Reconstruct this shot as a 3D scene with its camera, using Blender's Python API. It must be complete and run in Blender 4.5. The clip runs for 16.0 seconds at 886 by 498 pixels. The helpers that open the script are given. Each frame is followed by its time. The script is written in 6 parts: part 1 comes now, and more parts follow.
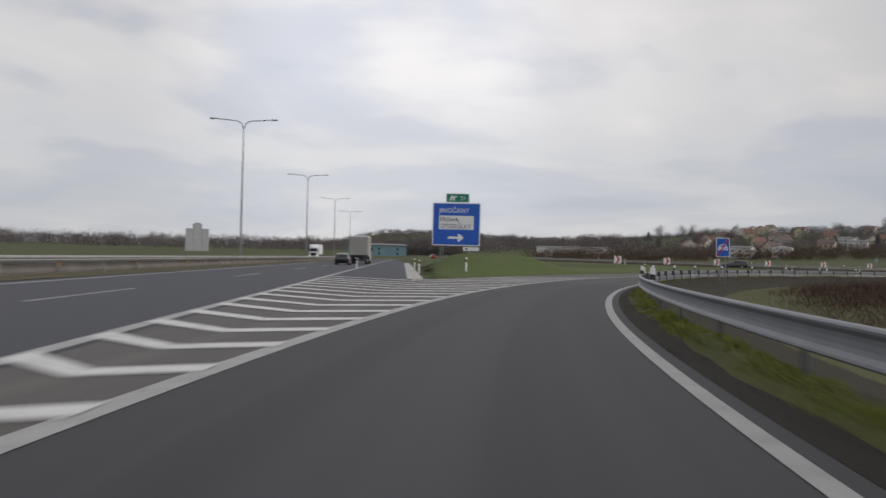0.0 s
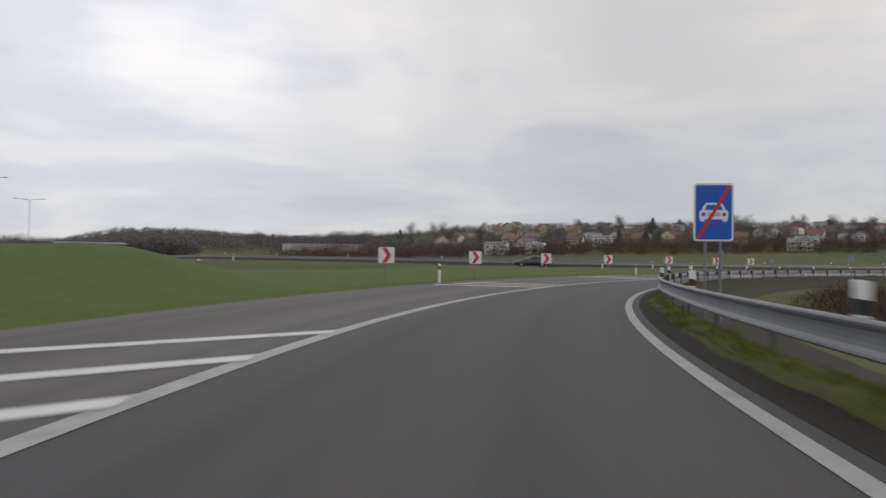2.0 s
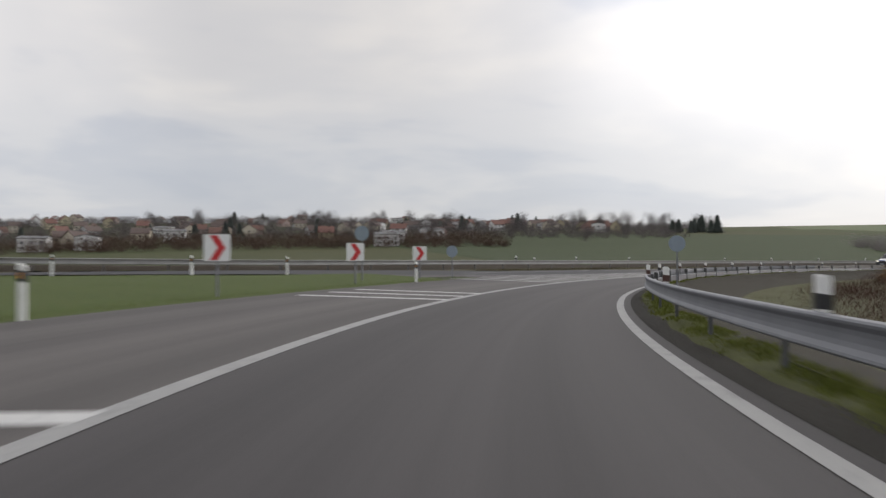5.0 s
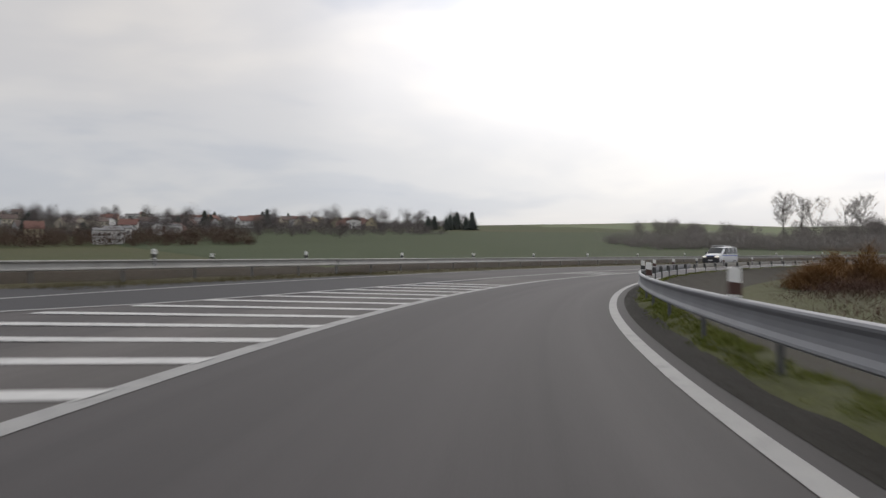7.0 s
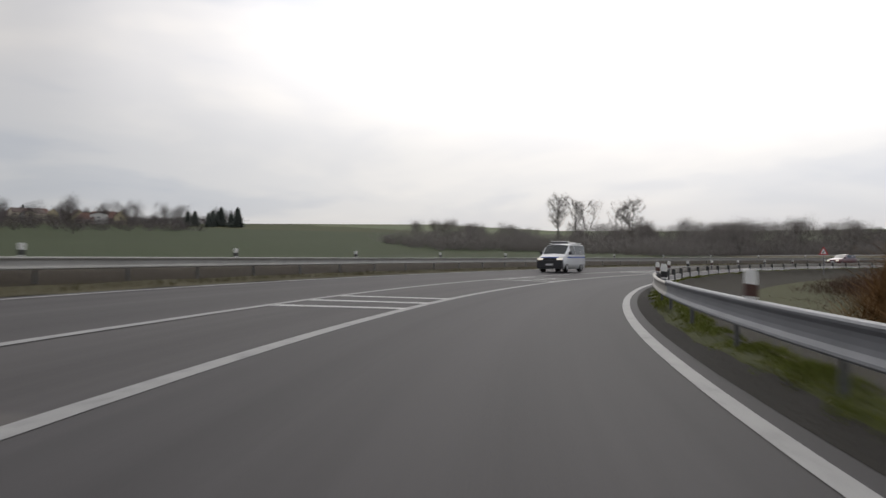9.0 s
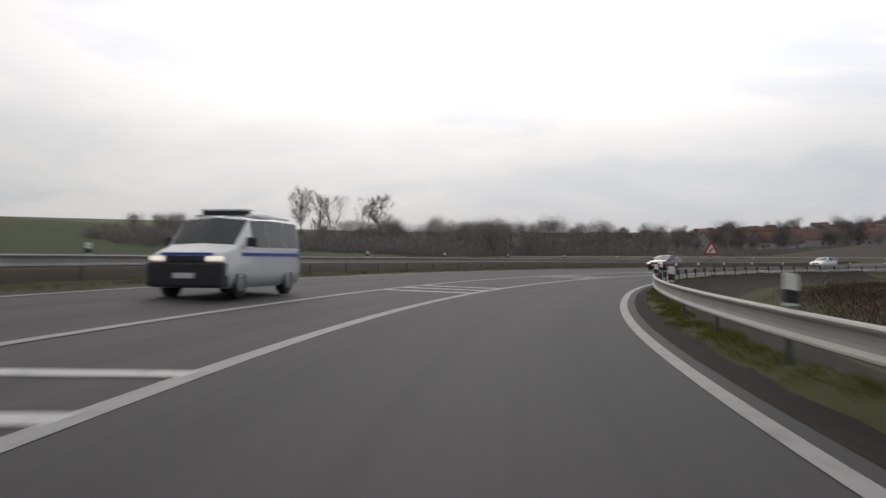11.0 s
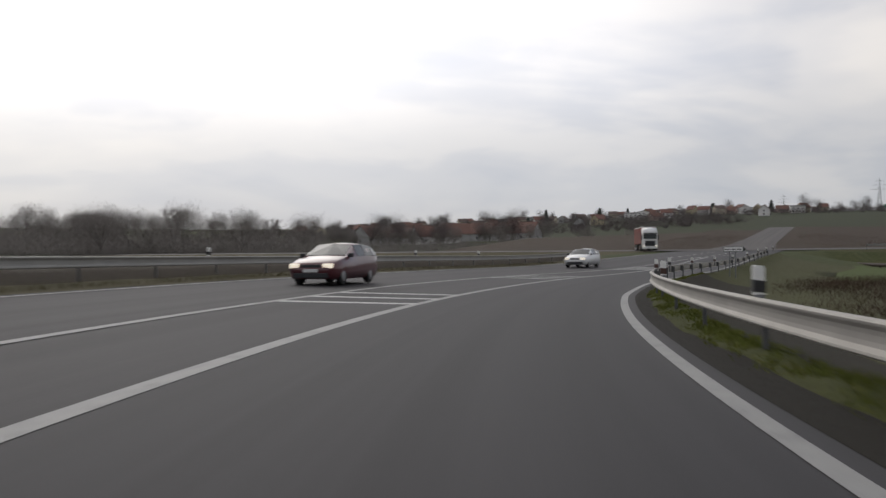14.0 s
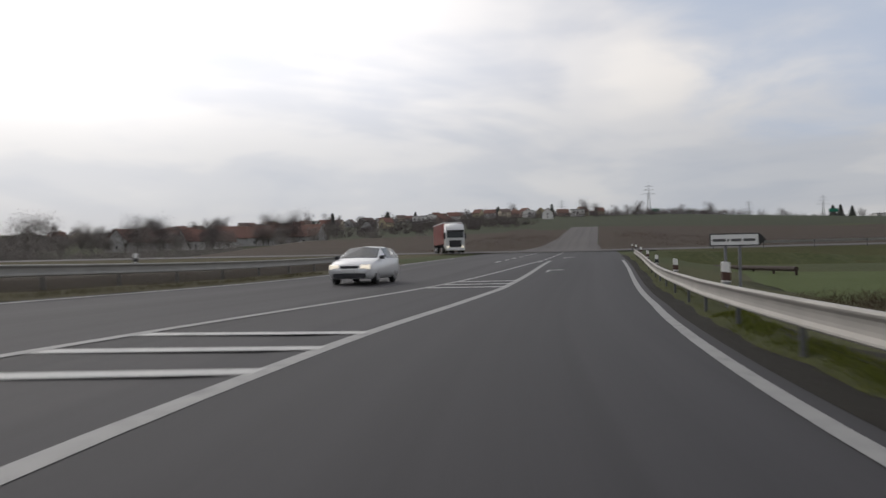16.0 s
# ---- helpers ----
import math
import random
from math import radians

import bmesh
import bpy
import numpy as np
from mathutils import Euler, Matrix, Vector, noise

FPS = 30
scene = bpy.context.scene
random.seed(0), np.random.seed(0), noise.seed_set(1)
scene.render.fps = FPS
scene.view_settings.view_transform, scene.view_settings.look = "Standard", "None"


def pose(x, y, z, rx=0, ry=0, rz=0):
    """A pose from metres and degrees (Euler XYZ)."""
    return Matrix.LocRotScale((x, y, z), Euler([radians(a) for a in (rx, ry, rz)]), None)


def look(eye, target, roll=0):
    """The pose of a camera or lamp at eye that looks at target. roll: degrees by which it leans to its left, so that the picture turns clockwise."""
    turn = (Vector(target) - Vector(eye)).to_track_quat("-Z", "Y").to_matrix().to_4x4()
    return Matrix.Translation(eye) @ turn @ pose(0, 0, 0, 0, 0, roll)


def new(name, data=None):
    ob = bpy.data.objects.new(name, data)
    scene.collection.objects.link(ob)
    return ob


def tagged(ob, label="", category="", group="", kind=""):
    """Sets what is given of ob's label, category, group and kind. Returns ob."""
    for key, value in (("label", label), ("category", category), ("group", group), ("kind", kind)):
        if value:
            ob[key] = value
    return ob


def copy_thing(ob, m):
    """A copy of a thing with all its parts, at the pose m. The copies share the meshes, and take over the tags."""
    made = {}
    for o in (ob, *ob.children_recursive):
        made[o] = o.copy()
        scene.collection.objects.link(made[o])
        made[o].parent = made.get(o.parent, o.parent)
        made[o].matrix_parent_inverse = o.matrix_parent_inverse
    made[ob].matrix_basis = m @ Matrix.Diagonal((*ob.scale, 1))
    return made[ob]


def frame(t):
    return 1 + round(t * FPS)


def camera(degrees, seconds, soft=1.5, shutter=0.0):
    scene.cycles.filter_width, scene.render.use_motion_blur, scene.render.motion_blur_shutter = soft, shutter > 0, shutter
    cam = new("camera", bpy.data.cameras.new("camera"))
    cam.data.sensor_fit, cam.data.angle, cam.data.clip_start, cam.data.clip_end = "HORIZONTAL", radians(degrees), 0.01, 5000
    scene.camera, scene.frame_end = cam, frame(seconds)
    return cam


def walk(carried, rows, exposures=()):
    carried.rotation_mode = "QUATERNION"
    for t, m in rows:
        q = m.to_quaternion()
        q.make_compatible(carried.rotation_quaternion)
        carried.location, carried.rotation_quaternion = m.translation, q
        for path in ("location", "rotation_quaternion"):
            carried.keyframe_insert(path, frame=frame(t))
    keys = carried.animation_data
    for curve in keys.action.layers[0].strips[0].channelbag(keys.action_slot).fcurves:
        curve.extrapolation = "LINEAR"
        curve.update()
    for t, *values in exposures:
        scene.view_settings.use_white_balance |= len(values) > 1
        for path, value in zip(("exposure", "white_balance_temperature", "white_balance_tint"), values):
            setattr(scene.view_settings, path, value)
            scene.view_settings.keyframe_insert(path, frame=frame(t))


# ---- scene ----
cam = camera(55.19, 16.0, soft=1.45, shutter=0.4)
# seconds, eye x, y, z, yaw, pitch, roll
DRIVE = [
    (0.0, 0.000, 0.000, 1.250, 0.00, 0.57, 1.48),
    (0.5, 0.989, 12.650, 1.250, -3.92, 0.43, 2.17),
    (1.0, 2.879, 25.079, 1.250, -8.34, 0.58, 2.24),
    (1.5, 5.666, 37.165, 1.250, -12.61, 0.40, 1.14),
    (2.0, 9.230, 48.728, 1.250, -16.65, 0.81, 0.72),
    (2.5, 13.477, 59.590, 1.250, -21.05, 1.11, 1.30),
    (3.0, 18.387, 69.705, 1.250, -25.73, 0.07, 1.30),
    (3.5, 23.951, 79.139, 1.250, -30.32, 1.27, 1.00),
    (4.0, 30.123, 87.957, 1.250, -34.63, 0.38, 0.72),
    (4.5, 36.861, 96.164, 1.250, -39.12, 0.96, 0.34),
    (5.0, 44.169, 103.680, 1.250, -44.25, 0.81, 0.00),
    (5.5, 51.946, 110.517, 1.250, -48.08, 0.73, 0.00),
    (6.0, 60.117, 116.703, 1.250, -52.63, 0.69, 0.00),
    (6.5, 68.679, 122.212, 1.250, -56.82, 0.67, 0.00),
    (7.0, 77.586, 127.100, 1.250, -60.64, 0.66, -0.50),
    (7.5, 86.832, 131.383, 1.250, -64.61, 0.40, -0.54),
    (8.0, 96.404, 135.053, 1.250, -68.39, 0.67, -0.64),
    (8.5, 106.247, 138.114, 1.250, -72.03, 0.65, 0.00),
    (9.0, 116.305, 140.550, 1.250, -75.71, 0.64, 0.00),
    (9.5, 126.542, 142.331, 1.250, -79.52, 0.63, 0.00),
    (10.0, 136.925, 143.379, 1.250, -83.92, 0.61, 0.00),
    (10.5, 147.394, 143.613, 1.250, -88.48, 0.59, 0.57),
    (11.0, 157.853, 143.045, 1.250, -92.71, 0.67, 0.41),
    (11.5, 168.182, 141.730, 1.250, -96.78, 0.43, 0.10),
    (12.0, 178.264, 139.725, 1.250, -100.69, 0.49, -0.11),
    (12.5, 188.000, 137.093, 1.250, -104.55, 0.52, -0.57),
    (13.0, 197.291, 133.905, 1.250, -108.31, 0.47, -0.45),
    (13.5, 206.050, 130.246, 1.250, -112.02, 0.69, -0.42),
    (14.0, 214.257, 126.176, 1.250, -115.73, 0.53, -0.37),
    (14.5, 222.008, 121.695, 1.250, -119.30, 0.56, -0.68),
    (15.0, 229.466, 116.739, 1.250, -122.86, 0.76, -0.84),
    (15.5, 236.719, 111.236, 1.250, -126.48, 0.81, -0.78),
    (16.0, 243.734, 105.193, 1.250, -129.96, 0.71, -1.08),
]


def drive_pose(x, y, z, yaw, pitch, roll):
    a, p = radians(yaw), radians(pitch)
    ahead = Vector((-math.sin(a) * math.cos(p), math.cos(a) * math.cos(p), math.sin(p)))
    return look((x, y, z), Vector((x, y, z)) + ahead, roll)


EXPOSURES = [(0.0, -0.45), (2.0, -0.36), (4.5, -0.3), (7.0, -0.4), (8.2, -0.52), (10.3, -0.76), (13.0, -0.82), (16.0, -0.74)]
walk(cam, [(r[0], drive_pose(*r[1:])) for r in DRIVE], EXPOSURES)

# ---------------------------------------------------------------- world and sun
SUN_AZ, SUN_EL = 94.0, 32.0     # degrees clockwise from +y, above the horizon
sun_dir = Vector((math.sin(radians(SUN_AZ)) * math.cos(radians(SUN_EL)), math.cos(radians(SUN_AZ)) * math.cos(radians(SUN_EL)), math.sin(radians(SUN_EL))))


def make_world():
    w = bpy.data.worlds.new("overcast_sky")
    scene.world = w
    w.use_nodes = True
    nt = w.node_tree
    nt.nodes.clear()
    N = nt.nodes.new
    L = nt.links.new
    out, bg = N("ShaderNodeOutputWorld"), N("ShaderNodeBackground")
    L(bg.outputs[0], out.inputs[0])
    co = N("ShaderNodeTexCoord")
    sep = N("ShaderNodeSeparateXYZ")
    L(co.outputs["Generated"], sep.inputs[0])

    def mth(op, a, b=None, clamp=False):
        n = N("ShaderNodeMath")
        n.operation, n.use_clamp = op, clamp
        for i, v in enumerate((a, b)):
            if v is None:
                continue
            if isinstance(v, (int, float)):
                n.inputs[i].default_value = v
            else:
                L(v, n.inputs[i])
        return n.outputs[0]

    def mixc(f, a, b):
        n = N("ShaderNodeMix")
        n.data_type = "RGBA"
        for sock, v in ((n.inputs[0], f), (n.inputs[6], a), (n.inputs[7], b)):
            if isinstance(v, tuple):
                sock.default_value = (*v, 1)
            elif isinstance(v, (int, float)):
                sock.default_value = v
            else:
                L(v, sock)
        return n.outputs[2]

    def ramp(v, stops):
        n = N("ShaderNodeValToRGB")
        L(v, n.inputs[0])
        n.color_ramp.interpolation = "EASE"
        els = n.color_ramp.elements
        els[0].position, els[0].color = stops[0][0], (*([stops[0][1]] * 3), 1)
        els[1].position, els[1].color = stops[-1][0], (*([stops[-1][1]] * 3), 1)
        for p, c in stops[1:-1]:
            e = els.new(p)
            e.color = (c, c, c, 1)
        return n.outputs[0]

    # cloud deck: the direction laid onto a flat layer overhead
    zz = mth("MAXIMUM", sep.outputs[2], 0.0)
    zd = mth("ADD", zz, 0.2)
    cx, cy = mth("DIVIDE", sep.outputs[0], zd), mth("DIVIDE", sep.outputs[1], zd)
    comb = N("ShaderNodeCombineXYZ")
    L(cx, comb.inputs[0])
    L(cy, comb.inputs[1])
    big, fine = N("ShaderNodeTexNoise"), N("ShaderNodeTexNoise")
    for n, sc, det, dist in ((big, 0.75, 4.0, 0.5), (fine, 2.4, 5.0, 0.3)):
        L(comb.outputs[0], n.inputs["Vector"])
        n.inputs["Scale"].default_value, n.inputs["Detail"].default_value, n.inputs["Distortion"].default_value = sc, det, dist
        n.inputs["Roughness"].default_value = 0.5
    # long level streaks low over the horizon
    flat = N("ShaderNodeMapping")
    flat.inputs["Scale"].default_value = (1.2, 1.2, 8.5)
    L(co.outputs["Generated"], flat.inputs[0])
    streak = N("ShaderNodeTexNoise")
    L(flat.outputs[0], streak.inputs["Vector"])
    streak.inputs["Scale"].default_value, streak.inputs["Detail"].default_value, streak.inputs["Roughness"].default_value = 1.0, 4.0, 0.5
    dens = mth("ADD", mth("ADD", mth("MULTIPLY", big.outputs[0], 0.58), mth("MULTIPLY", fine.outputs[0], 0.14)), mth("MULTIPLY", streak.outputs[0], 0.28))
    thick = ramp(dens, [(0.38, 0.0), (0.47, 0.3), (0.54, 0.72), (0.62, 1.0)])
    # the deck is thicker over some bearings and thinner over others
    turn = mth("ADD", mth("DIVIDE", mth("ARCTAN2", sep.outputs[0], sep.outputs[1]), 2 * math.pi), 0.5)
    bank = ramp(turn, [((az + 180) / 360, 0.5 * 2 ** k) for az, k in (
        (-60, -0.1), (-22, -0.2), (-9, 0.3), (2, 0.3), (10, 0.02), (19, -0.2), (30, -0.45), (40, -0.45), (49, -0.36), (57, -0.1),
        (66, 0.0), (98, -0.08), (114, 0.08), (128, 0.27), (140, 0.2), (156, 0.08), (176, 0.0))])
    high = ramp(zz, [(0.35, 0.0), (0.75, 1.0)])
    bank = mixc(high, bank, (0.5, 0.5, 0.5))
    # brightness of the deck round the hidden sun
    dot = N("ShaderNodeVectorMath")
    dot.operation = "DOT_PRODUCT"
    nrm = N("ShaderNodeVectorMath")
    nrm.operation = "NORMALIZE"
    L(co.outputs["Generated"], nrm.inputs[0])
    L(nrm.outputs[0], dot.inputs[0])
    dot.inputs[1].default_value = sun_dir
    glow = mth("POWER", mth("MAXIMUM", dot.outputs["Value"], 0.0), 8.0)
    # near the hidden sun the light washes out the cloud forms
    thick = mth("MULTIPLY", thick, mth("SUBTRACT", 1.0, mth("MULTIPLY", mth("MULTIPLY", glow, 1.5, True), 0.45)))
    cloud = mixc(thick, (1.36, 1.29, 1.23), (0.71, 0.76, 0.89))
    lit = N("ShaderNodeVectorMath")
    lit.operation = "SCALE"
    L(cloud, lit.inputs[0])
    L(mth("MULTIPLY", mth("MULTIPLY", bank, 2.0), mth("ADD", 0.98, mth("MULTIPLY", glow, 1.9))), lit.inputs[3])
    # thin haze at the horizon
    haze = ramp(zz, [(0.0, 1.0), (0.1, 0.8), (0.23, 0.0)])
    deck = mixc(mth("MULTIPLY", haze, 0.62), lit.outputs[0], (0.76, 0.78, 0.835))
    # a gap of clear blue
    gap = N("ShaderNodeVectorMath")
    gap.operation = "DOT_PRODUCT"
    L(nrm.outputs[0], gap.inputs[0])
    gap.inputs[1].default_value = (math.sin(radians(155)) * math.cos(radians(21)), math.cos(radians(155)) * math.cos(radians(21)), math.sin(radians(21)))
    clear = mth("ADD", gap.outputs["Value"], mth("MULTIPLY", mth("SUBTRACT", fine.outputs[0], 0.5), 0.05))
    deck = mixc(mth("MULTIPLY", ramp(clear, [(0.968, 0.0), (0.993, 1.0)]), 0.75), deck, (0.72, 0.86, 1.12))
    sky = N("ShaderNodeTexSky")
    sky.sky_type, sky.sun_disc = "NISHITA", False
    sky.sun_elevation, sky.sun_rotation = radians(SUN_EL), radians(SUN_AZ)
    blue = N("ShaderNodeVectorMath")
    blue.operation = "SCALE"
    L(sky.outputs[0], blue.inputs[0])
    blue.inputs[3].default_value = 0.1
    add = mixc(0.12, deck, blue.outputs[0])
    L(add, bg.inputs[0])
    bg.inputs[1].default_value = 1.0


make_world()
sun = new("sun", bpy.data.lights.new("sun", "SUN"))
sun.data.energy, sun.data.angle, sun.data.color = 0.5, radians(35), (1.0, 0.96, 0.9)
sun.matrix_world = look((0, 0, 300), Vector((0, 0, 300)) - sun_dir)

# ---------------------------------------------------------------- materials


def material(name, rough=0.8, metal=0.0, spec=0.5):
    m = bpy.data.materials.new(name)
    m.use_nodes = True
    b = m.node_tree.nodes["Principled BSDF"]
    b.inputs["Roughness"].default_value, b.inputs["Metallic"].default_value = rough, metal
    b.inputs["Specular IOR Level"].default_value = spec
    return m, m.node_tree, b


def noise_node(nt, scale, detail=4.0, rough=0.55, coord="Object", stretch=None):
    co = nt.nodes.new("ShaderNodeTexCoord")
    n = nt.nodes.new("ShaderNodeTexNoise")
    src = co.outputs[coord]
    if stretch:
        mp = nt.nodes.new("ShaderNodeMapping")
        mp.inputs["Scale"].default_value = stretch
        nt.links.new(src, mp.inputs[0])
        src = mp.outputs[0]
    nt.links.new(src, n.inputs["Vector"])
    n.inputs["Scale"].default_value, n.inputs["Detail"].default_value, n.inputs["Roughness"].default_value = scale, detail, rough
    return n.outputs[0]


def ramp_node(nt, v, stops, ease="LINEAR"):
    n = nt.nodes.new("ShaderNodeValToRGB")
    nt.links.new(v, n.inputs[0])
    n.color_ramp.interpolation = ease
    els = n.color_ramp.elements
    els[0].position, els[0].color = stops[0][0], (*stops[0][1], 1)
    els[1].position, els[1].color = stops[-1][0], (*stops[-1][1], 1)
    for p, c in stops[1:-1]:
        els.new(p).color = (*c, 1)
    return n.outputs[0]


def mix_node(nt, f, a, b, blend="MIX"):
    n = nt.nodes.new("ShaderNodeMix")
    n.data_type, n.blend_type = "RGBA", blend
    for sock, v in ((n.inputs[0], f), (n.inputs[6], a), (n.inputs[7], b)):
        if isinstance(v, tuple):
            sock.default_value = (*v, 1)
        elif isinstance(v, (int, float)):
            sock.default_value = v
        else:
            nt.links.new(v, sock)
    return n.outputs[2]


def bump_node(nt, b, height, strength, dist):
    n = nt.nodes.new("ShaderNodeBump")
    n.inputs["Strength"].default_value, n.inputs["Distance"].default_value = strength, dist
    nt.links.new(height, n.inputs["Height"])
    nt.links.new(n.outputs[0], b.inputs["Normal"])


def plain(name, colour, rough=0.5, metal=0.0, vary=0.12, scale=3.0, bump=0.0):
    """Paint, metal or plastic with faint blotches and grain."""
    m, nt, b = material(name, rough, metal)
    lo = tuple(c * (1 - vary) for c in colour)
    hi = tuple(min(1, c * (1 + vary)) for c in colour)
    n1, n2 = noise_node(nt, scale, 5), noise_node(nt, scale * 14, 3)
    c = ramp_node(nt, n1, [(0.3, lo), (0.7, hi)])
    c = mix_node(nt, 0.25, c, ramp_node(nt, n2, [(0.35, lo), (0.65, hi)]))
    nt.links.new(c, b.inputs["Base Color"])
    if bump:
        bump_node(nt, b, n2, bump, 0.01)
    return m


def asphalt(name, dark, light, tint, sections=()):
    m, nt, b = material(name, 0.76, 0.0, 0.32)
    big = noise_node(nt, 0.07, 5, 0.6)
    mid = noise_node(nt, 1.0, 5, 0.6, "UV", (0.12, 1.1, 1))
    grain = noise_node(nt, 60, 2, 0.7)
    c = mix_node(nt, 0.5, ramp_node(nt, big, [(0.3, dark), (0.7, light)]), tuple((u + v) / 2 for u, v in zip(dark, light)))
    c = mix_node(nt, 0.2, c, ramp_node(nt, mid, [(0.3, dark), (0.7, tint)]))
    # tracks worn along the lane
    track = noise_node(nt, 1.0, 4, 0.6, "UV", (0.006, 0.8, 1))
    c = mix_node(nt, 0.55, c, ramp_node(nt, track, [(0.38, tuple(v * 0.66 for v in dark)), (0.64, tuple(v * 1.3 for v in light))]))
    patch = noise_node(nt, 1.0, 3, 0.5, "UV", (0.008, 0.45, 1))
    c = mix_node(nt, ramp_node(nt, patch, [(0.56, (0, 0, 0)), (0.64, (0.3, 0.3, 0.3))]), c, tuple(v * 1.35 for v in light))
    c = mix_node(nt, 0.3, c, ramp_node(nt, grain, [(0.3, tuple(v * 0.45 for v in dark)), (0.7, tuple(v * 1.6 for v in light))]))
    if sections:
        # pavement joint at 47, further tint steps: station along the lane and lightness
        uv, sx, mr = nt.nodes.new("ShaderNodeTexCoord"), nt.nodes.new("ShaderNodeSeparateXYZ"), nt.nodes.new("ShaderNodeMapRange")
        nt.links.new(uv.outputs["UV"], sx.inputs[0])
        nt.links.new(sx.outputs[0], mr.inputs[0])
        mr.inputs[1].default_value, mr.inputs[2].default_value = -120.0, 450.0
        station_tint = ramp_node(nt, mr.outputs[0], [((st + 120) / 570, tuple(v / 2 for v in k)) for st, k in sections])
        c = mix_node(nt, 1.0, c, mix_node(nt, 1.0, station_tint, (2.0, 2.0, 2.0), "MULTIPLY"), "MULTIPLY")
        # the oncoming lane is paler
        lr = nt.nodes.new("ShaderNodeMapRange")
        nt.links.new(sx.outputs[1], lr.inputs[0])
        lr.inputs[1].default_value, lr.inputs[2].default_value = -3.4, -4.0
        c = mix_node(nt, lr.outputs[0], c, mix_node(nt, 1.0, c, (1.28, 1.26, 1.23), "MULTIPLY"))
    nt.links.new(c, b.inputs["Base Color"])
    bump_node(nt, b, grain, 0.2, 0.003)
    return m


def marking(name, k):
    m, nt, b = material(name, 0.65)
    wear = noise_node(nt, 2.2, 6, 0.7)
    fine = noise_node(nt, 35, 3, 0.7)
    c = ramp_node(nt, wear, [(0.28, (0.55 * k, 0.55 * k, 0.54 * k)), (0.45, (k, k, 0.98 * k)), (0.75, (1.2 * k, 1.19 * k, 1.15 * k))])
    c = mix_node(nt, ramp_node(nt, fine, [(0.55, (0, 0, 0)), (0.75, (0.5, 0.5, 0.5))]), c, (0.5 * k, 0.5 * k, 0.49 * k))
    nt.links.new(c, b.inputs["Base Color"])
    return m


def grassland(name, a, b_, c_, scale=0.05):
    m, nt, b = material(name, 0.9, 0.0, 0.2)
    n1, n2, n3 = noise_node(nt, scale, 5, 0.6), noise_node(nt, scale * 14, 5, 0.65), noise_node(nt, 9, 4, 0.7)
    c = ramp_node(nt, n1, [(0.3, a), (0.7, b_)])
    c = mix_node(nt, ramp_node(nt, n2, [(0.42, (0, 0, 0)), (0.68, (0.8, 0.8, 0.8))]), c, c_)
    c = mix_node(nt, 0.5, c, ramp_node(nt, n3, [(0.25, tuple(v * 0.45 for v in a)), (0.75, tuple(v * 1.5 for v in b_))]))
    nt.links.new(c, b.inputs["Base Color"])
    bump_node(nt, b, n3, 0.6, 0.06)
    return m


M_ASPH = asphalt("asphalt_ramp", (0.0315, 0.0303, 0.0328), (0.0462, 0.0443, 0.0473), (0.0388, 0.037, 0.038),
                 ((-100, (0.84, 0.85, 0.88)), (46.6, (0.84, 0.85, 0.88)), (47.4, (1.2, 1.17, 1.13)), (80, (1.27, 1.23, 1.18)), (150, (1.32, 1.25, 1.18)), (186, (1.2, 1.15, 1.1)), (235, (1.02, 1.01, 0.99)), (265, (0.95, 0.95, 0.96)), (300, (0.86, 0.86, 0.88)), (430, (0.86, 0.86, 0.89))))
M_ASPH_SH = asphalt("asphalt_shoulder", (0.064, 0.058, 0.056), (0.091, 0.083, 0.079), (0.077, 0.07, 0.066))
M_ASPH_HW = asphalt("asphalt_motorway", (0.031, 0.033, 0.042), (0.046, 0.048, 0.059), (0.038, 0.039, 0.047))
M_TAR = asphalt("fresh_tar", (0.008, 0.008, 0.009), (0.014, 0.014, 0.015), (0.012, 0.012, 0.012))
M_LINE = marking("worn_road_paint", 0.265)
M_HATCH = marking("hatch_road_paint", 0.47)
M_GRASS = grassland("verge_grit", (0.015, 0.0125, 0.0105), (0.021, 0.0185, 0.014), (0.017, 0.0175, 0.009), 0.8)
M_LAWN = grassland("island_grass", (0.05, 0.076, 0.019), (0.073, 0.098, 0.025), (0.088, 0.084, 0.03), 0.3)
M_MOSS = grassland("moss_strip", (0.042, 0.047, 0.014), (0.066, 0.073, 0.017), (0.034, 0.031, 0.016), 0.6)
M_BANK = grassland("bank_soil", (0.017, 0.014, 0.009), (0.027, 0.022, 0.013), (0.03, 0.03, 0.012), 0.4)
M_MEADOW = grassland("low_meadow", (0.048, 0.055, 0.018), (0.07, 0.072, 0.025), (0.054, 0.04, 0.022), 0.07)
M_LITTER = grassland("weedy_meadow", (0.048, 0.052, 0.019), (0.066, 0.068, 0.025), (0.052, 0.037, 0.024), 0.09)
M_DRYGRASS = grassland("dry_verge", (0.06, 0.055, 0.028), (0.1, 0.085, 0.05), (0.075, 0.08, 0.03), 0.4)
# bank soil kept dark: its colour stands in for shade under the outer beams
M_OUTBANK = grassland("outer_bank_shaded_soil", (0.026, 0.02, 0.015), (0.045, 0.034, 0.024), (0.05, 0.046, 0.022), 0.4)
M_STEEL = plain("galvanised_steel", (0.21, 0.215, 0.23), 0.55, 0.45, 0.14, 1.4)
M_STEEL_PALE = plain("pale_weathered_steel", (0.38, 0.36, 0.33), 0.62, 0.3, 0.12, 1.2)
M_STEEL_OLD = plain("weathered_steel", (0.29, 0.285, 0.27), 0.62, 0.3, 0.16, 1.2)
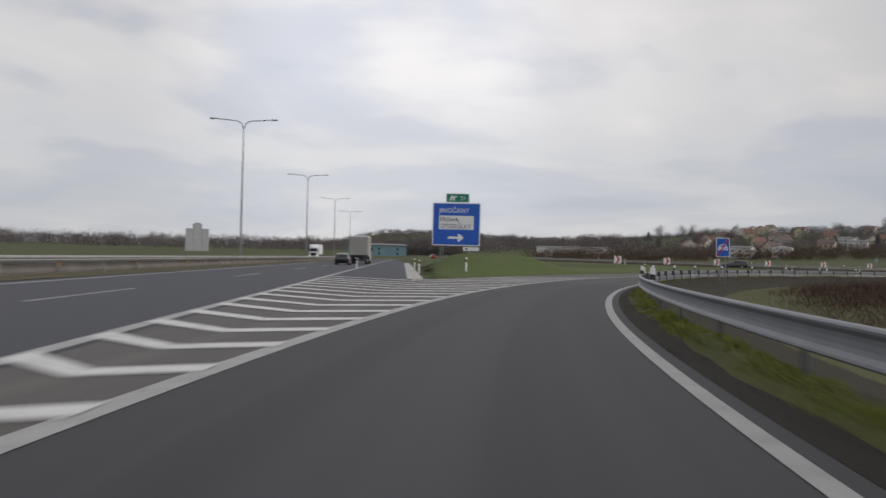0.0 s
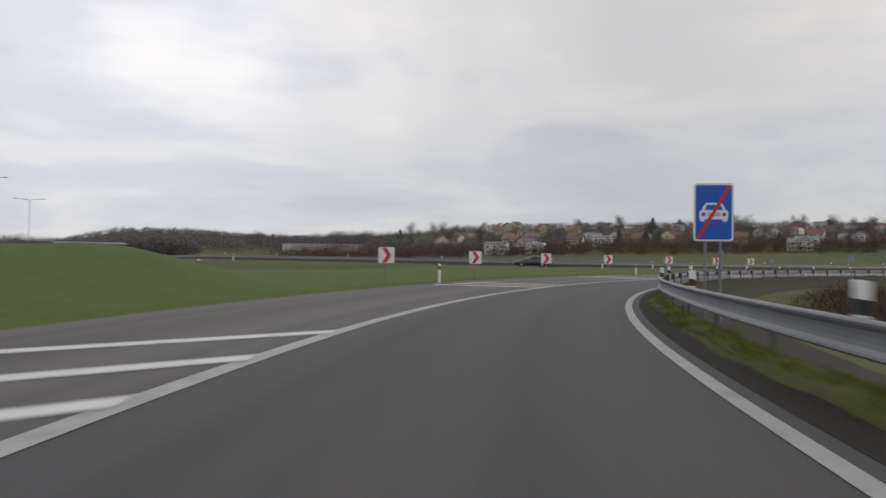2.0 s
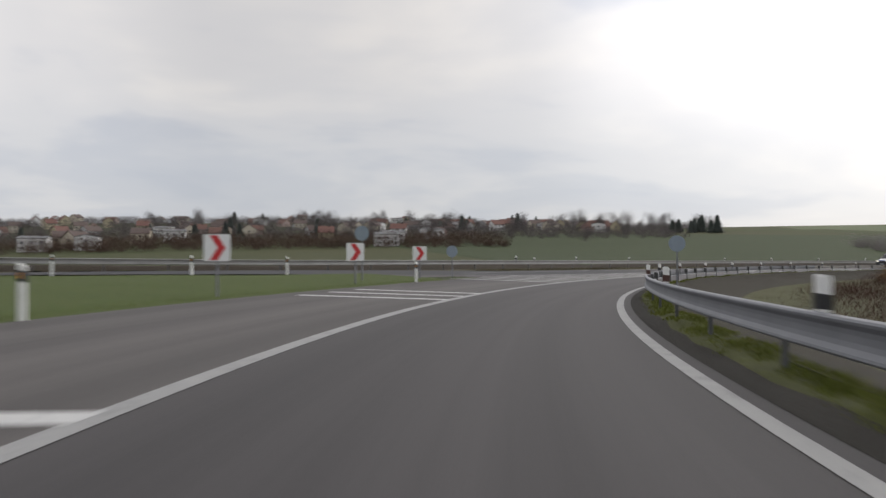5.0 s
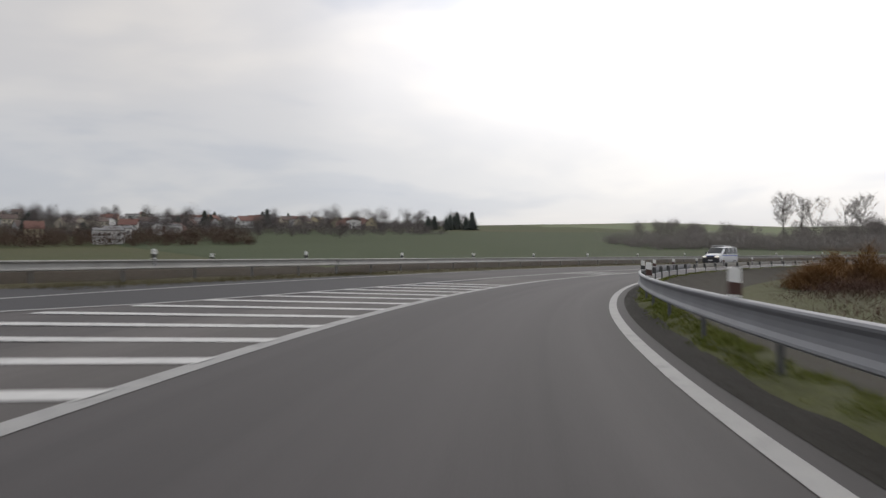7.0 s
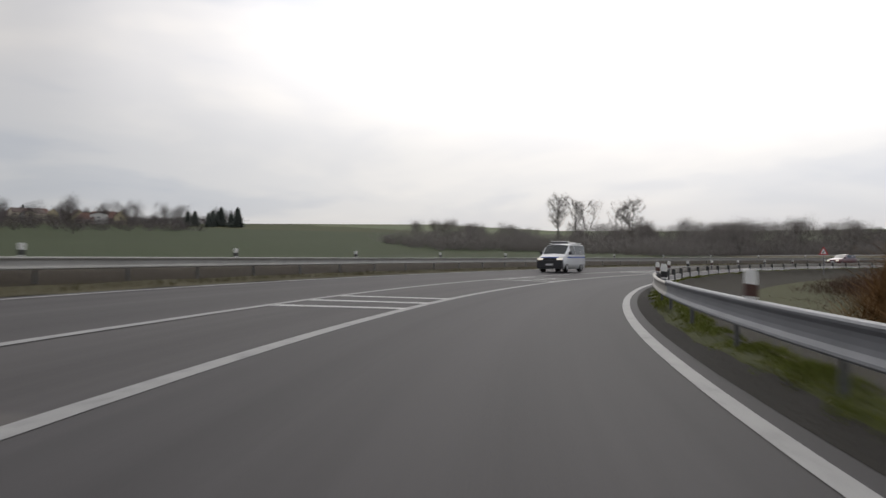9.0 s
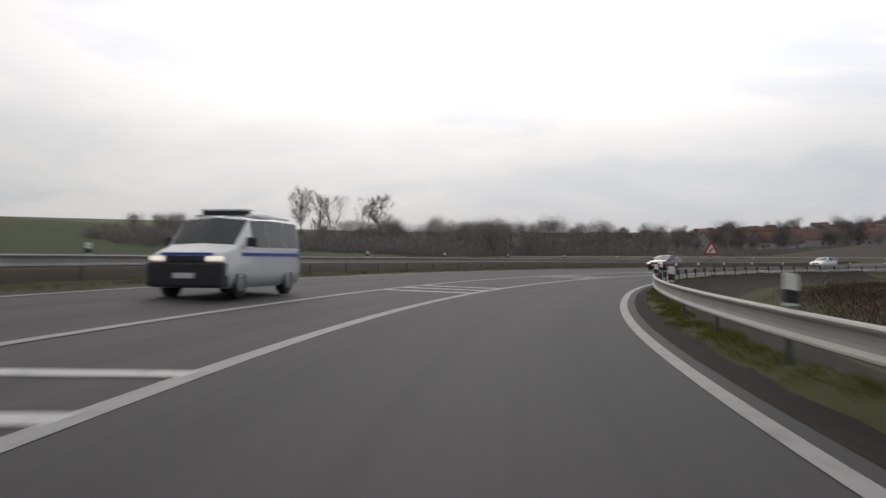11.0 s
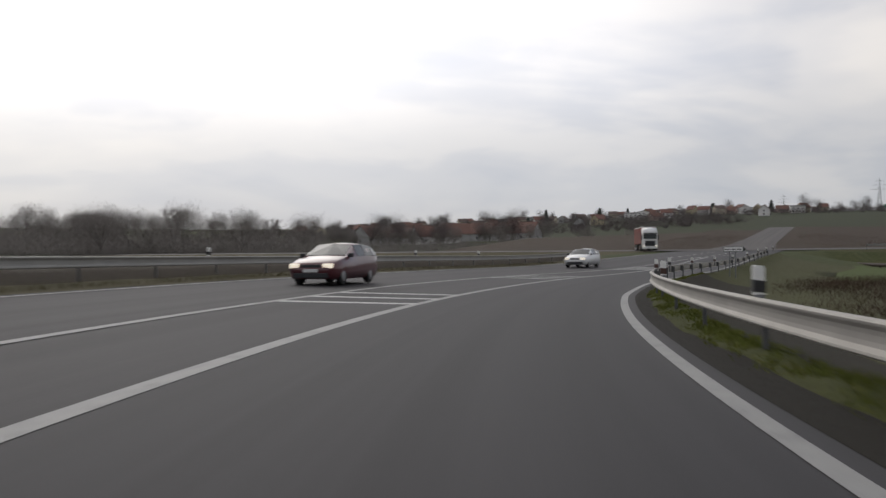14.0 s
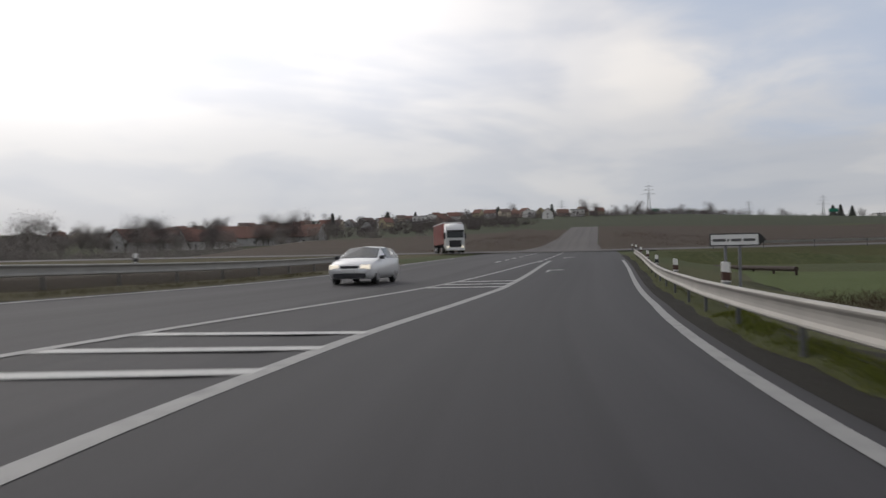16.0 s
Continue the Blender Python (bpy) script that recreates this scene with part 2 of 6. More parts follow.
# darker copy of the rail steel: the posts' shade is in its colour
M_POST = plain("shaded_steel", (0.11, 0.113, 0.115), 0.6, 0.4, 0.2, 2.0)
M_WHITE = plain("white_plastic", (0.78, 0.78, 0.76), 0.5, 0, 0.08)
M_BLACK = plain("black_plastic", (0.02, 0.02, 0.022), 0.45, 0, 0.2)
M_RED = plain("sign_red", (0.55, 0.03, 0.035), 0.4, 0, 0.08)
M_BLUE = plain("sign_blue", (0.008, 0.1, 0.5), 0.4, 0, 0.06)
M_GREEN = plain("sign_green", (0.0, 0.2, 0.12), 0.4, 0, 0.06)
M_SIGNWHITE = plain("sign_white", (0.8, 0.8, 0.8), 0.4, 0, 0.05)
M_CONC_DARK = plain("stained_concrete", (0.13, 0.115, 0.1), 0.9, 0, 0.25, 0.6, 0.3)
M_CONC = plain("concrete", (0.32, 0.31, 0.29), 0.85, 0, 0.2, 0.8, 0.3)

# ---------------------------------------------------------------- alignment of the ramp
# stations in metres along the driven line, curvature in 1/m, clockwise
K_ST = [-160, -60, 0, 41.75, 83.5, 125.2, 167, 208.7, 250.5, 292.2, 334, 352, 372, 700]
K_VAL = [0.0, 0.0, 0.005079, 0.006226, 0.007434, 0.007472, 0.006364, 0.006812, 0.006989, 0.006773, 0.0068, 0.0045, 0.0, 0.0]
ST = np.arange(-160.0, 560.0, 0.5)
_k = np.interp(ST, K_ST, K_VAL)
HD = np.concatenate([[0], np.cumsum((_k[1:] + _k[:-1]) * 0.25)])
_i0 = int(np.argmin(np.abs(ST)))
HD = HD - HD[_i0] + 0.0495
_hm = (HD[1:] + HD[:-1]) / 2
AX = np.concatenate([[0], np.cumsum(np.sin(_hm) * 0.5)])
AY = np.concatenate([[0], np.cumsum(np.cos(_hm) * 0.5)])
AX, AY = AX - AX[_i0] - 0.034, AY - AY[_i0]


def smooth(a, b, x):
    t = np.clip((np.asarray(x, float) - a) / (b - a), 0, 1)
    return t * t * (3 - 2 * t)


def road_xy(s, o):
    x, y, h = np.interp(s, ST, AX), np.interp(s, ST, AY), np.interp(s, ST, HD)
    return x + o * np.cos(h), y - o * np.sin(h)


def rise(s):
    """Height of the driven lane along the ramp: it climbs towards the junction."""
    s = np.asarray(s, float)
    return 0.02 * np.maximum(0, s - 352) * smooth(345, 400, s) + 0.045 * np.maximum(0, s - 448) * smooth(440, 480, s)


def road_z(s, o):
    """Height of the paved surface: the outer lane is banked."""
    return rise(s) + 0.04 * smooth(55, 130, s) * (1 - smooth(350, 400, s)) * np.maximum(0, -3.5 - np.asarray(o, float))


def road_so(x, y):
    """Station and offset of points, by the nearest point of the alignment."""
    x, y = np.atleast_1d(x).astype(float), np.atleast_1d(y).astype(float)
    s, o = np.empty_like(x), np.empty_like(x)
    for a in range(0, len(x), 4000):
        xs, ys = x[a:a + 4000], y[a:a + 4000]
        j = np.argmin((AX[None, ::4] - xs[:, None]) ** 2 + (AY[None, ::4] - ys[:, None]) ** 2, 1) * 4
        dx, dy, h = xs - AX[j], ys - AY[j], HD[j]
        s[a:a + 4000] = ST[j] + np.sin(h) * dx + np.cos(h) * dy
        o[a:a + 4000] = np.cos(h) * dx - np.sin(h) * dy
    return s, o


def left_line(s):
    return np.interp(s, [-40, 5, 18, 43, 55, 67, 78, 89, 99, 115, 136, 160, 185, 200, 218, 234, 245, 266, 286, 304, 320, 332, 341, 349, 357, 367, 400],
                     [-3.1, -3.03, -2.96, -2.98, -3.14, -3.12, -3.04, -2.97, -2.96, -3.08, -3.42, -3.69, -3.63, -3.55, -3.32, -3.2, -3.24, -3.37, -3.46, -3.54, -3.4, -3.12, -2.88, -2.55, -2.15, -1.8, -1.9])


def right_line(s):
    return np.interp(s, [-40, 18, 40, 56, 72, 100, 115, 125, 146, 165, 176, 186, 200, 230, 255, 268, 280, 295, 315, 326, 331, 340, 343, 350, 357, 385, 408, 500],
                     [1.95, 1.97, 2.05, 2.18, 2.2, 2.14, 2.13, 2.06, 1.82, 1.76, 1.79, 1.86, 1.94, 2.05, 2.06, 2.12, 2.02, 1.92, 1.95, 2.02, 2.2, 2.38, 2.5, 2.82, 3.1, 3.5, 3.6, 3.6])


def far_line(s):
    """The near edge line of the oncoming lane."""
    return np.interp(s, [160, 171, 176, 182, 190, 200, 212, 260, 285, 330, 345, 357, 372, 400, 420], [-13.0, -10.6, -9.0, -8.1, -7.3, -6.8, -6.5, -6.4, -6.7, -6.9, -6.4, -5.6, -4.5, -2.6, -2.4])


def far_edge(s):
    return np.interp(s, [160, 175, 200, 250, 300, 350, 380, 420], [-14.8, -12.8, -11.8, -11.6, -12.4, -12.8, -12.6, -12.6])


# the motorway: a straight line
HW = Vector((-0.047, 0.9989))
HW_P = Vector((-5.0, 13.0))


def hw_xy(u, v):
    """u along the motorway, v to its right."""
    return HW_P.x + HW.x * u + HW.y * v, HW_P.y + HW.y * u - HW.x * v


# the slip road on which the oncoming lane leaves towards the motorway
def bezier(p, n):
    t = np.linspace(0, 1, n)[:, None]
    p = np.array(p, float)
    return (1 - t) ** 3 * p[0] + 3 * t * (1 - t) ** 2 * p[1] + 3 * t * t * (1 - t) * p[2] + t ** 3 * p[3]


_p0 = np.array(road_xy(200.0, -9.5))
_h0 = float(np.interp(200.0, ST, HD))
SLIP = np.concatenate([bezier([_p0, _p0 - 26 * np.array([math.sin(_h0), math.cos(_h0)]), (66, 142.5), (46, 153)], 60)[:-1],
                       bezier([(46, 153), (24, 164.5), (1, 205), (-6, 260)], 60)])
SLIP_D = np.concatenate([[0], np.cumsum(np.hypot(*np.diff(SLIP, axis=0).T))])
_g = np.gradient(SLIP, axis=0)
SLIP_N = np.stack([_g[:, 1], -_g[:, 0]], 1) / np.hypot(_g[:, 0], _g[:, 1])[:, None]     # to the right of its traffic


def slip_xyz(u, v):
    x, y = np.interp(u, SLIP_D, SLIP[:, 0]), np.interp(u, SLIP_D, SLIP[:, 1])
    nx, ny = np.interp(u, SLIP_D, SLIP_N[:, 0]), np.interp(u, SLIP_D, SLIP_N[:, 1])
    z = np.interp(u, [0, 40, 90, 140, 220], [0.3, 0.4, 0.75, 1.0, 0.2])
    return x + nx * v, y + ny * v, z


# ---------------------------------------------------------------- building helpers


def mesh_object(name, verts, faces, mat, smooth_faces=False):
    me = bpy.data.meshes.new(name)
    me.from_pydata([tuple(map(float, v)) for v in verts], [], [tuple(map(int, f)) for f in faces])
    me.update()
    if smooth_faces:
        me.polygons.foreach_set("use_smooth", [True] * len(me.polygons))
    if mat:
        for m in (mat if isinstance(mat, (list, tuple)) else [mat]):
            me.materials.append(m)
    return new(name, me)


def part(name, bm, mat, parent, label="", smooth_faces=False):
    """Links a bmesh as one mesh object under a thing or a part."""
    me = bpy.data.meshes.new(name)
    bm.to_mesh(me)
    bm.free()
    for m in (mat if isinstance(mat, (list, tuple)) else [mat]):
        me.materials.append(m)
    if smooth_faces:
        me.polygons.foreach_set("use_smooth", [True] * len(me.polygons))
    ob = new(name, me)
    ob.parent = parent
    return tagged(ob, label)


def under(ob, parent, label=""):
    ob.parent = parent
    return tagged(ob, label)


def empty(name, label, category, group="", kind=""):
    e = new(name)
    e.empty_display_size = 0.3
    return tagged(e, label, category, group, kind)


def grid_faces(nu, nv):
    a = np.arange(nu - 1)[:, None] * nv + np.arange(nv - 1)[None]
    a = a.ravel()
    return np.stack([a, a + 1, a + nv + 1, a + nv], 1)


def strip(name, ss, cols, mat, smooth_faces=True):
    """A sheet along the ramp. cols: functions of the stations giving (offset, height)."""
    ss = np.asarray(ss, float)
    pts = []
    for c in cols:
        o, z = c(ss)
        x, y = road_xy(ss, o)
        pts.append(np.stack([x, y, np.broadcast_to(z, x.shape)], 1))
    v = np.stack(pts, 1).reshape(-1, 3)
    ob = mesh_object(name, v, grid_faces(len(ss), len(cols))[:, ::-1], mat, smooth_faces)
    # the map runs along and across the ramp, in metres
    uv = np.stack([np.stack([ss, np.broadcast_to(c(ss)[0], ss.shape)], 1) for c in cols], 1).reshape(-1, 2)
    idx = np.empty(len(ob.data.loops), dtype=np.int32)
    ob.data.loops.foreach_get("vertex_index", idx)
    ob.data.uv_layers.new(name="along").data.foreach_set("uv", uv[idx].ravel())
    return ob


def box(bm, lo, hi, bevel=0.0):
    r = bmesh.ops.create_cube(bm, size=1.0)["verts"]
    lo, hi = Vector(lo), Vector(hi)
    for v in r:
        v.co = Vector(((lo[i] + hi[i]) / 2 + v.co[i] * (hi[i] - lo[i]) for i in range(3)))
    if bevel:
        es = list({e for v in r for e in v.link_edges})
        bmesh.ops.bevel(bm, geom=es, offset=bevel, segments=2, affect="EDGES", profile=0.6)
    return r


def rod(bm, a, b, r0, r1=None, seg=8, caps=True):
    a, b = Vector(a), Vector(b)
    r1 = r0 if r1 is None else r1
    m = Matrix.Translation((a + b) / 2) @ (b - a).to_track_quat("Z", "Y").to_matrix().to_4x4()
    bmesh.ops.create_cone(bm, cap_ends=caps, segments=seg, radius1=r0, radius2=r1, depth=(b - a).length, matrix=m)


def sheet(bm, pts, depth):
    """A flat outline (x, z) in the plane y = 0, made depth thick towards +y."""
    f = bm.faces.new([bm.verts.new((x, 0, z)) for x, z in pts])
    r = bmesh.ops.extrude_face_region(bm, geom=[f])
    for v in r["geom"]:
        if isinstance(v, bmesh.types.BMVert):
            v.co.y += depth
    bmesh.ops.recalc_face_normals(bm, faces=bm.faces)


def facing(x, y, z, heading):
    """A pose whose local -y looks back along the heading (radians, clockwise from +y)."""
    return Matrix.Translation((x, y, z)) @ Matrix.Rotation(-heading, 4, "Z")


# ---------------------------------------------------------------- terrain
CX, CY = 110.0, 50.0
T_R = [0, 200, 260, 450, 700, 1000, 1600, 2600]
HILLS = {}


def hill(az, *heights):
    """Ground heights along one bearing, at the distances of T_R."""
    HILLS[az] = heights


hill(-180, 0, 0, 0, 2, 4, 6, 8, 8)
hill(-60, 0, 0, 0, 1, 3, 5, 8, 8)
hill(-28, 0, 0, 0, 1, 3, 6, 11, 12)
hill(-12, 0, 0, 0, 1, 4, 9, 18, 18)
hill(-8, 0, 0, 0, 1, 5, 12, 46, 46)
hill(-3, 0, 0, 0, 2, 6, 15, 46, 46)
hill(2, 0, 0, 0, 2, 8, 18, 34, 42)
hill(8, 0, 0, 0, 4, 13, 28, 46, 54)
hill(16, 0, 0, 0.3, 6, 20, 41, 64, 68)
hill(30, 0, 0, 0.4, 8, 24, 46, 67, 70)
hill(42, 0, 0, 0.5, 9, 26, 44, 66, 70)
hill(52, 0, 0, 0.5, 10, 25, 39, 62, 70)
hill(64, 0, 0, 0.4, 9, 23, 38, 64, 76)
hill(72, 0, 0, 0, 6, 16, 30, 64, 84)
hill(80, 0, 0, 0, 3, 9, 21, 52, 80)
hill(92, 0, 0, 0, 3, 9, 21, 50, 76)
hill(104, 0, 0, 0.4, 5, 15, 28, 52, 72)
hill(116, 0, 0.5, 1.5, 8, 21, 39, 58, 72)
hill(126, 0, 0.8, 2.5, 13, 28, 47, 64, 72)
hill(136, 0, 1, 3, 14.7, 30.4, 47, 61, 67)
hill(150, 0, 1, 2.6, 10.5, 23, 37, 48, 54)
hill(165, 0, 0.5, 1.6, 7.4, 16, 27, 37, 44)
hill(180, 0, 0, 0, 2, 4, 6, 8, 8)
T_AZ = sorted(HILLS)
T_Z = np.array([HILLS[a] for a in T_AZ], float)


def far_z(x, y):
    dx, dy = np.asarray(x, float) - CX, np.asarray(y, float) - CY
    r, az = np.hypot(dx, dy), np.degrees(np.arctan2(dx, dy))
    col = np.stack([np.interp(az, T_AZ, T_Z[:, k]) for k in range(len(T_R))], -1)
    k = np.clip(np.searchsorted(T_R, r, side="right") - 1, 0, len(T_R) - 2)
    t = (np.minimum(r, T_R[-1]) - np.array(T_R)[k]) / np.diff(T_R)[k]
    i = np.arange(r.size).reshape(r.shape)
    flat = col.reshape(-1, len(T_R))
    return flat[i, k] * (1 - t) + flat[i, k + 1] * t


def mound_z(s, o):
    """The grass mound on the island between ramp and motorway."""
    along = smooth(36, 50, s) * (1 - smooth(74, 84, s))
    return (1.4 + 0.06 * np.sin(s * 0.5 + o * 0.3) + 0.04 * np.sin(s * 1.3 - o)) * along * (1 - smooth(-14.0, -8.8, o)) * smooth(-32, -24, o)


def ground_z(x, y):
    x, y = np.atleast_1d(x).astype(float), np.atleast_1d(y).astype(float)
    z = far_z(x, y)
    s, o = road_so(x, y)
    near = (np.abs(o) < 60) & (s > -150) & (s < 540)
    # inside of the loop: the embankment falls to a low meadow
    inner = smooth(2.4, 5.5, o) * (1 - smooth(405, 440, s)) * (1 - smooth(60, 60.1, o))
    # outside: the verge behind the rail, then the fields
    zr = road_z(s, np.clip(o, -14.5, 3))
    w = np.where(near, 1 - smooth(16, 40, -o), 0)
    out = np.where(o < 0, zr * w + z * (1 - w), np.where(near, rise(s) * (1 - smooth(4, np.where(s > 440, 60, 16), o)) + z * smooth(10, 60, o), z))
    rr = np.hypot(x - CX, y - CY)
    inside = (rr < 150) & (o > 0)
    out = out - 1.12 * np.where(o > 0, inner, 0)
    hv = (x - HW_P.x) * HW.y - (y - HW_P.y) * HW.x
    out = out + mound_z(s, o) * near * smooth(5.8, 9.5, hv)
    # the ground lies under the paved sheets
    paved = near & (o < np.interp(s, [-160, 440, 446, 550], [2.7, 2.7, 4.6, 4.6])) & (o > np.where(s < 165, -8.9, -14.0))
    u, v = (x - HW_P.x) * HW.x + (y - HW_P.y) * HW.y, (x - HW_P.x) * HW.y - (y - HW_P.y) * HW.x
    paved |= (v < 5.3) & (v > -13.5)
    gore = (v >= 0) & (o < 0) & (s < 46) & near
    d2 = np.min((SLIP[None, ::3, 0] - x[:, None]) ** 2 + (SLIP[None, ::3, 1] - y[:, None]) ** 2, 1) if x.size < 4000 else np.concatenate(
        [np.min((SLIP[None, ::3, 0] - x[a:a + 4000, None]) ** 2 + (SLIP[None, ::3, 1] - y[a:a + 4000, None]) ** 2, 1) for a in range(0, x.size, 4000)])
    j = np.sqrt(d2)
    sl = 1 - smooth(5, 22, j)
    sl = sl * np.where(o > 0, 0, smooth(11, 15, -o) * np.where(s > 150, smooth(13.5, 17, -o), 1))
    sz = np.interp(np.clip(y, 140, 260), [140, 155, 200, 260], [0.35, 0.6, 0.9, 0.2])
    out = np.where(s < 200, out * (1 - sl) + sz * sl, out)
    paved |= j < 4.2
    return np.where(paved | gore, out - 0.35, out - 0.02)


def make_ground():
    rad = np.concatenate([np.arange(0, 270, 3.0), np.geomspace(272, 2600, 60)])
    az = np.linspace(-math.pi, math.pi, 541)
    R, A = np.meshgrid(rad, az, indexing="ij")
    x, y = CX + R * np.sin(A), CY + R * np.cos(A)
    z = ground_z(x.ravel(), y.ravel())
    g = mesh_object("ground", np.stack([x.ravel(), y.ravel(), z], 1), grid_faces(len(rad), len(az))[:, ::-1], M_FIELD, True)
    return tagged(g, "rolling winter fields and meadows round the interchange", "ground", kind="structure")


def field_material():
    m, nt, b = material("fields", 0.95, 0.0, 0.15)
    n1, n2, n3 = noise_node(nt, 0.004, 3, 0.5), noise_node(nt, 0.05, 5, 0.6), noise_node(nt, 1.6, 5, 0.7)
    c = ramp_node(nt, n1, [(0.3, (0.075, 0.07, 0.038)), (0.42, (0.055, 0.066, 0.028)), (0.58, (0.048, 0.068, 0.026)), (0.7, (0.052, 0.064, 0.028))])
    c = mix_node(nt, ramp_node(nt, n2, [(0.4, (0, 0, 0)), (0.7, (0.6, 0.6, 0.6))]), c, (0.085, 0.08, 0.04))
    c = mix_node(nt, 0.4, c, ramp_node(nt, n3, [(0.3, (0.03, 0.035, 0.014)), (0.7, (0.11, 0.115, 0.05))]))
    nt.links.new(c, b.inputs["Base Color"])
    bump_node(nt, b, n3, 0.5, 0.1)
    return m


M_FIELD = field_material()
make_ground()

# ---------------------------------------------------------------- roads
_le = lambda s: np.where(s < 165, np.interp(s, [146, 165], [-6.0, -14.2]), np.interp(s, [400, 448, 456, 560], [0, 0, 9, 9]) + far_edge(s) - 0.5)
ramp = strip("road", np.arange(-120, 451, 2.0), [
    lambda s: (_le(s), road_z(s, _le(s))),
    lambda s: (np.interp(s, [448, 456], [-5.0, -3.0]), road_z(s, np.interp(s, [448, 456], [-5.0, -3.0]))),
    lambda s: (np.interp(s, [448, 456], [-3.5, -2.5]), rise(s)),
    lambda s: (-1 + 0 * s, rise(s)),
    lambda s: (right_line(s) + 0.45, rise(s))], M_ASPH)
tagged(ramp, "curved dark asphalt exit ramp with worn surface", "road", kind="structure")
ahead = strip("road", np.arange(450, 557, 2.0), [
    lambda s: (np.interp(s, [450, 458, 470, 486, 556], [-14.0, -9.0, -6.6, -5.6, -5.2]), rise(s) + 0.04),
    lambda s: (-2.0 + 0 * s, rise(s) + 0.05),
    lambda s: (np.interp(s, [450, 458, 470], [4.5, 2.2, 1.6]), rise(s) + 0.04)], M_ASPH_SH)
tagged(ahead, "narrow pale asphalt road climbing beyond the junction", "road", kind="structure")
shoulder = strip("pavement", np.arange(2, 206, 2.0), [
    lambda s: (np.interp(s, [0, 46, 60, 206], [-7.0, -8.4, -8.5, -8.9]) - np.where(s > 160, (s - 160) * 0.03, 0), road_z(s, -8.5) + 0.004),
    lambda s: (-6.0 + 0 * s, road_z(s, -6.0) + 0.004),
    lambda s: (left_line(s) - 0.08, road_z(s, left_line(s) - 0.08) + 0.004)], M_ASPH_SH)
tagged(shoulder, "pale brownish asphalt shoulder of the ramp", "pavement", kind="structure")

apron = strip("gore_pavement", np.arange(142, 192, 2.0), [
    lambda s: (-17.5 + 0 * s, road_z(s, -14.0) - 0.2),
    lambda s: (-14.0 + 0 * s, road_z(s, -14.0) - 0.014),
    lambda s: (-12.0 + 0 * s, road_z(s, -12.0) - 0.012),
    lambda s: (-8.4 + 0 * s, road_z(s, -8.4) - 0.012)], M_ASPH_SH)
tagged(apron, "pale asphalt where slip road and ramp meet", "pavement", kind="structure")


def hw_sheet(name, v0, v1, z, mat, u0=-200, u1=1500, n=60):
    us = np.linspace(u0, u1, n)
    a, b = [hw_xy(u, v0) for u in us], [hw_xy(u, v1) for u in us]
    v = [(*p, z) for pair in zip(a, b) for p in pair]
    return mesh_object(name, v, grid_faces(n, 2)[:, ::-1], mat, True)


hw = hw_sheet("motorway", -9.6, 0.35, 0.009, M_ASPH_HW)
tagged(hw, "straight dark blue-grey asphalt motorway carriageway", "road", kind="structure")
merge = hw_sheet("motorway", 0.3, 4.7, 0.007, M_ASPH_HW, 31, 460, 30)
tagged(merge, "dark asphalt merging lane beside the motorway", "road", kind="structure")
us = np.arange(-60, 52, 2.0)
gore_v = []
for u in us:
    x, y = hw_xy(u, 0.2)
    s, o = road_so(x, y)
    xl, yl = road_xy(s[0], left_line(s[0]) - 0.05)
    gore_v += [(x, y, 0.002), (xl, yl, 0.002)]
gore = mesh_object("gore_pavement", gore_v, grid_faces(len(us), 2)[:, ::-1], M_ASPH_SH, True)
tagged(gore, "brownish grey asphalt gore between ramp and motorway", "pavement", kind="structure")
us = np.arange(0, SLIP_D[-1], 2.0)
sv = []
for u in us:
    for v in (-3.4, 0, 3.6):
        x, y, z = slip_xyz(u, v)
        ss_, oo_ = road_so(x, y)
        k = float(smooth(30, 70, u))
        sv.append((x, y, (float(road_z(ss_[0], oo_[0])) + 0.006) * (1 - k) + (z + 0.012) * k))
slip = mesh_object("slip_road", sv, grid_faces(len(us), 3)[:, ::-1], M_ASPH, True)
tagged(slip, "grey asphalt slip road curving to the motorway", "road", kind="structure")

def slip_side(u0, cols, mat, label):
    """A strip beside the slip road: (offset, height over its surface) columns."""
    sv = []
    for u in np.arange(u0, SLIP_D[-1], 2.0):
        for v, h in cols:
            x, y, z = slip_xyz(u, v)
            ss_, oo_ = road_so(x, y)
            k = float(smooth(30, 70, u))
            sv.append((x, y, (float(road_z(ss_[0], max(oo_[0], -14.5))) + 0.004) * (1 - k) + (z + 0.01) * k + h - 0.03 * (1 - float(smooth(8, 14, u))) + 0.02 * math.sin(u * 0.7 + v)))
    tagged(mesh_object("verge", sv, grid_faces(len(sv) // len(cols), len(cols))[:, ::-1], mat, True), label, "verge", kind="structure")


slip_side(0, ((3.55, 0.0), (4.0, 0.06), (4.6, 0.09), (5.1, 0.12)), M_DRYGRASS, "dry grass verge along the slip road")
slip_side(0, ((5.1, 0.12), (5.4, 0.22), (6.0, 0.44), (7.0, 0.52), (8.6, 0.3), (11.0, -0.7)), M_OUTBANK, "soil bank behind the slip road's guard rail, darkened for shade under the beam")
slip_side(46, ((-9.5, -0.54), (-5.4, -0.05), (-4.4, 0.07), (-3.35, 0.0)), M_LAWN, "grass verge along the slip road")


# ---------------------------------------------------------------- markings
def line_on_ramp(name, s0, s1, off, width, parent, label, lift=0.006, step=1.5):
    ss = np.arange(s0, s1 + 0.01, step)
    ob = strip(name, ss, [lambda s: (off(s) - width / 2, road_z(s, off(s) - width / 2) + lift), lambda s: (off(s) + width / 2, road_z(s, off(s) + width / 2) + lift)], M_LINE)
    return under(ob, parent, label)


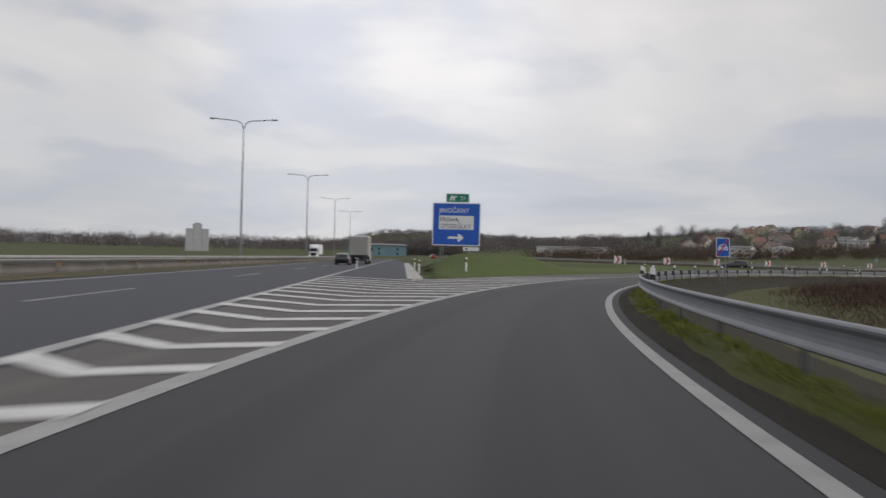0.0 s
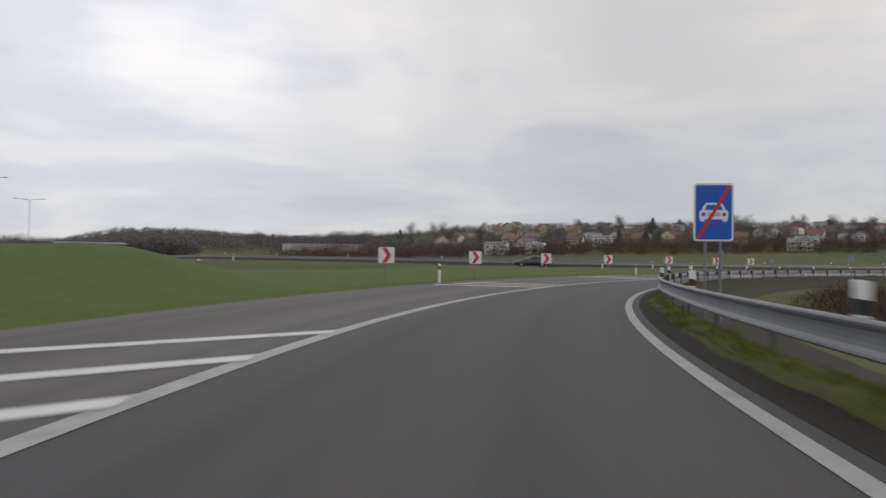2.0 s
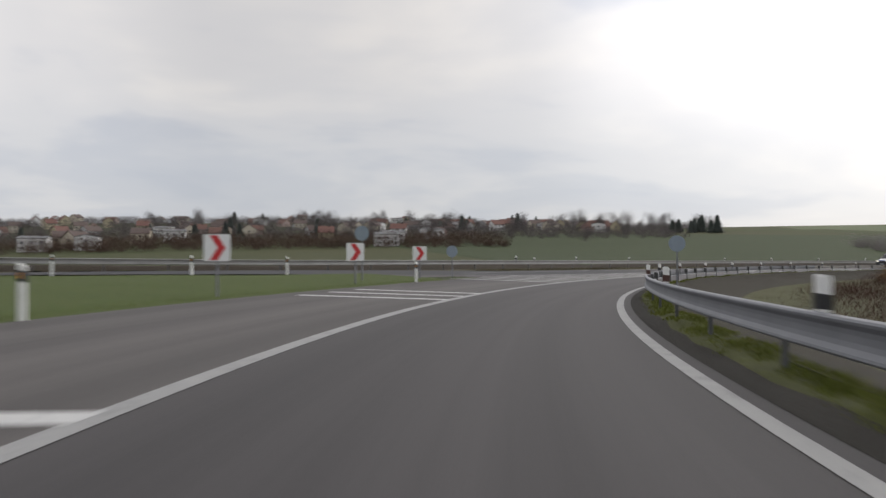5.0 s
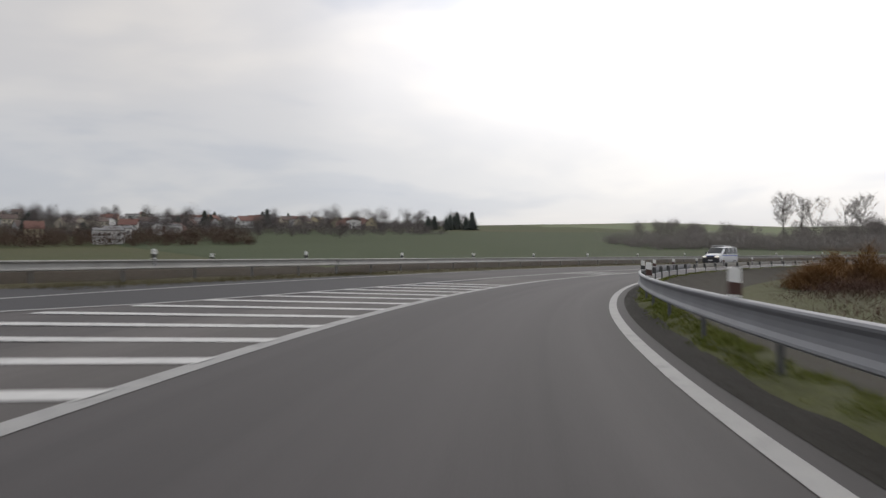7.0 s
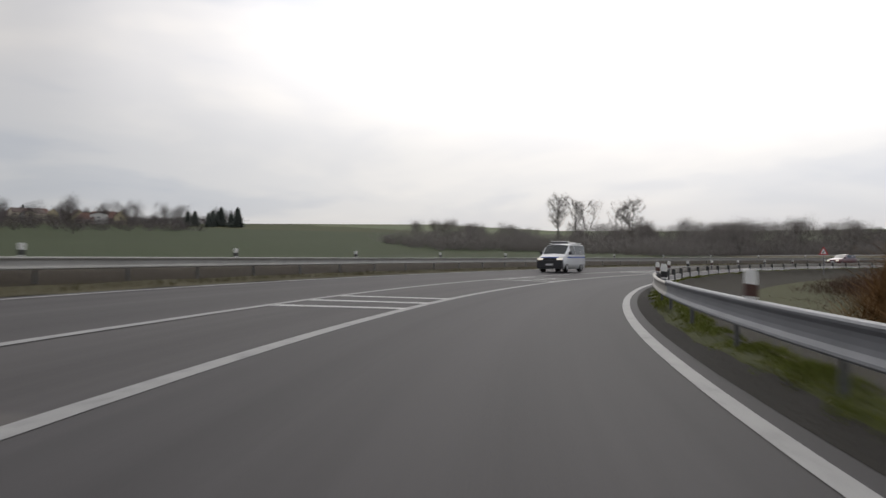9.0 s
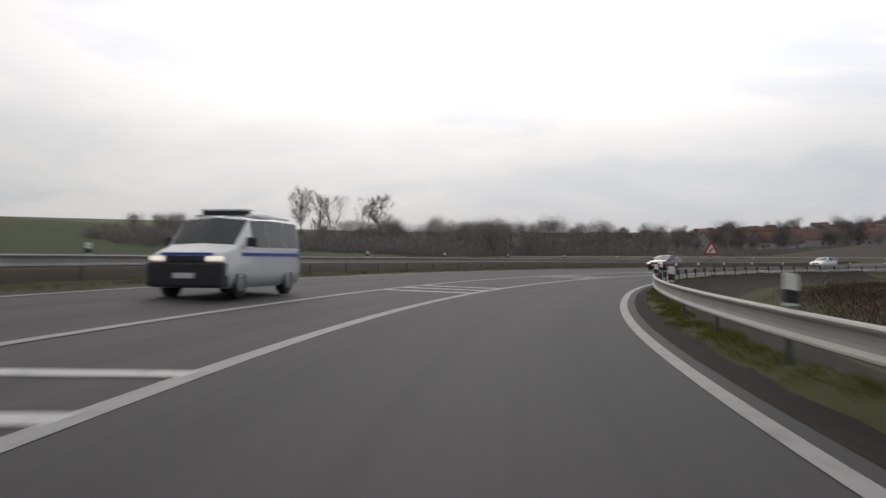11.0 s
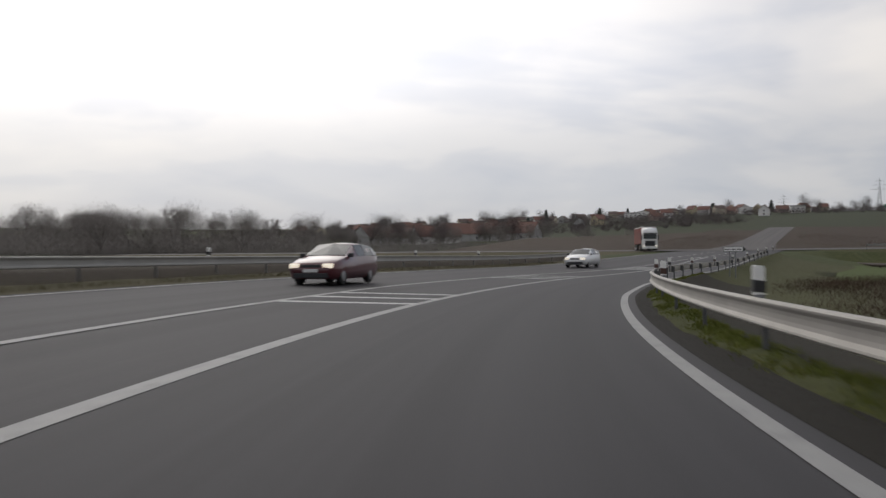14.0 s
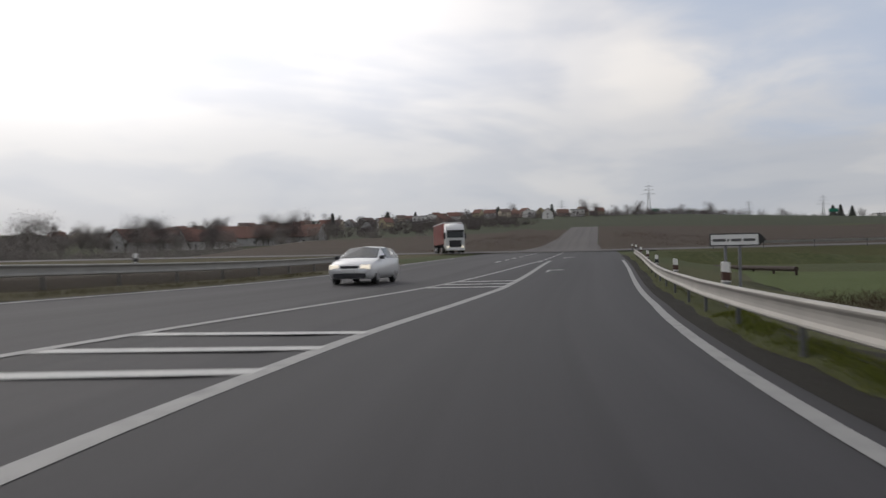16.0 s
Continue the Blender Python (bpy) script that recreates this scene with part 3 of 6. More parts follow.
line_on_ramp("edge_line", -100, 400, right_line, 0.195, ramp, "broad white edge line")
line_on_ramp("edge_line", -100, 402, left_line, 0.28, ramp, "broad white edge line")
line_on_ramp("edge_line", 168, 402, far_line, 0.22, ramp, "white edge line of the oncoming lane", 0.012)
line_on_ramp("edge_line", 172, 420, far_edge, 0.2, ramp, "white outer edge line", 0.012)


def quad(name, pts, parent):
    ob = mesh_object(name, pts, [(3, 2, 1, 0)], M_HATCH)
    return under(ob, parent)


def stripe(s, o0, o1, lean, w=0.62, lift=0.008):
    """A hatch stripe from the line at station s, offset o0, to the offset o1; lean: metres ahead a metre across."""
    pts = []
    for o, e in ((o0, -w / 2), (o1, -w / 2), (o1, w / 2), (o0, w / 2)):
        st = s + lean * abs(o - o0) + e
        x, y = road_xy(st, o)
        pts.append((float(x), float(y), float(road_z(st, o)) + lift))
    return quad("hatch_stripe", pts, ramp)


for s0 in (91.6, 116.9, 142.2):
    for k in range(3):
        s = s0 + 2.55 * k
        stripe(s, left_line(s) - 0.05, -8.0, -0.36, 0.55)
for k in range(13):
    s = 164.0 + 2.55 * k
    stripe(s, left_line(s) - 0.05, max(far_line(s - 1.1), -9.6), -0.38, 0.6, 0.015)
for s0 in (218.2, 243.1, 269.9, 295.8, 320.6, 344.4, 368.4):
    for k in range(3):
        s = s0 + 2.5 * k
        stripe(s, left_line(s) - 0.05, far_line(s - 1.0) + 0.05, -0.34, 0.5)


# a dark tar patch in the hatched strip
pv = []
for k in range(14):
    a = 2 * math.pi * k / 14
    q = 1 + 0.18 * math.sin(3 * a + 1) + 0.1 * math.sin(5 * a)
    x, y = road_xy(292.4 + 0.3 * q * math.sin(a), -4.4 + 0.26 * q * math.cos(a))
    pv.append((float(x), float(y), float(road_z(292.4, -4.4 + 0.26 * q * math.cos(a))) + 0.008))
under(mesh_object("tar_patch", pv, [tuple(range(14))], M_TAR), ramp, "small black tar patch")


# chevrons of the gore
def hw_uv(x, y):
    return (x - HW_P.x) * HW.x + (y - HW_P.y) * HW.y, (x - HW_P.x) * HW.y - (y - HW_P.y) * HW.x


def gore_chevron(s):
    a = Vector(road_xy(s, left_line(s) - 0.05))
    h = float(np.interp(s, ST, HD)) - radians(123 if s < 50 else 142)
    dr = Vector((math.sin(h), math.cos(h)))
    # the far arm runs off to the motorway's edge line
    u, v = hw_uv(*a)
    ud, vd = hw_uv(*(a + dr))
    reach = 8.2 if s > 46 else 0.5 * v / (v - vd)
    b = a + dr * reach
    w = Vector((0, 0.62)) if s < 46 else Vector((0.1, 0.6))
    quad("hatch_stripe", [(*(a - w / 2), 0.015), (*(b - w / 2), 0.015), (*(b + w / 2), 0.015), (*(a + w / 2), 0.015)], ramp)
    if s < 46:
        ub, vb = hw_uv(*b)
        c = Vector(hw_xy(ub + vb * 1.05, 0.05))
        w2 = w * 1.25
        quad("hatch_stripe", [(*(b - w / 2), 0.017), (*(c - w2 / 2), 0.017), (*(c + w2 / 2), 0.017), (*(b + w / 2), 0.017)], ramp)


for s in [-11.2 + 2.5 * k for k in range(22)] + [44.6, 47.7, 51.0, 54.0, 56.8, 60.1, 64.0]:
    gore_chevron(s)


def hw_line(name, u0, u1, v, w, label, z=0.015):
    a, b, c, d = hw_xy(u0, v - w / 2), hw_xy(u0, v + w / 2), hw_xy(u1, v + w / 2), hw_xy(u1, v - w / 2)
    return under(mesh_object(name, [(*p, z) for p in (a, b, c, d)], [(0, 1, 2, 3)], M_LINE), hw, label)


hw_line("edge_line", -100, 900, 0.1, 0.28, "broad white edge line")
hw_line("edge_line", -100, 900, -8.65, 0.25, "white edge line by the median")
for k in range(-4, 20):
    hw_line("lane_dash", 6.4 + 24 * k, 14.2 + 24 * k, -4.15, 0.15, "")


# ---------------------------------------------------------------- guard rails
def guard_rail(name, label, path, posts, mat, height=0.75, tall=0.344):
    """A W-beam rail along path (list of x, y, z, nx, ny: the normal towards the traffic) with posts."""
    e = empty(name, label, "guard rail")
    half = [(0.0, 0.172), (0.03, 0.176), (0.06, 0.166), (0.075, 0.145), (0.07, 0.12), (0.035, 0.075), (0.028, 0.03)]
    half = [(a, c * tall / 0.344) for a, c in half]
    prof = [(a, -c) for a, c in half] + [(a, c) for a, c in half[::-1]] + [(a - 0.012, c) for a, c in half] + [(a - 0.012, -c) for a, c in half[::-1]] + [(0.0, -tall / 2)]
    v = [(x + nx * a, y + ny * a, z + height - tall / 2 + b) for x, y, z, nx, ny in path for a, b in prof]
    beam = mesh_object("beam", v, grid_faces(len(path), len(prof)), mat, False)
    under(beam, e)
    bm = bmesh.new()
    box(bm, (-0.04, -0.16, -0.5), (0.04, -0.1, height - 0.04), 0.006)
    box(bm, (-0.04, -0.1, height - 0.3), (0.04, 0.0, height - 0.02))
    first = part("post", bm, M_POST, e)
    for k, (x, y, z, nx, ny) in enumerate(posts):
        ob = first if k == 0 else new("post", first.data)
        ob.parent = e
        ob.matrix_basis = Matrix.Translation((x, y, z)) @ Matrix.Rotation(math.atan2(-nx, ny), 4, "Z")
    return e


def rail_path(ss, off, side, lift=0.0):
    out = []
    for s in ss:
        o = float(off(s))
        x, y = road_xy(s, o)
        h = float(np.interp(s, ST, HD))
        out.append((float(x), float(y), float(rise(s)) + lift + (0.04 * float(smooth(55, 130, s)) * max(0, -3.5 - o) * (1 - float(smooth(350, 400, s)))), side * math.cos(h), -side * math.sin(h)))
    return out


inner_off = lambda s: right_line(s) + np.interp(s, [0, 70, 105, 217, 235, 300, 332, 352, 430], [1.02, 1.02, 0.8, 0.78, 0.9, 0.95, 0.76, 0.68, 1.1])
outer_off = lambda s: far_edge(s) - 1.7
guard_rail("guard_rail", "galvanised steel guard rail on the inside of the curve", rail_path(np.arange(-60, 217, 2.0), inner_off, -1), rail_path(np.arange(-59, 216, 4.0), inner_off, -1), M_STEEL, 0.79)
guard_rail("guard_rail", "pale weathered steel guard rail on the inside of the curve", rail_path(np.arange(216.06, 404, 2.0), inner_off, -1), rail_path(np.arange(217, 404, 4.0), inner_off, -1), M_STEEL_PALE, 0.755, 0.31)
guard_rail("guard_rail", "weathered steel guard rail on the outside of the oncoming lane", rail_path(np.arange(198, 396, 2.0), outer_off, 1, 0.1), rail_path(np.arange(198, 396, 4.0), outer_off, 1, 0.1), M_STEEL_OLD, 0.8)
sp = []
for u in np.arange(2, 214, 2.0):
    x, y, z = slip_xyz(u, float(np.interp(u, [0, 30], [4.05, 4.9])))
    nx, ny = np.interp(u, SLIP_D, SLIP_N[:, 0]), np.interp(u, SLIP_D, SLIP_N[:, 1])
    sp.append((float(x), float(y), float(z) + float(np.interp(u, [0, 45], [0.21, 0.1])), -float(nx), -float(ny)))
guard_rail("guard_rail", "steel guard rail along the slip road", sp, sp[::2], M_STEEL_OLD, 0.8)


# ---------------------------------------------------------------- verges
def verge_z(s, d):
    """Height of the verge, d metres beyond the edge line: a low grassy swell under the rail, then the bank."""
    s, d = np.asarray(s, float), np.asarray(d, float)
    swell = np.interp(d, [0.3, 0.5, 0.7, 0.95, 1.2, 1.42, 1.7, 2.6, 4.2, 5.6], [0.003, 0.012, 0.045, 0.11, 0.155, 0.09, -0.1, -0.42, -0.7, -0.85])
    rough = 0.02 * np.sin(s * 1.1) + 0.016 * np.sin(s * 2.7 + d * 4) + 0.02 * np.sin(s * 0.43 + d * 2)
    return rise(s) * np.interp(d, [2, 5.6], [1, 0.8]) + swell + rough * np.interp(d, [0.4, 0.8, 1.5, 2.5], [0, 1, 1, 0.3])


def verge_strip(s0, s1, ds, mat, label):
    cols = [lambda s, d=d, k=k: (right_line(s) + d + (0.07 * np.sin(s * 0.37 + k) + 0.04 * np.sin(s * 1.9)) * (0.35 < d < 1.9), verge_z(s, d)) for k, d in ds]
    return tagged(strip("verge", np.arange(s0, s1, 0.75), cols, mat), label, "verge", kind="structure")


verge_strip(-60, 420, [(0, 0.3), (0, 0.4), (0, 0.54), (1, 0.69)], M_GRASS, "dark bare soil and grit beside the ramp")
verge_strip(-60, 420, [(1, 0.69), (2, 0.8), (0, 0.92), (0, 1.04), (3, 1.16)], M_MOSS, "bright moss-green grass swell under the guard rail")
verge_strip(-60, 352, [(3, 1.16), (0, 1.25), (0, 1.42), (0, 1.7), (0, 2.6), (0, 4.3)], M_BANK, "dark soil bank falling away behind the guard rail")
verge_strip(351.3, 420, [(3, 1.16), (0, 1.25), (0, 1.42), (0, 1.7), (0, 2.6), (0, 4.3)], M_MEADOW, "grassy bank falling away behind the guard rail")
verge_strip(-60, 420, [(0, 4.3), (0, 4.9), (0, 5.6)], M_MEADOW, "yellowish green foot of the bank inside the curve")
meadow = strip("verge", np.arange(-40, 420, 2.0), [
    lambda s: (right_line(s) + 5.6, verge_z(s, 5.6)),
    lambda s: (right_line(s) + 8.0, rise(s) * 0.6 - 0.99 + 0.03 * np.sin(s)),
    lambda s: (right_line(s) + 9.0 + 1.2 * np.sin(s * 0.11), rise(s) * 0.5 - 0.98)], M_MEADOW)
tagged(meadow, "low yellowish green meadow inside the curve", "meadow", kind="structure")
litter = strip("verge", np.arange(-40, 376, 2.0), [
    lambda s: (right_line(s) + 9.0 + 1.2 * np.sin(s * 0.11), rise(s) * 0.5 - 0.98),
    lambda s: (right_line(s) + 16.0, rise(s) * 0.75 - 0.86 + 0.05 * np.sin(s * 0.3)),
    lambda s: (right_line(s) + 23.0 + 1.5 * np.sin(s * 0.07), rise(s) * 0.6 - 0.85)], M_LITTER)
tagged(litter, "weedy brownish green meadow under the leafless brush", "ground", kind="structure")
meadow = strip("verge", np.arange(374, 436, 2.0), [
    lambda s: (right_line(s) + 9.0 + 1.2 * np.sin(s * 0.11), rise(s) * 0.5 - 0.96),
    lambda s: (right_line(s) + 14.0, rise(s) * 0.2 - 0.9 + 0.05 * np.sin(s * 0.3)),
    lambda s: (right_line(s) + 36.0, rise(s) * 0.1 - 0.84)], M_LAWN)
tagged(meadow, "green meadow inside the end of the bend", "meadow", kind="structure")
# the bank is raised so its painted shade fills the gap below the beam
for cols, mat, lab in (
        (((-6.5, -0.2), (-4.6, 0.42), (-3.2, 0.55), (-2.4, 0.44), (-1.95, 0.2), (-1.75, 0.12)), M_OUTBANK, "brown soil bank behind the outer guard rail, darkened for shade under the beam"),
        (((-1.75, 0.12), (-1.2, 0.09), (-0.8, 0.05), (-0.45, 0.005)), M_DRYGRASS, "dry brownish grass verge under the outer guard rail")):
    overge = strip("verge", np.arange(194, 402, 2.0), [lambda s, a=a, h=h: (far_edge(s) + a + 0.05 * np.sin(s * 1.3), road_z(s, far_edge(s) + max(a, -1.75)) + h - 0.7 * (1 - smooth(195, 203, s)) + 0.02 * np.sin(s + a)) for a, h in cols], mat)
    tagged(overge, lab, "verge", kind="structure")


def island_sheet():
    ss, oo = np.arange(44, 160, 1.5), np.concatenate([[-8.35, -8.8], np.arange(-9.5, -42, -1.5)])
    S_, O_ = np.meshgrid(ss, oo, indexing="ij")
    x, y = road_xy(S_.ravel(), O_.ravel())
    z = ground_z(x, y)
    z = np.where(O_.ravel() > -8.9, road_z(S_.ravel(), O_.ravel()) - 0.01, z + np.interp(O_.ravel(), [-14, -9.5], [0.16, 0.1]))
    d = np.hypot(x[:, None] - SLIP[None, ::4, 0], y[:, None] - SLIP[None, ::4, 1]).min(1)
    v = (x - HW_P.x) * HW.y - (y - HW_P.y) * HW.x
    f = grid_faces(len(ss), len(oo))
    ok = ((d > 4.4) & (v > 5.45))[f].all(1)
    lawn = mesh_object("lawn", np.stack([x, y, z], 1), f[ok], M_LAWN, True)
    tagged(lawn, "bright green mown grass of the island and its mound", "lawn", kind="structure")


island_sheet()


def rng(seed):
    return np.random.RandomState(seed)


def slivers(pos, height, width, lean, seed, flat=False):
    """Upright thin triangles at the points, for blades and twigs."""
    r = rng(seed)
    n = len(pos)
    a = r.uniform(0, 2 * math.pi, n)
    h = height * r.uniform(0.5, 1.25, n)
    w = width * r.uniform(0.6, 1.4, n)
    l = r.normal(0, lean, (n, 2)) * h[:, None]
    dx, dy = np.cos(a) * w, np.sin(a) * w
    p = np.asarray(pos, float)
    v = np.empty((n, 3, 3))
    v[:, 0] = p + np.stack([dx, dy, 0 * dx], 1)
    v[:, 1] = p - np.stack([dx, dy, 0 * dx], 1)
    v[:, 2] = p + np.concatenate([l, h[:, None]], 1)
    return v.reshape(-1, 3)


def tri_object(name, v, mat):
    """One mesh of loose triangles."""
    v = np.ascontiguousarray(v, dtype=np.float32)
    n = len(v) // 3
    me = bpy.data.meshes.new(name)
    me.vertices.add(len(v))
    me.vertices.foreach_set("co", v.ravel())
    me.loops.add(len(v))
    me.loops.foreach_set("vertex_index", np.arange(len(v), dtype=np.int32))
    me.polygons.add(n)
    me.polygons.foreach_set("loop_start", np.arange(0, len(v), 3, dtype=np.int32))
    me.update(calc_edges=True)
    me.materials.append(mat)
    return new(name, me)


def leafy(name, cols, rough=0.9):
    m, nt, b = material(name, rough, 0.0, 0.15)
    g = nt.nodes.new("ShaderNodeNewGeometry")
    n = noise_node(nt, 0.25, 3, 0.6)
    c = ramp_node(nt, g.outputs["Random Per Island"], [(i / (len(cols) - 1), c) for i, c in enumerate(cols)])
    c = mix_node(nt, ramp_node(nt, n, [(0.35, (0, 0, 0)), (0.7, (0.55, 0.55, 0.55))]), c, cols[0])
    nt.links.new(c, b.inputs["Base Color"])
    return m


M_BLADE = leafy("grass_blades", [(0.1, 0.12, 0.024), (0.14, 0.16, 0.03), (0.115, 0.14, 0.028), (0.2, 0.18, 0.056)])
M_LBLADE = leafy("lawn_blades", [(0.07, 0.105, 0.022), (0.105, 0.145, 0.034), (0.13, 0.15, 0.05)])
M_DRY = leafy("dry_blades", [(0.06, 0.055, 0.03), (0.12, 0.1, 0.055), (0.09, 0.085, 0.03)])
M_TWIG_BROWN = leafy("brown_twigs", [(0.045, 0.03, 0.022), (0.085, 0.055, 0.038), (0.06, 0.045, 0.03)])
M_TWIG_RED = leafy("reddish_twigs", [(0.06, 0.034, 0.027), (0.095, 0.053, 0.04), (0.075, 0.05, 0.036)])
M_REED = leafy("straw_reeds", [(0.14, 0.075, 0.03), (0.24, 0.135, 0.055), (0.18, 0.105, 0.045)])
# next two twig tones: paled and greyed, distance haze put into the colour
M_TWIG_HAZED = leafy("haze_grey_twigs", [(0.21, 0.195, 0.185), (0.27, 0.25, 0.235), (0.235, 0.21, 0.19)])
M_TWIG_FAR = leafy("haze_far_twigs", [(0.11, 0.098, 0.1), (0.15, 0.132, 0.13), (0.13, 0.108, 0.1)])
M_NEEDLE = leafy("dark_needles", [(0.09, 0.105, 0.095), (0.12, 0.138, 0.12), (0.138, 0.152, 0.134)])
M_BARK = plain("bark", (0.11, 0.1, 0.09), 0.9, 0, 0.3, 2.0, 0.4)


def blades_on_verge():
    r = rng(3)
    n = 230000
    s, d = r.uniform(-4, 352, n), 0.56 + 0.72 * r.beta(2.2, 1.6, n)
    clump = np.sin(s * 0.83 + 2 * np.sin(d * 3)) + np.sin(s * 2.3 + d * 5) + 0.8 * np.sin(s * 5.1 - d * 7)
    keep = clump + r.normal(0, 0.8, n) > np.interp(d, [0.56, 0.8, 1.0], [1.5, 0.0, -1.0])
    s, d, tuft = s[keep], d[keep], clump[keep]
    x, y = road_xy(s, right_line(s) + d)
    p = np.stack([x, y, verge_z(s, d) - 0.01], 1)
    tall = (tuft > 1.2) & (d > 0.9)
    tagged(tri_object("grass", slivers(p[~tall], 0.065, 0.008, 0.6, 4), M_BLADE), "short green and yellowed grass on the verge", "grass", kind="stuff")
    tagged(tri_object("grass", slivers(p[tall], 0.1, 0.009, 0.6, 8), M_BLADE), "taller grass tufts on the verge", "grass", kind="stuff")
    n = 30000
    s = r.uniform(178, 380, n)
    o = far_edge(s) - r.uniform(0.5, 3.8, n)
    x, y = road_xy(s, o)
    z = road_z(s, np.maximum(o, far_edge(s) - 1.7)) + 0.05
    tagged(tri_object("grass", slivers(np.stack([x, y, z], 1), 0.16, 0.014, 0.35, 5), M_DRY), "dry brown grass under the outer rail", "grass", kind="stuff")
    n = 60000
    s, o = r.uniform(44, 168, n), -8.45 - 14 * r.beta(0.8, 2.2, n)
    x, y = road_xy(s, o)
    ok = (s < 150) | (o > -10.2 - (168 - s) * 0.1)
    z = ground_z(x, y)
    d = np.hypot(x[:, None] - SLIP[None, ::6, 0], y[:, None] - SLIP[None, ::6, 1]).min(1)
    ok &= (d > 4.6) & (np.abs(z) < 3)
    tagged(tri_object("grass", slivers(np.stack([x, y, z + 0.0], 1)[ok], 0.1, 0.012, 0.35, 6), M_LBLADE), "mown green grass of the island", "grass", kind="stuff")


blades_on_verge()


def brush(name, label, s0, s1, o0, o1, n, h, w, mat, seed, clump=1.2):
    r = rng(seed)
    m = max(4, int((s1 - s0) * (o1 - o0) / 9))
    cs, co, ch = r.uniform(s0, s1, m), r.uniform(o0, o1, m), r.uniform(0.45, 1.15, m)
    k = r.randint(0, m, n)
    s, o = cs[k] + r.normal(0, clump, n), co[k] + r.normal(0, clump, n)
    x, y = road_xy(s, o)
    d = np.hypot(s - cs[k], o - co[k]) / clump
    z = np.where(np.abs(o) < 40, np.maximum(ground_z(x, y), -0.92), ground_z(x, y))
    lift = r.uniform(0, 1, n) ** 1.2 * h * ch[k] * np.exp(-d * d * 0.35) * 0.75
    v = slivers(np.stack([x, y, z + lift - 0.05], 1), h * 0.26, w, 1.0, seed + 1)
    return tagged(tri_object(name, v, mat), label, "shrubs", kind="stuff")


# brush inside the loop
brush("brush", "brown leafless brush in the low meadow", 22, 120, 10, 24, 40000, 1.6, 0.01, M_TWIG_BROWN, 11)
brush("brush", "reddish leafless brush in the low meadow", 60, 190, 10, 23, 42000, 1.4, 0.01, M_TWIG_RED, 13)
brush("brush", "orange straw-coloured tall reeds in the low meadow", 217, 231, 9.5, 14, 20000, 3.2, 0.014, M_REED, 15, 0.7)
brush("brush", "reddish brown brush in the low meadow", 200, 300, 10, 24, 60000, 1.7, 0.01, M_TWIG_RED, 17)
brush("brush", "brown brush and dry weeds by the ramp", 296, 345, 9, 17, 14000, 1.0, 0.01, M_TWIG_BROWN, 19)
brush("brush", "straw-coloured dry weeds beyond the rail", 40, 340, 5.0, 9.0, 16000, 0.4, 0.008, M_DRY, 23, 1.6)


brush("brush", "rust-brown dead weeds round the ditch", 338, 376, 9, 19, 26000, 0.9, 0.008, M_TWIG_BROWN, 27, 2.2)


# ---------------------------------------------------------------- posts and signs
def delineator():
    """Tall white roadside post with a slanted black band."""
    e = empty("delineator_post", "white plastic roadside post with a black band", "roadside post", "delineator posts")
    bm = bmesh.new()
    sheet(bm, [(-0.06, -0.1), (0.06, -0.1), (0.06, 0.98), (-0.06, 1.05)], 0.1)
    bmesh.ops.bevel(bm, geom=[x for x in bm.edges if abs(x.verts[0].co.z - x.verts[1].co.z) > 0.5], offset=0.015, segments=2, affect="EDGES")
    part("body", bm, M_WHITE, e)
    bm = bmesh.new()
    sheet(bm, [(-0.064, 0.74), (0.064, 0.7), (0.064, 0.9), (-0.064, 0.94)], 0.112)
    b = part("band", bm, M_BLACK, e, "black band")
    b.location.y = -0.006
    bm = bmesh.new()
    box(bm, (-0.025, -0.012, 0.77), (0.025, -0.004, 0.88), 0.003)
    part("reflector", bm, M_AMBER, b, "amber reflector").location.y = 0
    return e


M_AMBER = plain("amber_reflector", (0.6, 0.25, 0.04), 0.25, 0, 0.05)
M_BROWNRED = plain("faded_dark_band", (0.07, 0.03, 0.022), 0.5, 0, 0.2)
first_post = delineator()


def on_road(s, o, dz=0.0, turn=0.0):
    x, y = road_xy(s, o)
    h = float(np.interp(s, ST, HD))
    z = max(float(ground_z(x, y)[0]) + 0.02, float(road_z(s, max(o, -8.5))) - 0.03) if o < -8.3 and s < 165 else float(road_z(s, o))
    return facing(float(x), float(y), z + dz, h + turn)


spots = [on_road(55.5, -10.3), on_road(92.3, -8.75), on_road(129.2, -8.7), on_road(155.0, -8.9), on_road(72, -30.0), on_road(103, -34)]
for u in (58, 84, 112, 140):
    x, y, z = slip_xyz(u, -4.2)
    spots.append(facing(float(x), float(y), float(z), 0.4))
for u in (47, 52):
    x, y, z = slip_xyz(u, -4.3)
    spots.append(facing(float(x), float(y), float(z), 0.9))
for u, v in ((49.3, 5.6), (67, 5.5)):
    x, y = hw_xy(u, v)
    spots.append(facing(x, y, 0.03, 0.0))
first_post.matrix_basis = spots[0]
for m in spots[1:]:
    copy_thing(first_post, m)


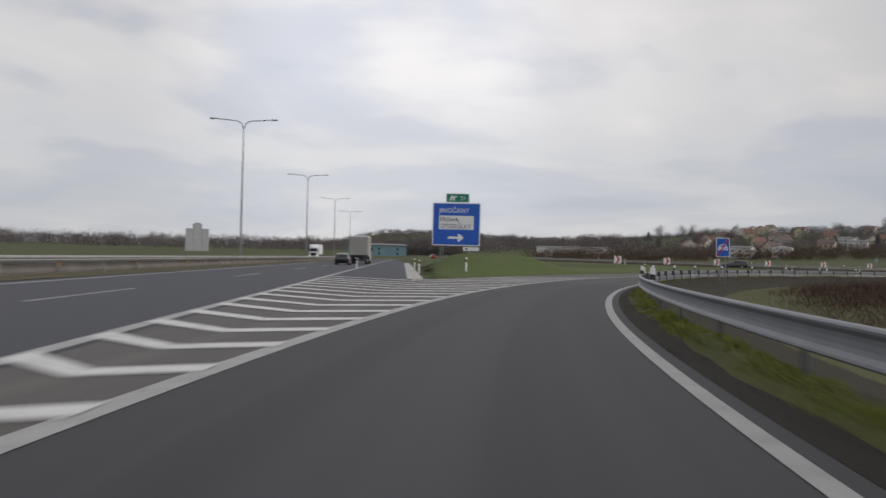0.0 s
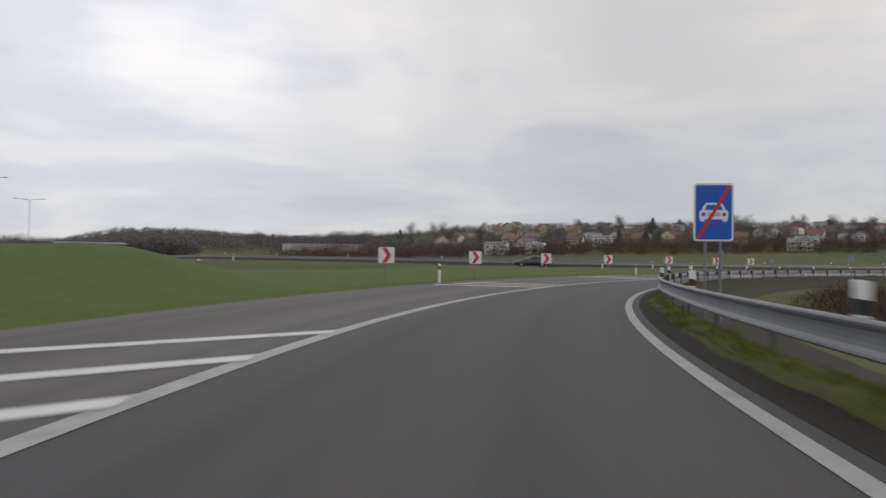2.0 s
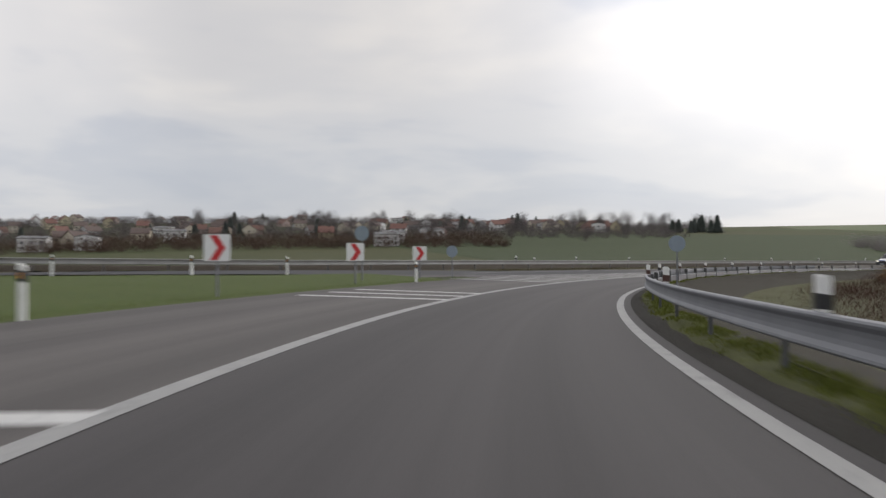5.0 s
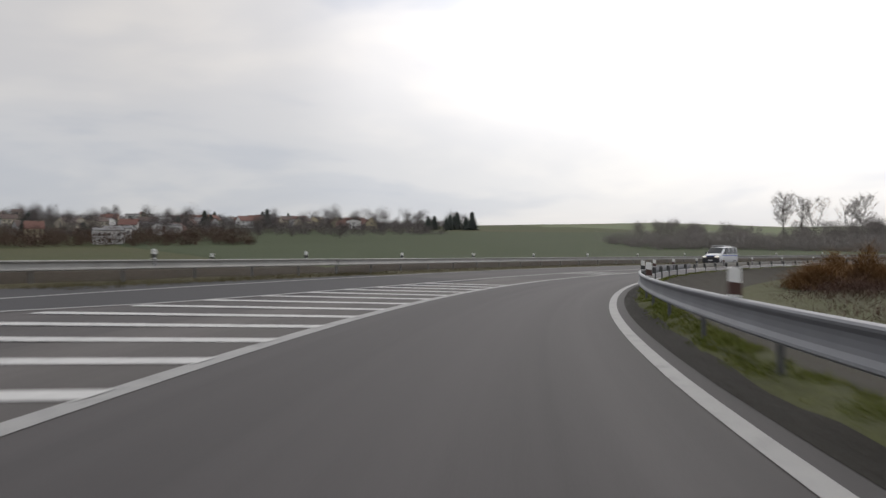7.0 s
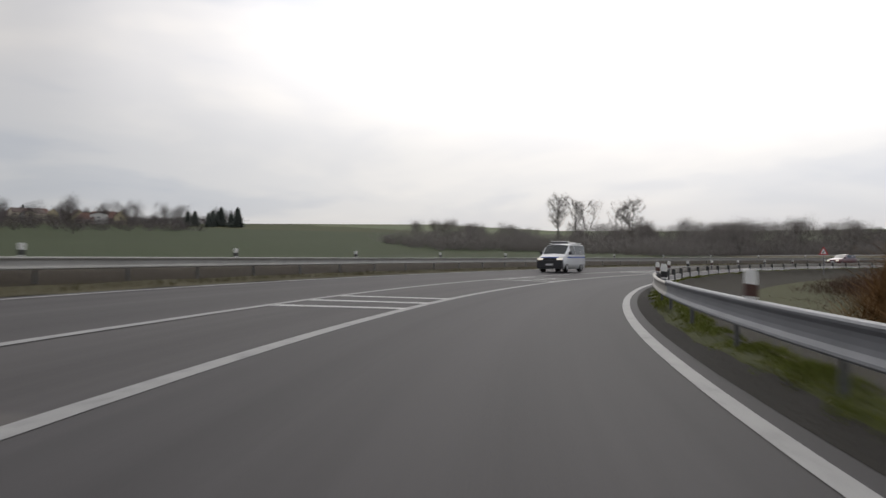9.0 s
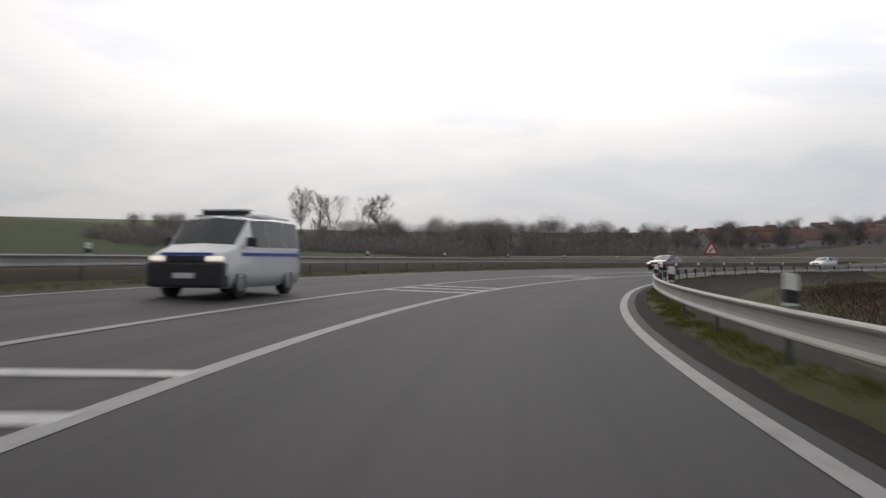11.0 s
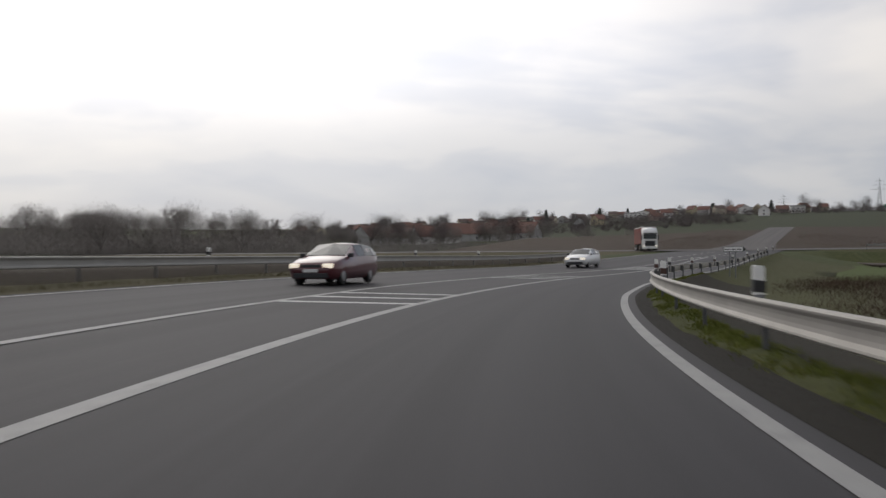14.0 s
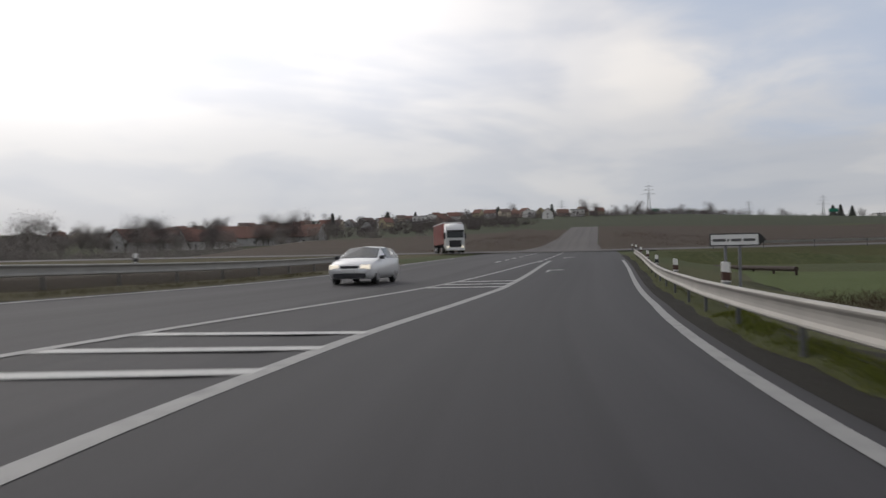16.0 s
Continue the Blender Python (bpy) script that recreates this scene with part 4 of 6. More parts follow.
def rail_marker(mat_band):
    """Short white marker with a dark band that stands on a guard rail."""
    e = empty("rail_marker", "short white marker with a dark band on the guard rail", "roadside marker", "rail markers")
    bm = bmesh.new()
    sheet(bm, [(-0.066, 0.78), (0.066, 0.78), (0.066, 1.09), (0.045, 1.12), (-0.045, 1.13), (-0.066, 1.11)], 0.1)
    bmesh.ops.bevel(bm, geom=[x for x in bm.edges if abs(x.verts[0].co.z - x.verts[1].co.z) > 0.2], offset=0.012, segments=2, affect="EDGES")
    part("body", bm, M_WHITE, e)
    bm = bmesh.new()
    sheet(bm, [(-0.07, 0.815), (0.07, 0.805), (0.07, 0.94), (-0.07, 0.96)], 0.112)
    part("band", bm, mat_band, e, "dark band").location.y = -0.006
    bm = bmesh.new()
    box(bm, (-0.03, 0.04, 0.5), (0.03, 0.07, 0.8), 0.004)
    box(bm, (-0.05, -0.02, 0.74), (0.05, 0.1, 0.785), 0.004)
    part("bracket", bm, M_STEEL, e)
    return e


mk = rail_marker(M_BLACK)
mk2 = rail_marker(M_BROWNRED)
marks = []
MARK_ST = np.interp(np.arange(1, 39), [1, 2, 3, 4, 5, 7, 8, 14, 15, 22, 23, 25, 26, 29, 30, 31, 38], [22.6, 33.5, 45.4, 57.7, 67.5, 90.4, 102.0, 166.5, 177.2, 248.6, 258.8, 278.5, 288.2, 319.3, 329.5, 339.5, 410.0])
for k, s in enumerate(MARK_ST):
    marks.append(((mk2 if k % 3 else mk), on_road(s, float(inner_off(s)) + 0.05)))
for s in np.arange(184, 372, 11.2):
    x, y = road_xy(s, float(outer_off(s)) - 0.25)
    marks.append((mk, facing(float(x), float(y), float(road_z(s, outer_off(s))) + 0.14, float(np.interp(s, ST, HD)))))
for u in np.arange(12, 200, 17.0):
    x, y, z = slip_xyz(u, 5.15)
    marks.append((mk, facing(float(x), float(y), float(z) + 0.12, 0.6)))
seen_first = set()
for proto, m in marks:
    if proto.name in seen_first:
        copy_thing(proto, m)
    else:
        seen_first.add(proto.name)
        proto.matrix_basis = m


def text_mesh(body, size, mat, parent, x, z, y=-0.012, name="lettering", label="", squeeze=1.0):
    cu = bpy.data.curves.new(name, "FONT")
    cu.body, cu.size, cu.extrude = body, size, 0.003
    tmp = bpy.data.objects.new(name, cu)
    scene.collection.objects.link(tmp)
    dg = bpy.context.evaluated_depsgraph_get()
    me = bpy.data.meshes.new_from_object(tmp.evaluated_get(dg))
    bpy.data.objects.remove(tmp)
    me.materials.clear()
    me.materials.append(mat)
    ob = new(name, me)
    ob.parent = parent
    ob.matrix_basis = Matrix.Translation((x, y, z)) @ Matrix.Rotation(math.pi / 2, 4, "X") @ Matrix.Diagonal((squeeze, 1, 1, 1))
    return tagged(ob, label)


def panel(name, w, h, z0, r, mat, parent, y=0.0, t=0.02, x0=0.0, label=""):
    pts = []
    for cx_, cz_, a0 in ((w / 2 - r, z0 + r, -90), (w / 2 - r, z0 + h - r, 0), (-w / 2 + r, z0 + h - r, 90), (-w / 2 + r, z0 + r, 180)):
        for k in range(4):
            a = radians(a0 + 30 * k)
            pts.append((x0 + cx_ + r * math.cos(a), cz_ + r * math.sin(a)))
    bm = bmesh.new()
    sheet(bm, pts, t)
    ob = part(name, bm, mat, parent, label)
    ob.location.y = y
    return ob


M_SIGNBACK = plain("sign_back_grey", (0.3, 0.31, 0.32), 0.5, 0.4, 0.08)
M_INK = plain("sign_black", (0.02, 0.02, 0.02), 0.45, 0, 0.1)


def exit_sign():
    e = empty("direction_sign", "large blue motorway exit direction sign with white lettering on the mound", "road sign")
    W, Hh, z0 = 4.2, 3.75, 0.0
    panel("back", W, Hh, z0, 0.08, M_SIGNWHITE, e, 0.0, 0.05)
    panel("face", W - 0.16, Hh - 0.16, z0 + 0.08, 0.06, M_BLUE, e, -0.006, 0.01, label="blue face")
    text_mesh("JINOČANY", 0.58, M_SIGNWHITE, e, -1.5, 2.88, -0.012, squeeze=0.93, label="white lettering")
    box1 = panel("inset", 3.05, 1.2, 1.42, 0.04, M_SIGNWHITE, e, -0.012, 0.008, 0.0, label="white inset panel")
    text_mesh("PRAHA-", 0.53, M_INK, box1, -1.45, 2.1, -0.008, label="black lettering", squeeze=0.95)
    text_mesh("-STODŮLKY", 0.53, M_INK, box1, -1.45, 1.52, -0.008, label="black lettering", squeeze=0.95)
    bm = bmesh.new()
    sheet(bm, [(-0.7, 0.6), (0.2, 0.6), (0.12, 0.38), (0.32, 0.38), (0.68, 0.7), (0.32, 1.02), (0.12, 1.02), (0.2, 0.8), (-0.7, 0.8)], 0.006)
    part("arrow", bm, M_SIGNWHITE, e, "white arrow").location.y = -0.013
    top = panel("exit_plate", 2.05, 0.8, Hh + 0.02, 0.06, M_SIGNWHITE, e, 0.0, 0.04, 0.08, label="green exit number plate")
    panel("plate_face", 1.93, 0.68, Hh + 0.08, 0.05, M_GREEN, top, -0.006, 0.01, 0.08)
    text_mesh("21", 0.5, M_SIGNWHITE, top, 0.3, Hh + 0.24, -0.012)
    bm = bmesh.new()
    sheet(bm, [(-0.65, Hh + 0.2), (-0.45, Hh + 0.2), (-0.4, Hh + 0.62), (-0.5, Hh + 0.62)], 0.006)
    sheet(bm, [(-0.33, Hh + 0.2), (-0.13, Hh + 0.2), (-0.2, Hh + 0.42), (0.02, Hh + 0.56), (-0.05, Hh + 0.64), (-0.28, Hh + 0.5), (-0.3, Hh + 0.62), (-0.38, Hh + 0.62)], 0.006)
    part("symbol", bm, M_SIGNWHITE, top, "white motorway exit symbol").location.y = -0.013
    low = panel("lower_plate", 1.4, 0.32, -0.42, 0.03, M_SIGNWHITE, e, 0.02, 0.03, 1.35, label="small white plate")
    bm = bmesh.new()
    box(bm, (0.82, -0.012, -0.33), (1.02, -0.002, -0.2), 0.004)
    part("mark", bm, M_INK, low)
    for x in (-1.25, 1.25):
        bm = bmesh.new()
        for dx in (-0.12, 0.12):
            rod(bm, (x + dx, 0.12, -2.4), (x + dx, 0.12, Hh), 0.045, seg=8)
        for k in range(13):
            rod(bm, (x - 0.12, 0.12, -2.3 + 0.45 * k), (x + 0.12, 0.12, -2.08 + 0.45 * k), 0.018, seg=6)
        part("lattice_post", bm, M_STEEL, e)
    e.matrix_basis = facing(1.1, 74.0, 2.3, radians(6))
    return e


exit_sign()


def expressway_end():
    e = empty("expressway_end_sign", "blue end-of-expressway sign with a white car and a red bar", "road sign")
    panel("back", 1.04, 1.54, 0, 0.09, M_SIGNWHITE, e, 0, 0.03)
    panel("face", 0.94, 1.44, 0.05, 0.06, M_BLUE, e, -0.006, 0.01, label="blue face")
    bm = bmesh.new()
    z = 0.52
    sheet(bm, [(-0.37, z + 0.06), (-0.33, z), (-0.24, z), (-0.23, z + 0.06), (0.23, z + 0.06), (0.24, z), (0.33, z), (0.37, z + 0.06), (0.38, z + 0.26), (0.32, z + 0.31),
               (0.23, z + 0.47), (0.17, z + 0.5), (-0.17, z + 0.5), (-0.23, z + 0.47), (-0.32, z + 0.31), (-0.38, z + 0.26)], 0.006)
    c = part("car_symbol", bm, M_SIGNWHITE, e, "white car symbol")
    c.location.y = -0.012
    bm = bmesh.new()
    sheet(bm, [(-0.24, z + 0.31), (0.24, z + 0.31), (0.18, z + 0.44), (-0.18, z + 0.44)], 0.004)
    for x in (-0.27, 0.27):
        bmesh.ops.create_cone(bm, cap_ends=True, segments=16, radius1=0.05, radius2=0.05, depth=0.004, matrix=Matrix.Translation((x, 0.002, z + 0.19)) @ Matrix.Rotation(math.pi / 2, 4, "X"))
    for k in (0.15, 0.2):
        sheet(bm, [(-0.17, z + k), (0.17, z + k), (0.15, z + k + 0.022), (-0.15, z + k + 0.022)], 0.004)
    part("car_windows", bm, M_BLUE, c).location.y = -0.005
    bm = bmesh.new()
    sheet(bm, [(-0.46, 0.06), (-0.36, 0.06), (0.46, 1.48), (0.36, 1.48)], 0.006)
    part("red_bar", bm, M_RED, e, "red diagonal bar").location.y = -0.02
    for x in (-0.2, 0.2):
        bm = bmesh.new()
        rod(bm, (x, 0.07, -3.2), (x, 0.07, 1.4), 0.038, seg=12)
        part("post", bm, M_STEEL, e)
    e.matrix_basis = facing(22.5, 68.15, 1.86, radians(20))


expressway_end()


def bend_warning():
    e = empty("bend_warning_sign", "red-bordered triangular warning sign with a black bend arrow", "road sign")
    a, hh = 0.45, 0.79

    def tri(k):
        return [(-a * k, hh / 3 - hh / 3 * k), (a * k, hh / 3 - hh / 3 * k), (0.03 * k, hh / 3 + hh * 2 / 3 * k), (-0.03 * k, hh / 3 + hh * 2 / 3 * k)]
    bm = bmesh.new()
    sheet(bm, tri(1.0), 0.02)
    part("border", bm, M_RED, e, "red border")
    bm = bmesh.new()
    sheet(bm, tri(0.66), 0.008)
    w = part("face", bm, M_SIGNWHITE, e, "white face")
    w.location.y = -0.006
    bm = bmesh.new()
    inner, outer = [], []
    for k in range(9):
        t = radians(180 - 10.5 * k)
        inner.append((0.15 + 0.2 * math.cos(t), 0.12 + 0.2 * math.sin(t)))
        outer.append((0.15 + 0.27 * math.cos(t), 0.12 + 0.27 * math.sin(t)))
    sheet(bm, outer + inner[::-1], 0.005)
    part("bend_arrow", bm, M_INK, w, "black bend arrow").location.y = -0.008
    bm = bmesh.new()
    rod(bm, (0, 0.06, -3.0), (0, 0.06, 0.6), 0.035, seg=12)
    part("post", bm, M_STEEL, e)
    e.matrix_basis = facing(207.8, 124.6, 1.63, float(np.interp(282, ST, HD)))


bend_warning()


def chevron_sign():
    e = empty("chevron_sign", "square white curve sign with a red chevron arrow", "road sign", "chevron signs")
    panel("plate", 0.75, 0.75, 1.02, 0.05, M_SIGNWHITE, e, 0, 0.02)
    bm = bmesh.new()
    z = 1.02
    sheet(bm, [(-0.2, z + 0.03), (0.02, z + 0.03), (0.25, z + 0.375), (0.02, z + 0.72), (-0.2, z + 0.72), (0.02, z + 0.375)], 0.006)
    part("chevron", bm, M_RED, e, "red chevron").location.y = -0.008
    bm = bmesh.new()
    rod(bm, (0, 0.05, -0.3), (0, 0.05, 1.6), 0.035, seg=10)
    part("post", bm, M_STEEL, e)
    return e


cs = chevron_sign()
spots = [on_road(s, o, 0.0, -0.12) for s, o in ((87.2, -9.5), (98.2, -8.9), (110.6, -8.8), (123.6, -8.9), (137.5, -9.1), (149, -9.4), (158, -9.9))]
cs.matrix_basis = spots[0]
for m in spots[1:]:
    copy_thing(cs, m)


def arrow_sign():
    e = empty("direction_arrow_sign", "white arrow-shaped direction sign on two posts beyond the rail", "road sign")
    w, h = 1.42, 0.33
    bm = bmesh.new()
    sheet(bm, [(0, 0), (w - 0.18, 0), (w, h / 2), (w - 0.18, h), (0, h)], 0.03)
    part("plate", bm, M_INK, e)
    bm = bmesh.new()
    sheet(bm, [(0.03, 0.03), (w - 0.2, 0.03), (w - 0.2, h - 0.03), (0.03, h - 0.03)], 0.01)
    f = part("face", bm, M_SIGNWHITE, e, "white face")
    f.location.y = -0.007
    for k, (x0, x1) in enumerate(((0.08, 0.4), (0.44, 0.49), (0.54, 0.8), (0.85, 1.14))):
        bm = bmesh.new()
        box(bm, (x0, -0.008, 0.12), (x1, -0.002, 0.19), 0.004)
        part("lettering_bar", bm, M_POST, f)
    for x in (0.4, 0.76):
        bm = bmesh.new()
        rod(bm, (x, 0.06, -2.9), (x, 0.06, 0.3), 0.04, seg=10)
        part("post", bm, M_STEEL, e)
    e.matrix_basis = facing(256.25, 85.6, 1.46, radians(139))


arrow_sign()


M_SIGNBLUEGREY = plain("faded_blue_grey", (0.24, 0.29, 0.34), 0.5, 0.2, 0.12)


def round_sign_back():
    e = empty("round_sign", "round faded blue-grey traffic sign on a post", "road sign", "turned round signs")
    bm = bmesh.new()
    bmesh.ops.create_cone(bm, cap_ends=True, segments=28, radius1=0.35, radius2=0.35, depth=0.02, matrix=Matrix.Translation((0, 0, 1.9)) @ Matrix.Rotation(math.pi / 2, 4, "X"))
    bmesh.ops.bevel(bm, geom=[x for x in bm.edges if len(x.link_faces) == 2 and abs(x.calc_face_angle(0)) > 1], offset=0.004, segments=1, affect="EDGES")
    part("disc", bm, M_SIGNBLUEGREY, e)
    bm = bmesh.new()
    rod(bm, (0, 0.05, -0.4), (0, 0.05, 2.2), 0.035, seg=10)
    part("post", bm, M_STEEL, e)
    return e


rs = round_sign_back()
rs.matrix_basis = on_road(153.7, 3.5, 0.1)
copy_thing(rs, on_road(152, -10.4, 0.35))
copy_thing(rs, on_road(163.5, -10.2, -0.35))


# ---------------------------------------------------------------- motorway furniture
def street_lamp():
    e = empty("street_lamp", "tall grey steel lamp post with two curved arms in the median", "street lamp", "street lamps")
    bm = bmesh.new()
    rod(bm, (0, 0, 0), (0, 0, 9), 0.13, 0.1, 12)
    rod(bm, (0, 0, 9), (0, 0, 15.2), 0.09, 0.06, 12)
    part("pole", bm, M_STEEL, e)
    for sgn in (-1, 1):
        bm = bmesh.new()
        pts = [(0, 15.1), (0.25, 15.75), (0.8, 16.05), (2.0, 16.15), (3.4, 16.25)]
        for (xa, za), (xb, zb) in zip(pts, pts[1:]):
            rod(bm, (sgn * xa, 0, za), (sgn * xb, 0, zb), 0.055, seg=8)
        arm = part("arm", bm, M_STEEL, e)
        bm = bmesh.new()
        box(bm, (min(sgn * 3.3, sgn * 4.1), -0.16, 16.18), (max(sgn * 3.3, sgn * 4.1), 0.16, 16.34), 0.05)
        part("lamp_head", bm, M_SIGNBACK, arm, "grey lamp head")
    return e


lp = street_lamp()
for k, u in enumerate((91, 161, 231, 301)):
    x, y = hw_xy(u, -15.4)
    m = Matrix.Translation((x, y, 1.2)) @ Matrix.Rotation(radians(2.7), 4, "Z")
    if k == 0:
        lp.matrix_basis = m
    else:
        copy_thing(lp, m)

med = hw_sheet("median", -16.6, -9.6, 0.03, M_DRYGRASS)
tagged(med, "strip of dull grass in the motorway median", "median", kind="structure")
hw2 = hw_sheet("motorway_opposite", -28, -16.6, 0.03, M_ASPH_HW)
tagged(hw2, "asphalt of the opposite motorway carriageway", "road", kind="structure")


def median_barrier():
    e = empty("median_barrier", "weathered concrete and steel barrier along the motorway median", "barrier")
    n, prof = 60, [(-0.3, 0.0), (-0.3, 0.12), (-0.16, 0.28), (-0.12, 0.5), (0.12, 0.5), (0.16, 0.28), (0.3, 0.12), (0.3, 0.0)]
    v = [(*hw_xy(u, -12.4 + a), b + 0.02) for u in np.linspace(-60, 900, n) for a, b in prof]
    under(mesh_object("wall", v, grid_faces(n, len(prof))[:, ::-1], M_CONC_DARK), e)
    v = [(*hw_xy(u, -12.05 + a), b) for u in np.linspace(-60, 900, n) for a, b in [(0.0, 0.56), (0.05, 0.6), (0.09, 0.66), (0.03, 0.72), (0.09, 0.78), (0.05, 0.86), (0.0, 0.88)]]
    under(mesh_object("rail", v, grid_faces(n, 7)[:, ::-1], M_STEEL_OLD), e)
    bm = bmesh.new()
    box(bm, (-0.05, -0.03, 0.0), (0.05, 0.03, 0.84), 0.005)
    f = part("post", bm, M_STEEL_OLD, e)
    bm = bmesh.new()
    box(bm, (-0.04, -0.04, 0.42), (0.04, 0.04, 0.54), 0.008)
    g = part("reflector", bm, M_AMBER, e, "orange reflector")
    for k in range(60):
        x, y = hw_xy(-20 + 6 * k, -12.0)
        ob = f if k == 0 else new("post", f.data)
        ob.parent, ob.matrix_basis = e, Matrix.Translation((x, y, 0))
        if k % 2 == 0:
            x, y = hw_xy(-20 + 6 * k, -11.95)
            ob = g if k == 0 else new("reflector", g.data)
            ob.parent, ob.matrix_basis = e, Matrix.Translation((x, y, 0))
    return e


median_barrier()

# pale concrete edging between the merging lane and the island
tip = []
for u in np.arange(31, 140, 3.0):
    w = float(np.interp(u, [31, 34], [0.2, 0.85]))
    tip += [(*hw_xy(u, 4.62), 0.0), (*hw_xy(u, 4.66), 0.07), (*hw_xy(u, 4.66 + w), 0.09), (*hw_xy(u, 4.7 + w), -0.1)]
gt = mesh_object("gore_edging", tip, grid_faces(len(tip) // 4, 4)[:, ::-1], M_CONC)
tagged(gt, "pale concrete edging along the grass island", "kerb", kind="structure")


# the ditch inside the bend with its culvert
def culvert():
    e = empty("culvert_railing", "rusty dark steel railing over a concrete culvert in the meadow", "railing")
    a, b_ = Vector((303.5, 15.4, 0)), Vector((280.5, 34.4, 0))
    za, zb, top = -0.9, -0.9, -0.15
    bm = bmesh.new()
    rod(bm, (a.x, a.y, top), (b_.x, b_.y, top), 0.22, seg=8)
    part("rail", bm, M_RUST, e)
    for k in range(7):
        p_ = a.lerp(b_, k / 6)
        bm = bmesh.new()
        box(bm, (p_.x - 0.09, p_.y - 0.09, min(za, zb) - 0.4), (p_.x + 0.09, p_.y + 0.09, top), 0.01)
        part("post", bm, M_RUST, e)
    bm = bmesh.new()
    m_ = a.lerp(b_, 0.5)
    box(bm, (m_.x - 2.4, m_.y - 0.4, min(za, zb) - 0.3), (m_.x + 2.4, m_.y + 0.4, top - 0.35), 0.05)
    part("head_wall", bm, M_CONC_DARK, e, "stained concrete head wall")


M_RUST = plain("rusty_steel", (0.05, 0.034, 0.028), 0.8, 0.2, 0.25, 2.0)
culvert()


# ---------------------------------------------------------------- junction ahead
JS = 452.0
jx, jy = road_xy(JS, 0.0)
jh = float(np.interp(JS, ST, HD))
JR = Vector((math.cos(jh), -math.sin(jh)))      # to the right of the drive
JF = Vector((math.sin(jh), math.cos(jh)))
cv = []
qs = np.linspace(-260, 260, 90)
for q in qs:
    bend = 0.0006 * q * q
    zc = float(rise(JS)) + 0.06 + np.interp(q, [-260, -60, 0, 60, 260], [0.3, 0.1, 0, 0.25, 2.2])
    for w in (-4.2, 4.2):
        p_ = Vector((jx, jy)) + JR * q + JF * (w + bend * (1 if q < 0 else -0.6))
        cv.append((p_.x, p_.y, zc + float(rise(JS + w) - rise(JS))))
cross = mesh_object("cross_road", cv, grid_faces(len(qs), 2), M_ASPH_SH, True)
tagged(cross, "pale grey asphalt road crossing at the junction", "road", kind="structure")
for q0, q1, mat in ((9, 240, M_MEADOW), (-240, -16, M_DRYGRASS)):
    bv = []
    for q in np.linspace(q0, q1, 50):
        bend = 0.0006 * q * q * (1 if q < 0 else -0.6)
        zc = float(rise(JS - 4.2)) + 0.04 + np.interp(q, [-260, -60, 0, 60, 260], [0.3, 0.1, 0, 0.25, 2.2])
        for w, k in ((-4.1, 0.0), (-5.6, 0.12), (-14.0, 1.0)):
            p_ = Vector((jx, jy)) + JR * float(q) + JF * (w + bend)
            bv.append((p_.x, p_.y, zc * (1 - k) + k * (float(ground_z(p_.x, p_.y)[0]) - 0.4)))
    em = mesh_object("embankment", bv, grid_faces(50, 3), mat, True)
    tagged(em, "grassy embankment of the crossing road", "embankment", kind="structure")
cp, cpost = [], []
for q in np.arange(16, 240, 3.0):
    bend = -0.6 * 0.0006 * q * q
    zc = float(rise(JS)) + np.interp(q, [-260, -60, 0, 60, 260], [0.3, 0.1, 0, 0.25, 2.2])
    p_ = Vector((jx, jy)) + JR * float(q) + JF * (-5.3 + bend)
    cp.append((p_.x, p_.y, zc, JF.x, JF.y))
guard_rail("guard_rail", "low steel guard rail along the crossing road", cp, cp[::2], M_STEEL_OLD, 0.75)
# turn arrows on the lane
for s_, o_ in ((384, -1.0), (412, -1.2)):
    pts = [(-0.1, -2.2), (0.1, -2.2), (0.1, -0.2), (0.45, -0.2), (0.45, -0.6), (0.95, 0.1), (0.45, 0.8), (0.45, 0.4), (-0.1, 0.4)]
    bm = bmesh.new()
    vs = []
    for a_, b_ in pts:
        x, y = road_xy(s_ + b_, o_ + a_)
        vs.append(bm.verts.new((float(x), float(y), float(rise(s_ + b_)) + 0.012)))
    bm.faces.new(vs[::-1])
    part("turn_arrow", bm, M_LINE, ramp, "white turn arrow")
for k in range(7):
    s_ = 398 + 6.5 * k
    pts = []
    for st, o in ((s_, -2.65), (s_, -2.45), (s_ + 3, -2.45), (s_ + 3, -2.65)):
        x, y = road_xy(st, o)
        pts.append((float(x), float(y), float(rise(st)) + 0.008))
    quad("lane_dash", pts, ramp)
    pts = []
    for st, o in ((s_ + 1, -6.0), (s_ + 1, -5.8), (s_ + 4, -5.8), (s_ + 4, -6.0)):
        x, y = road_xy(st, o)
        pts.append((float(x), float(y), float(road_z(st, o)) + 0.008))
    quad("lane_dash", pts, ramp)


# ---------------------------------------------------------------- vehicles
def paint(name, c):
    m = plain(name, c, 0.28, 0.0, 0.05, 1.5)
    m.node_tree.nodes["Principled BSDF"].inputs["Coat Weight"].default_value = 0.6
    return m


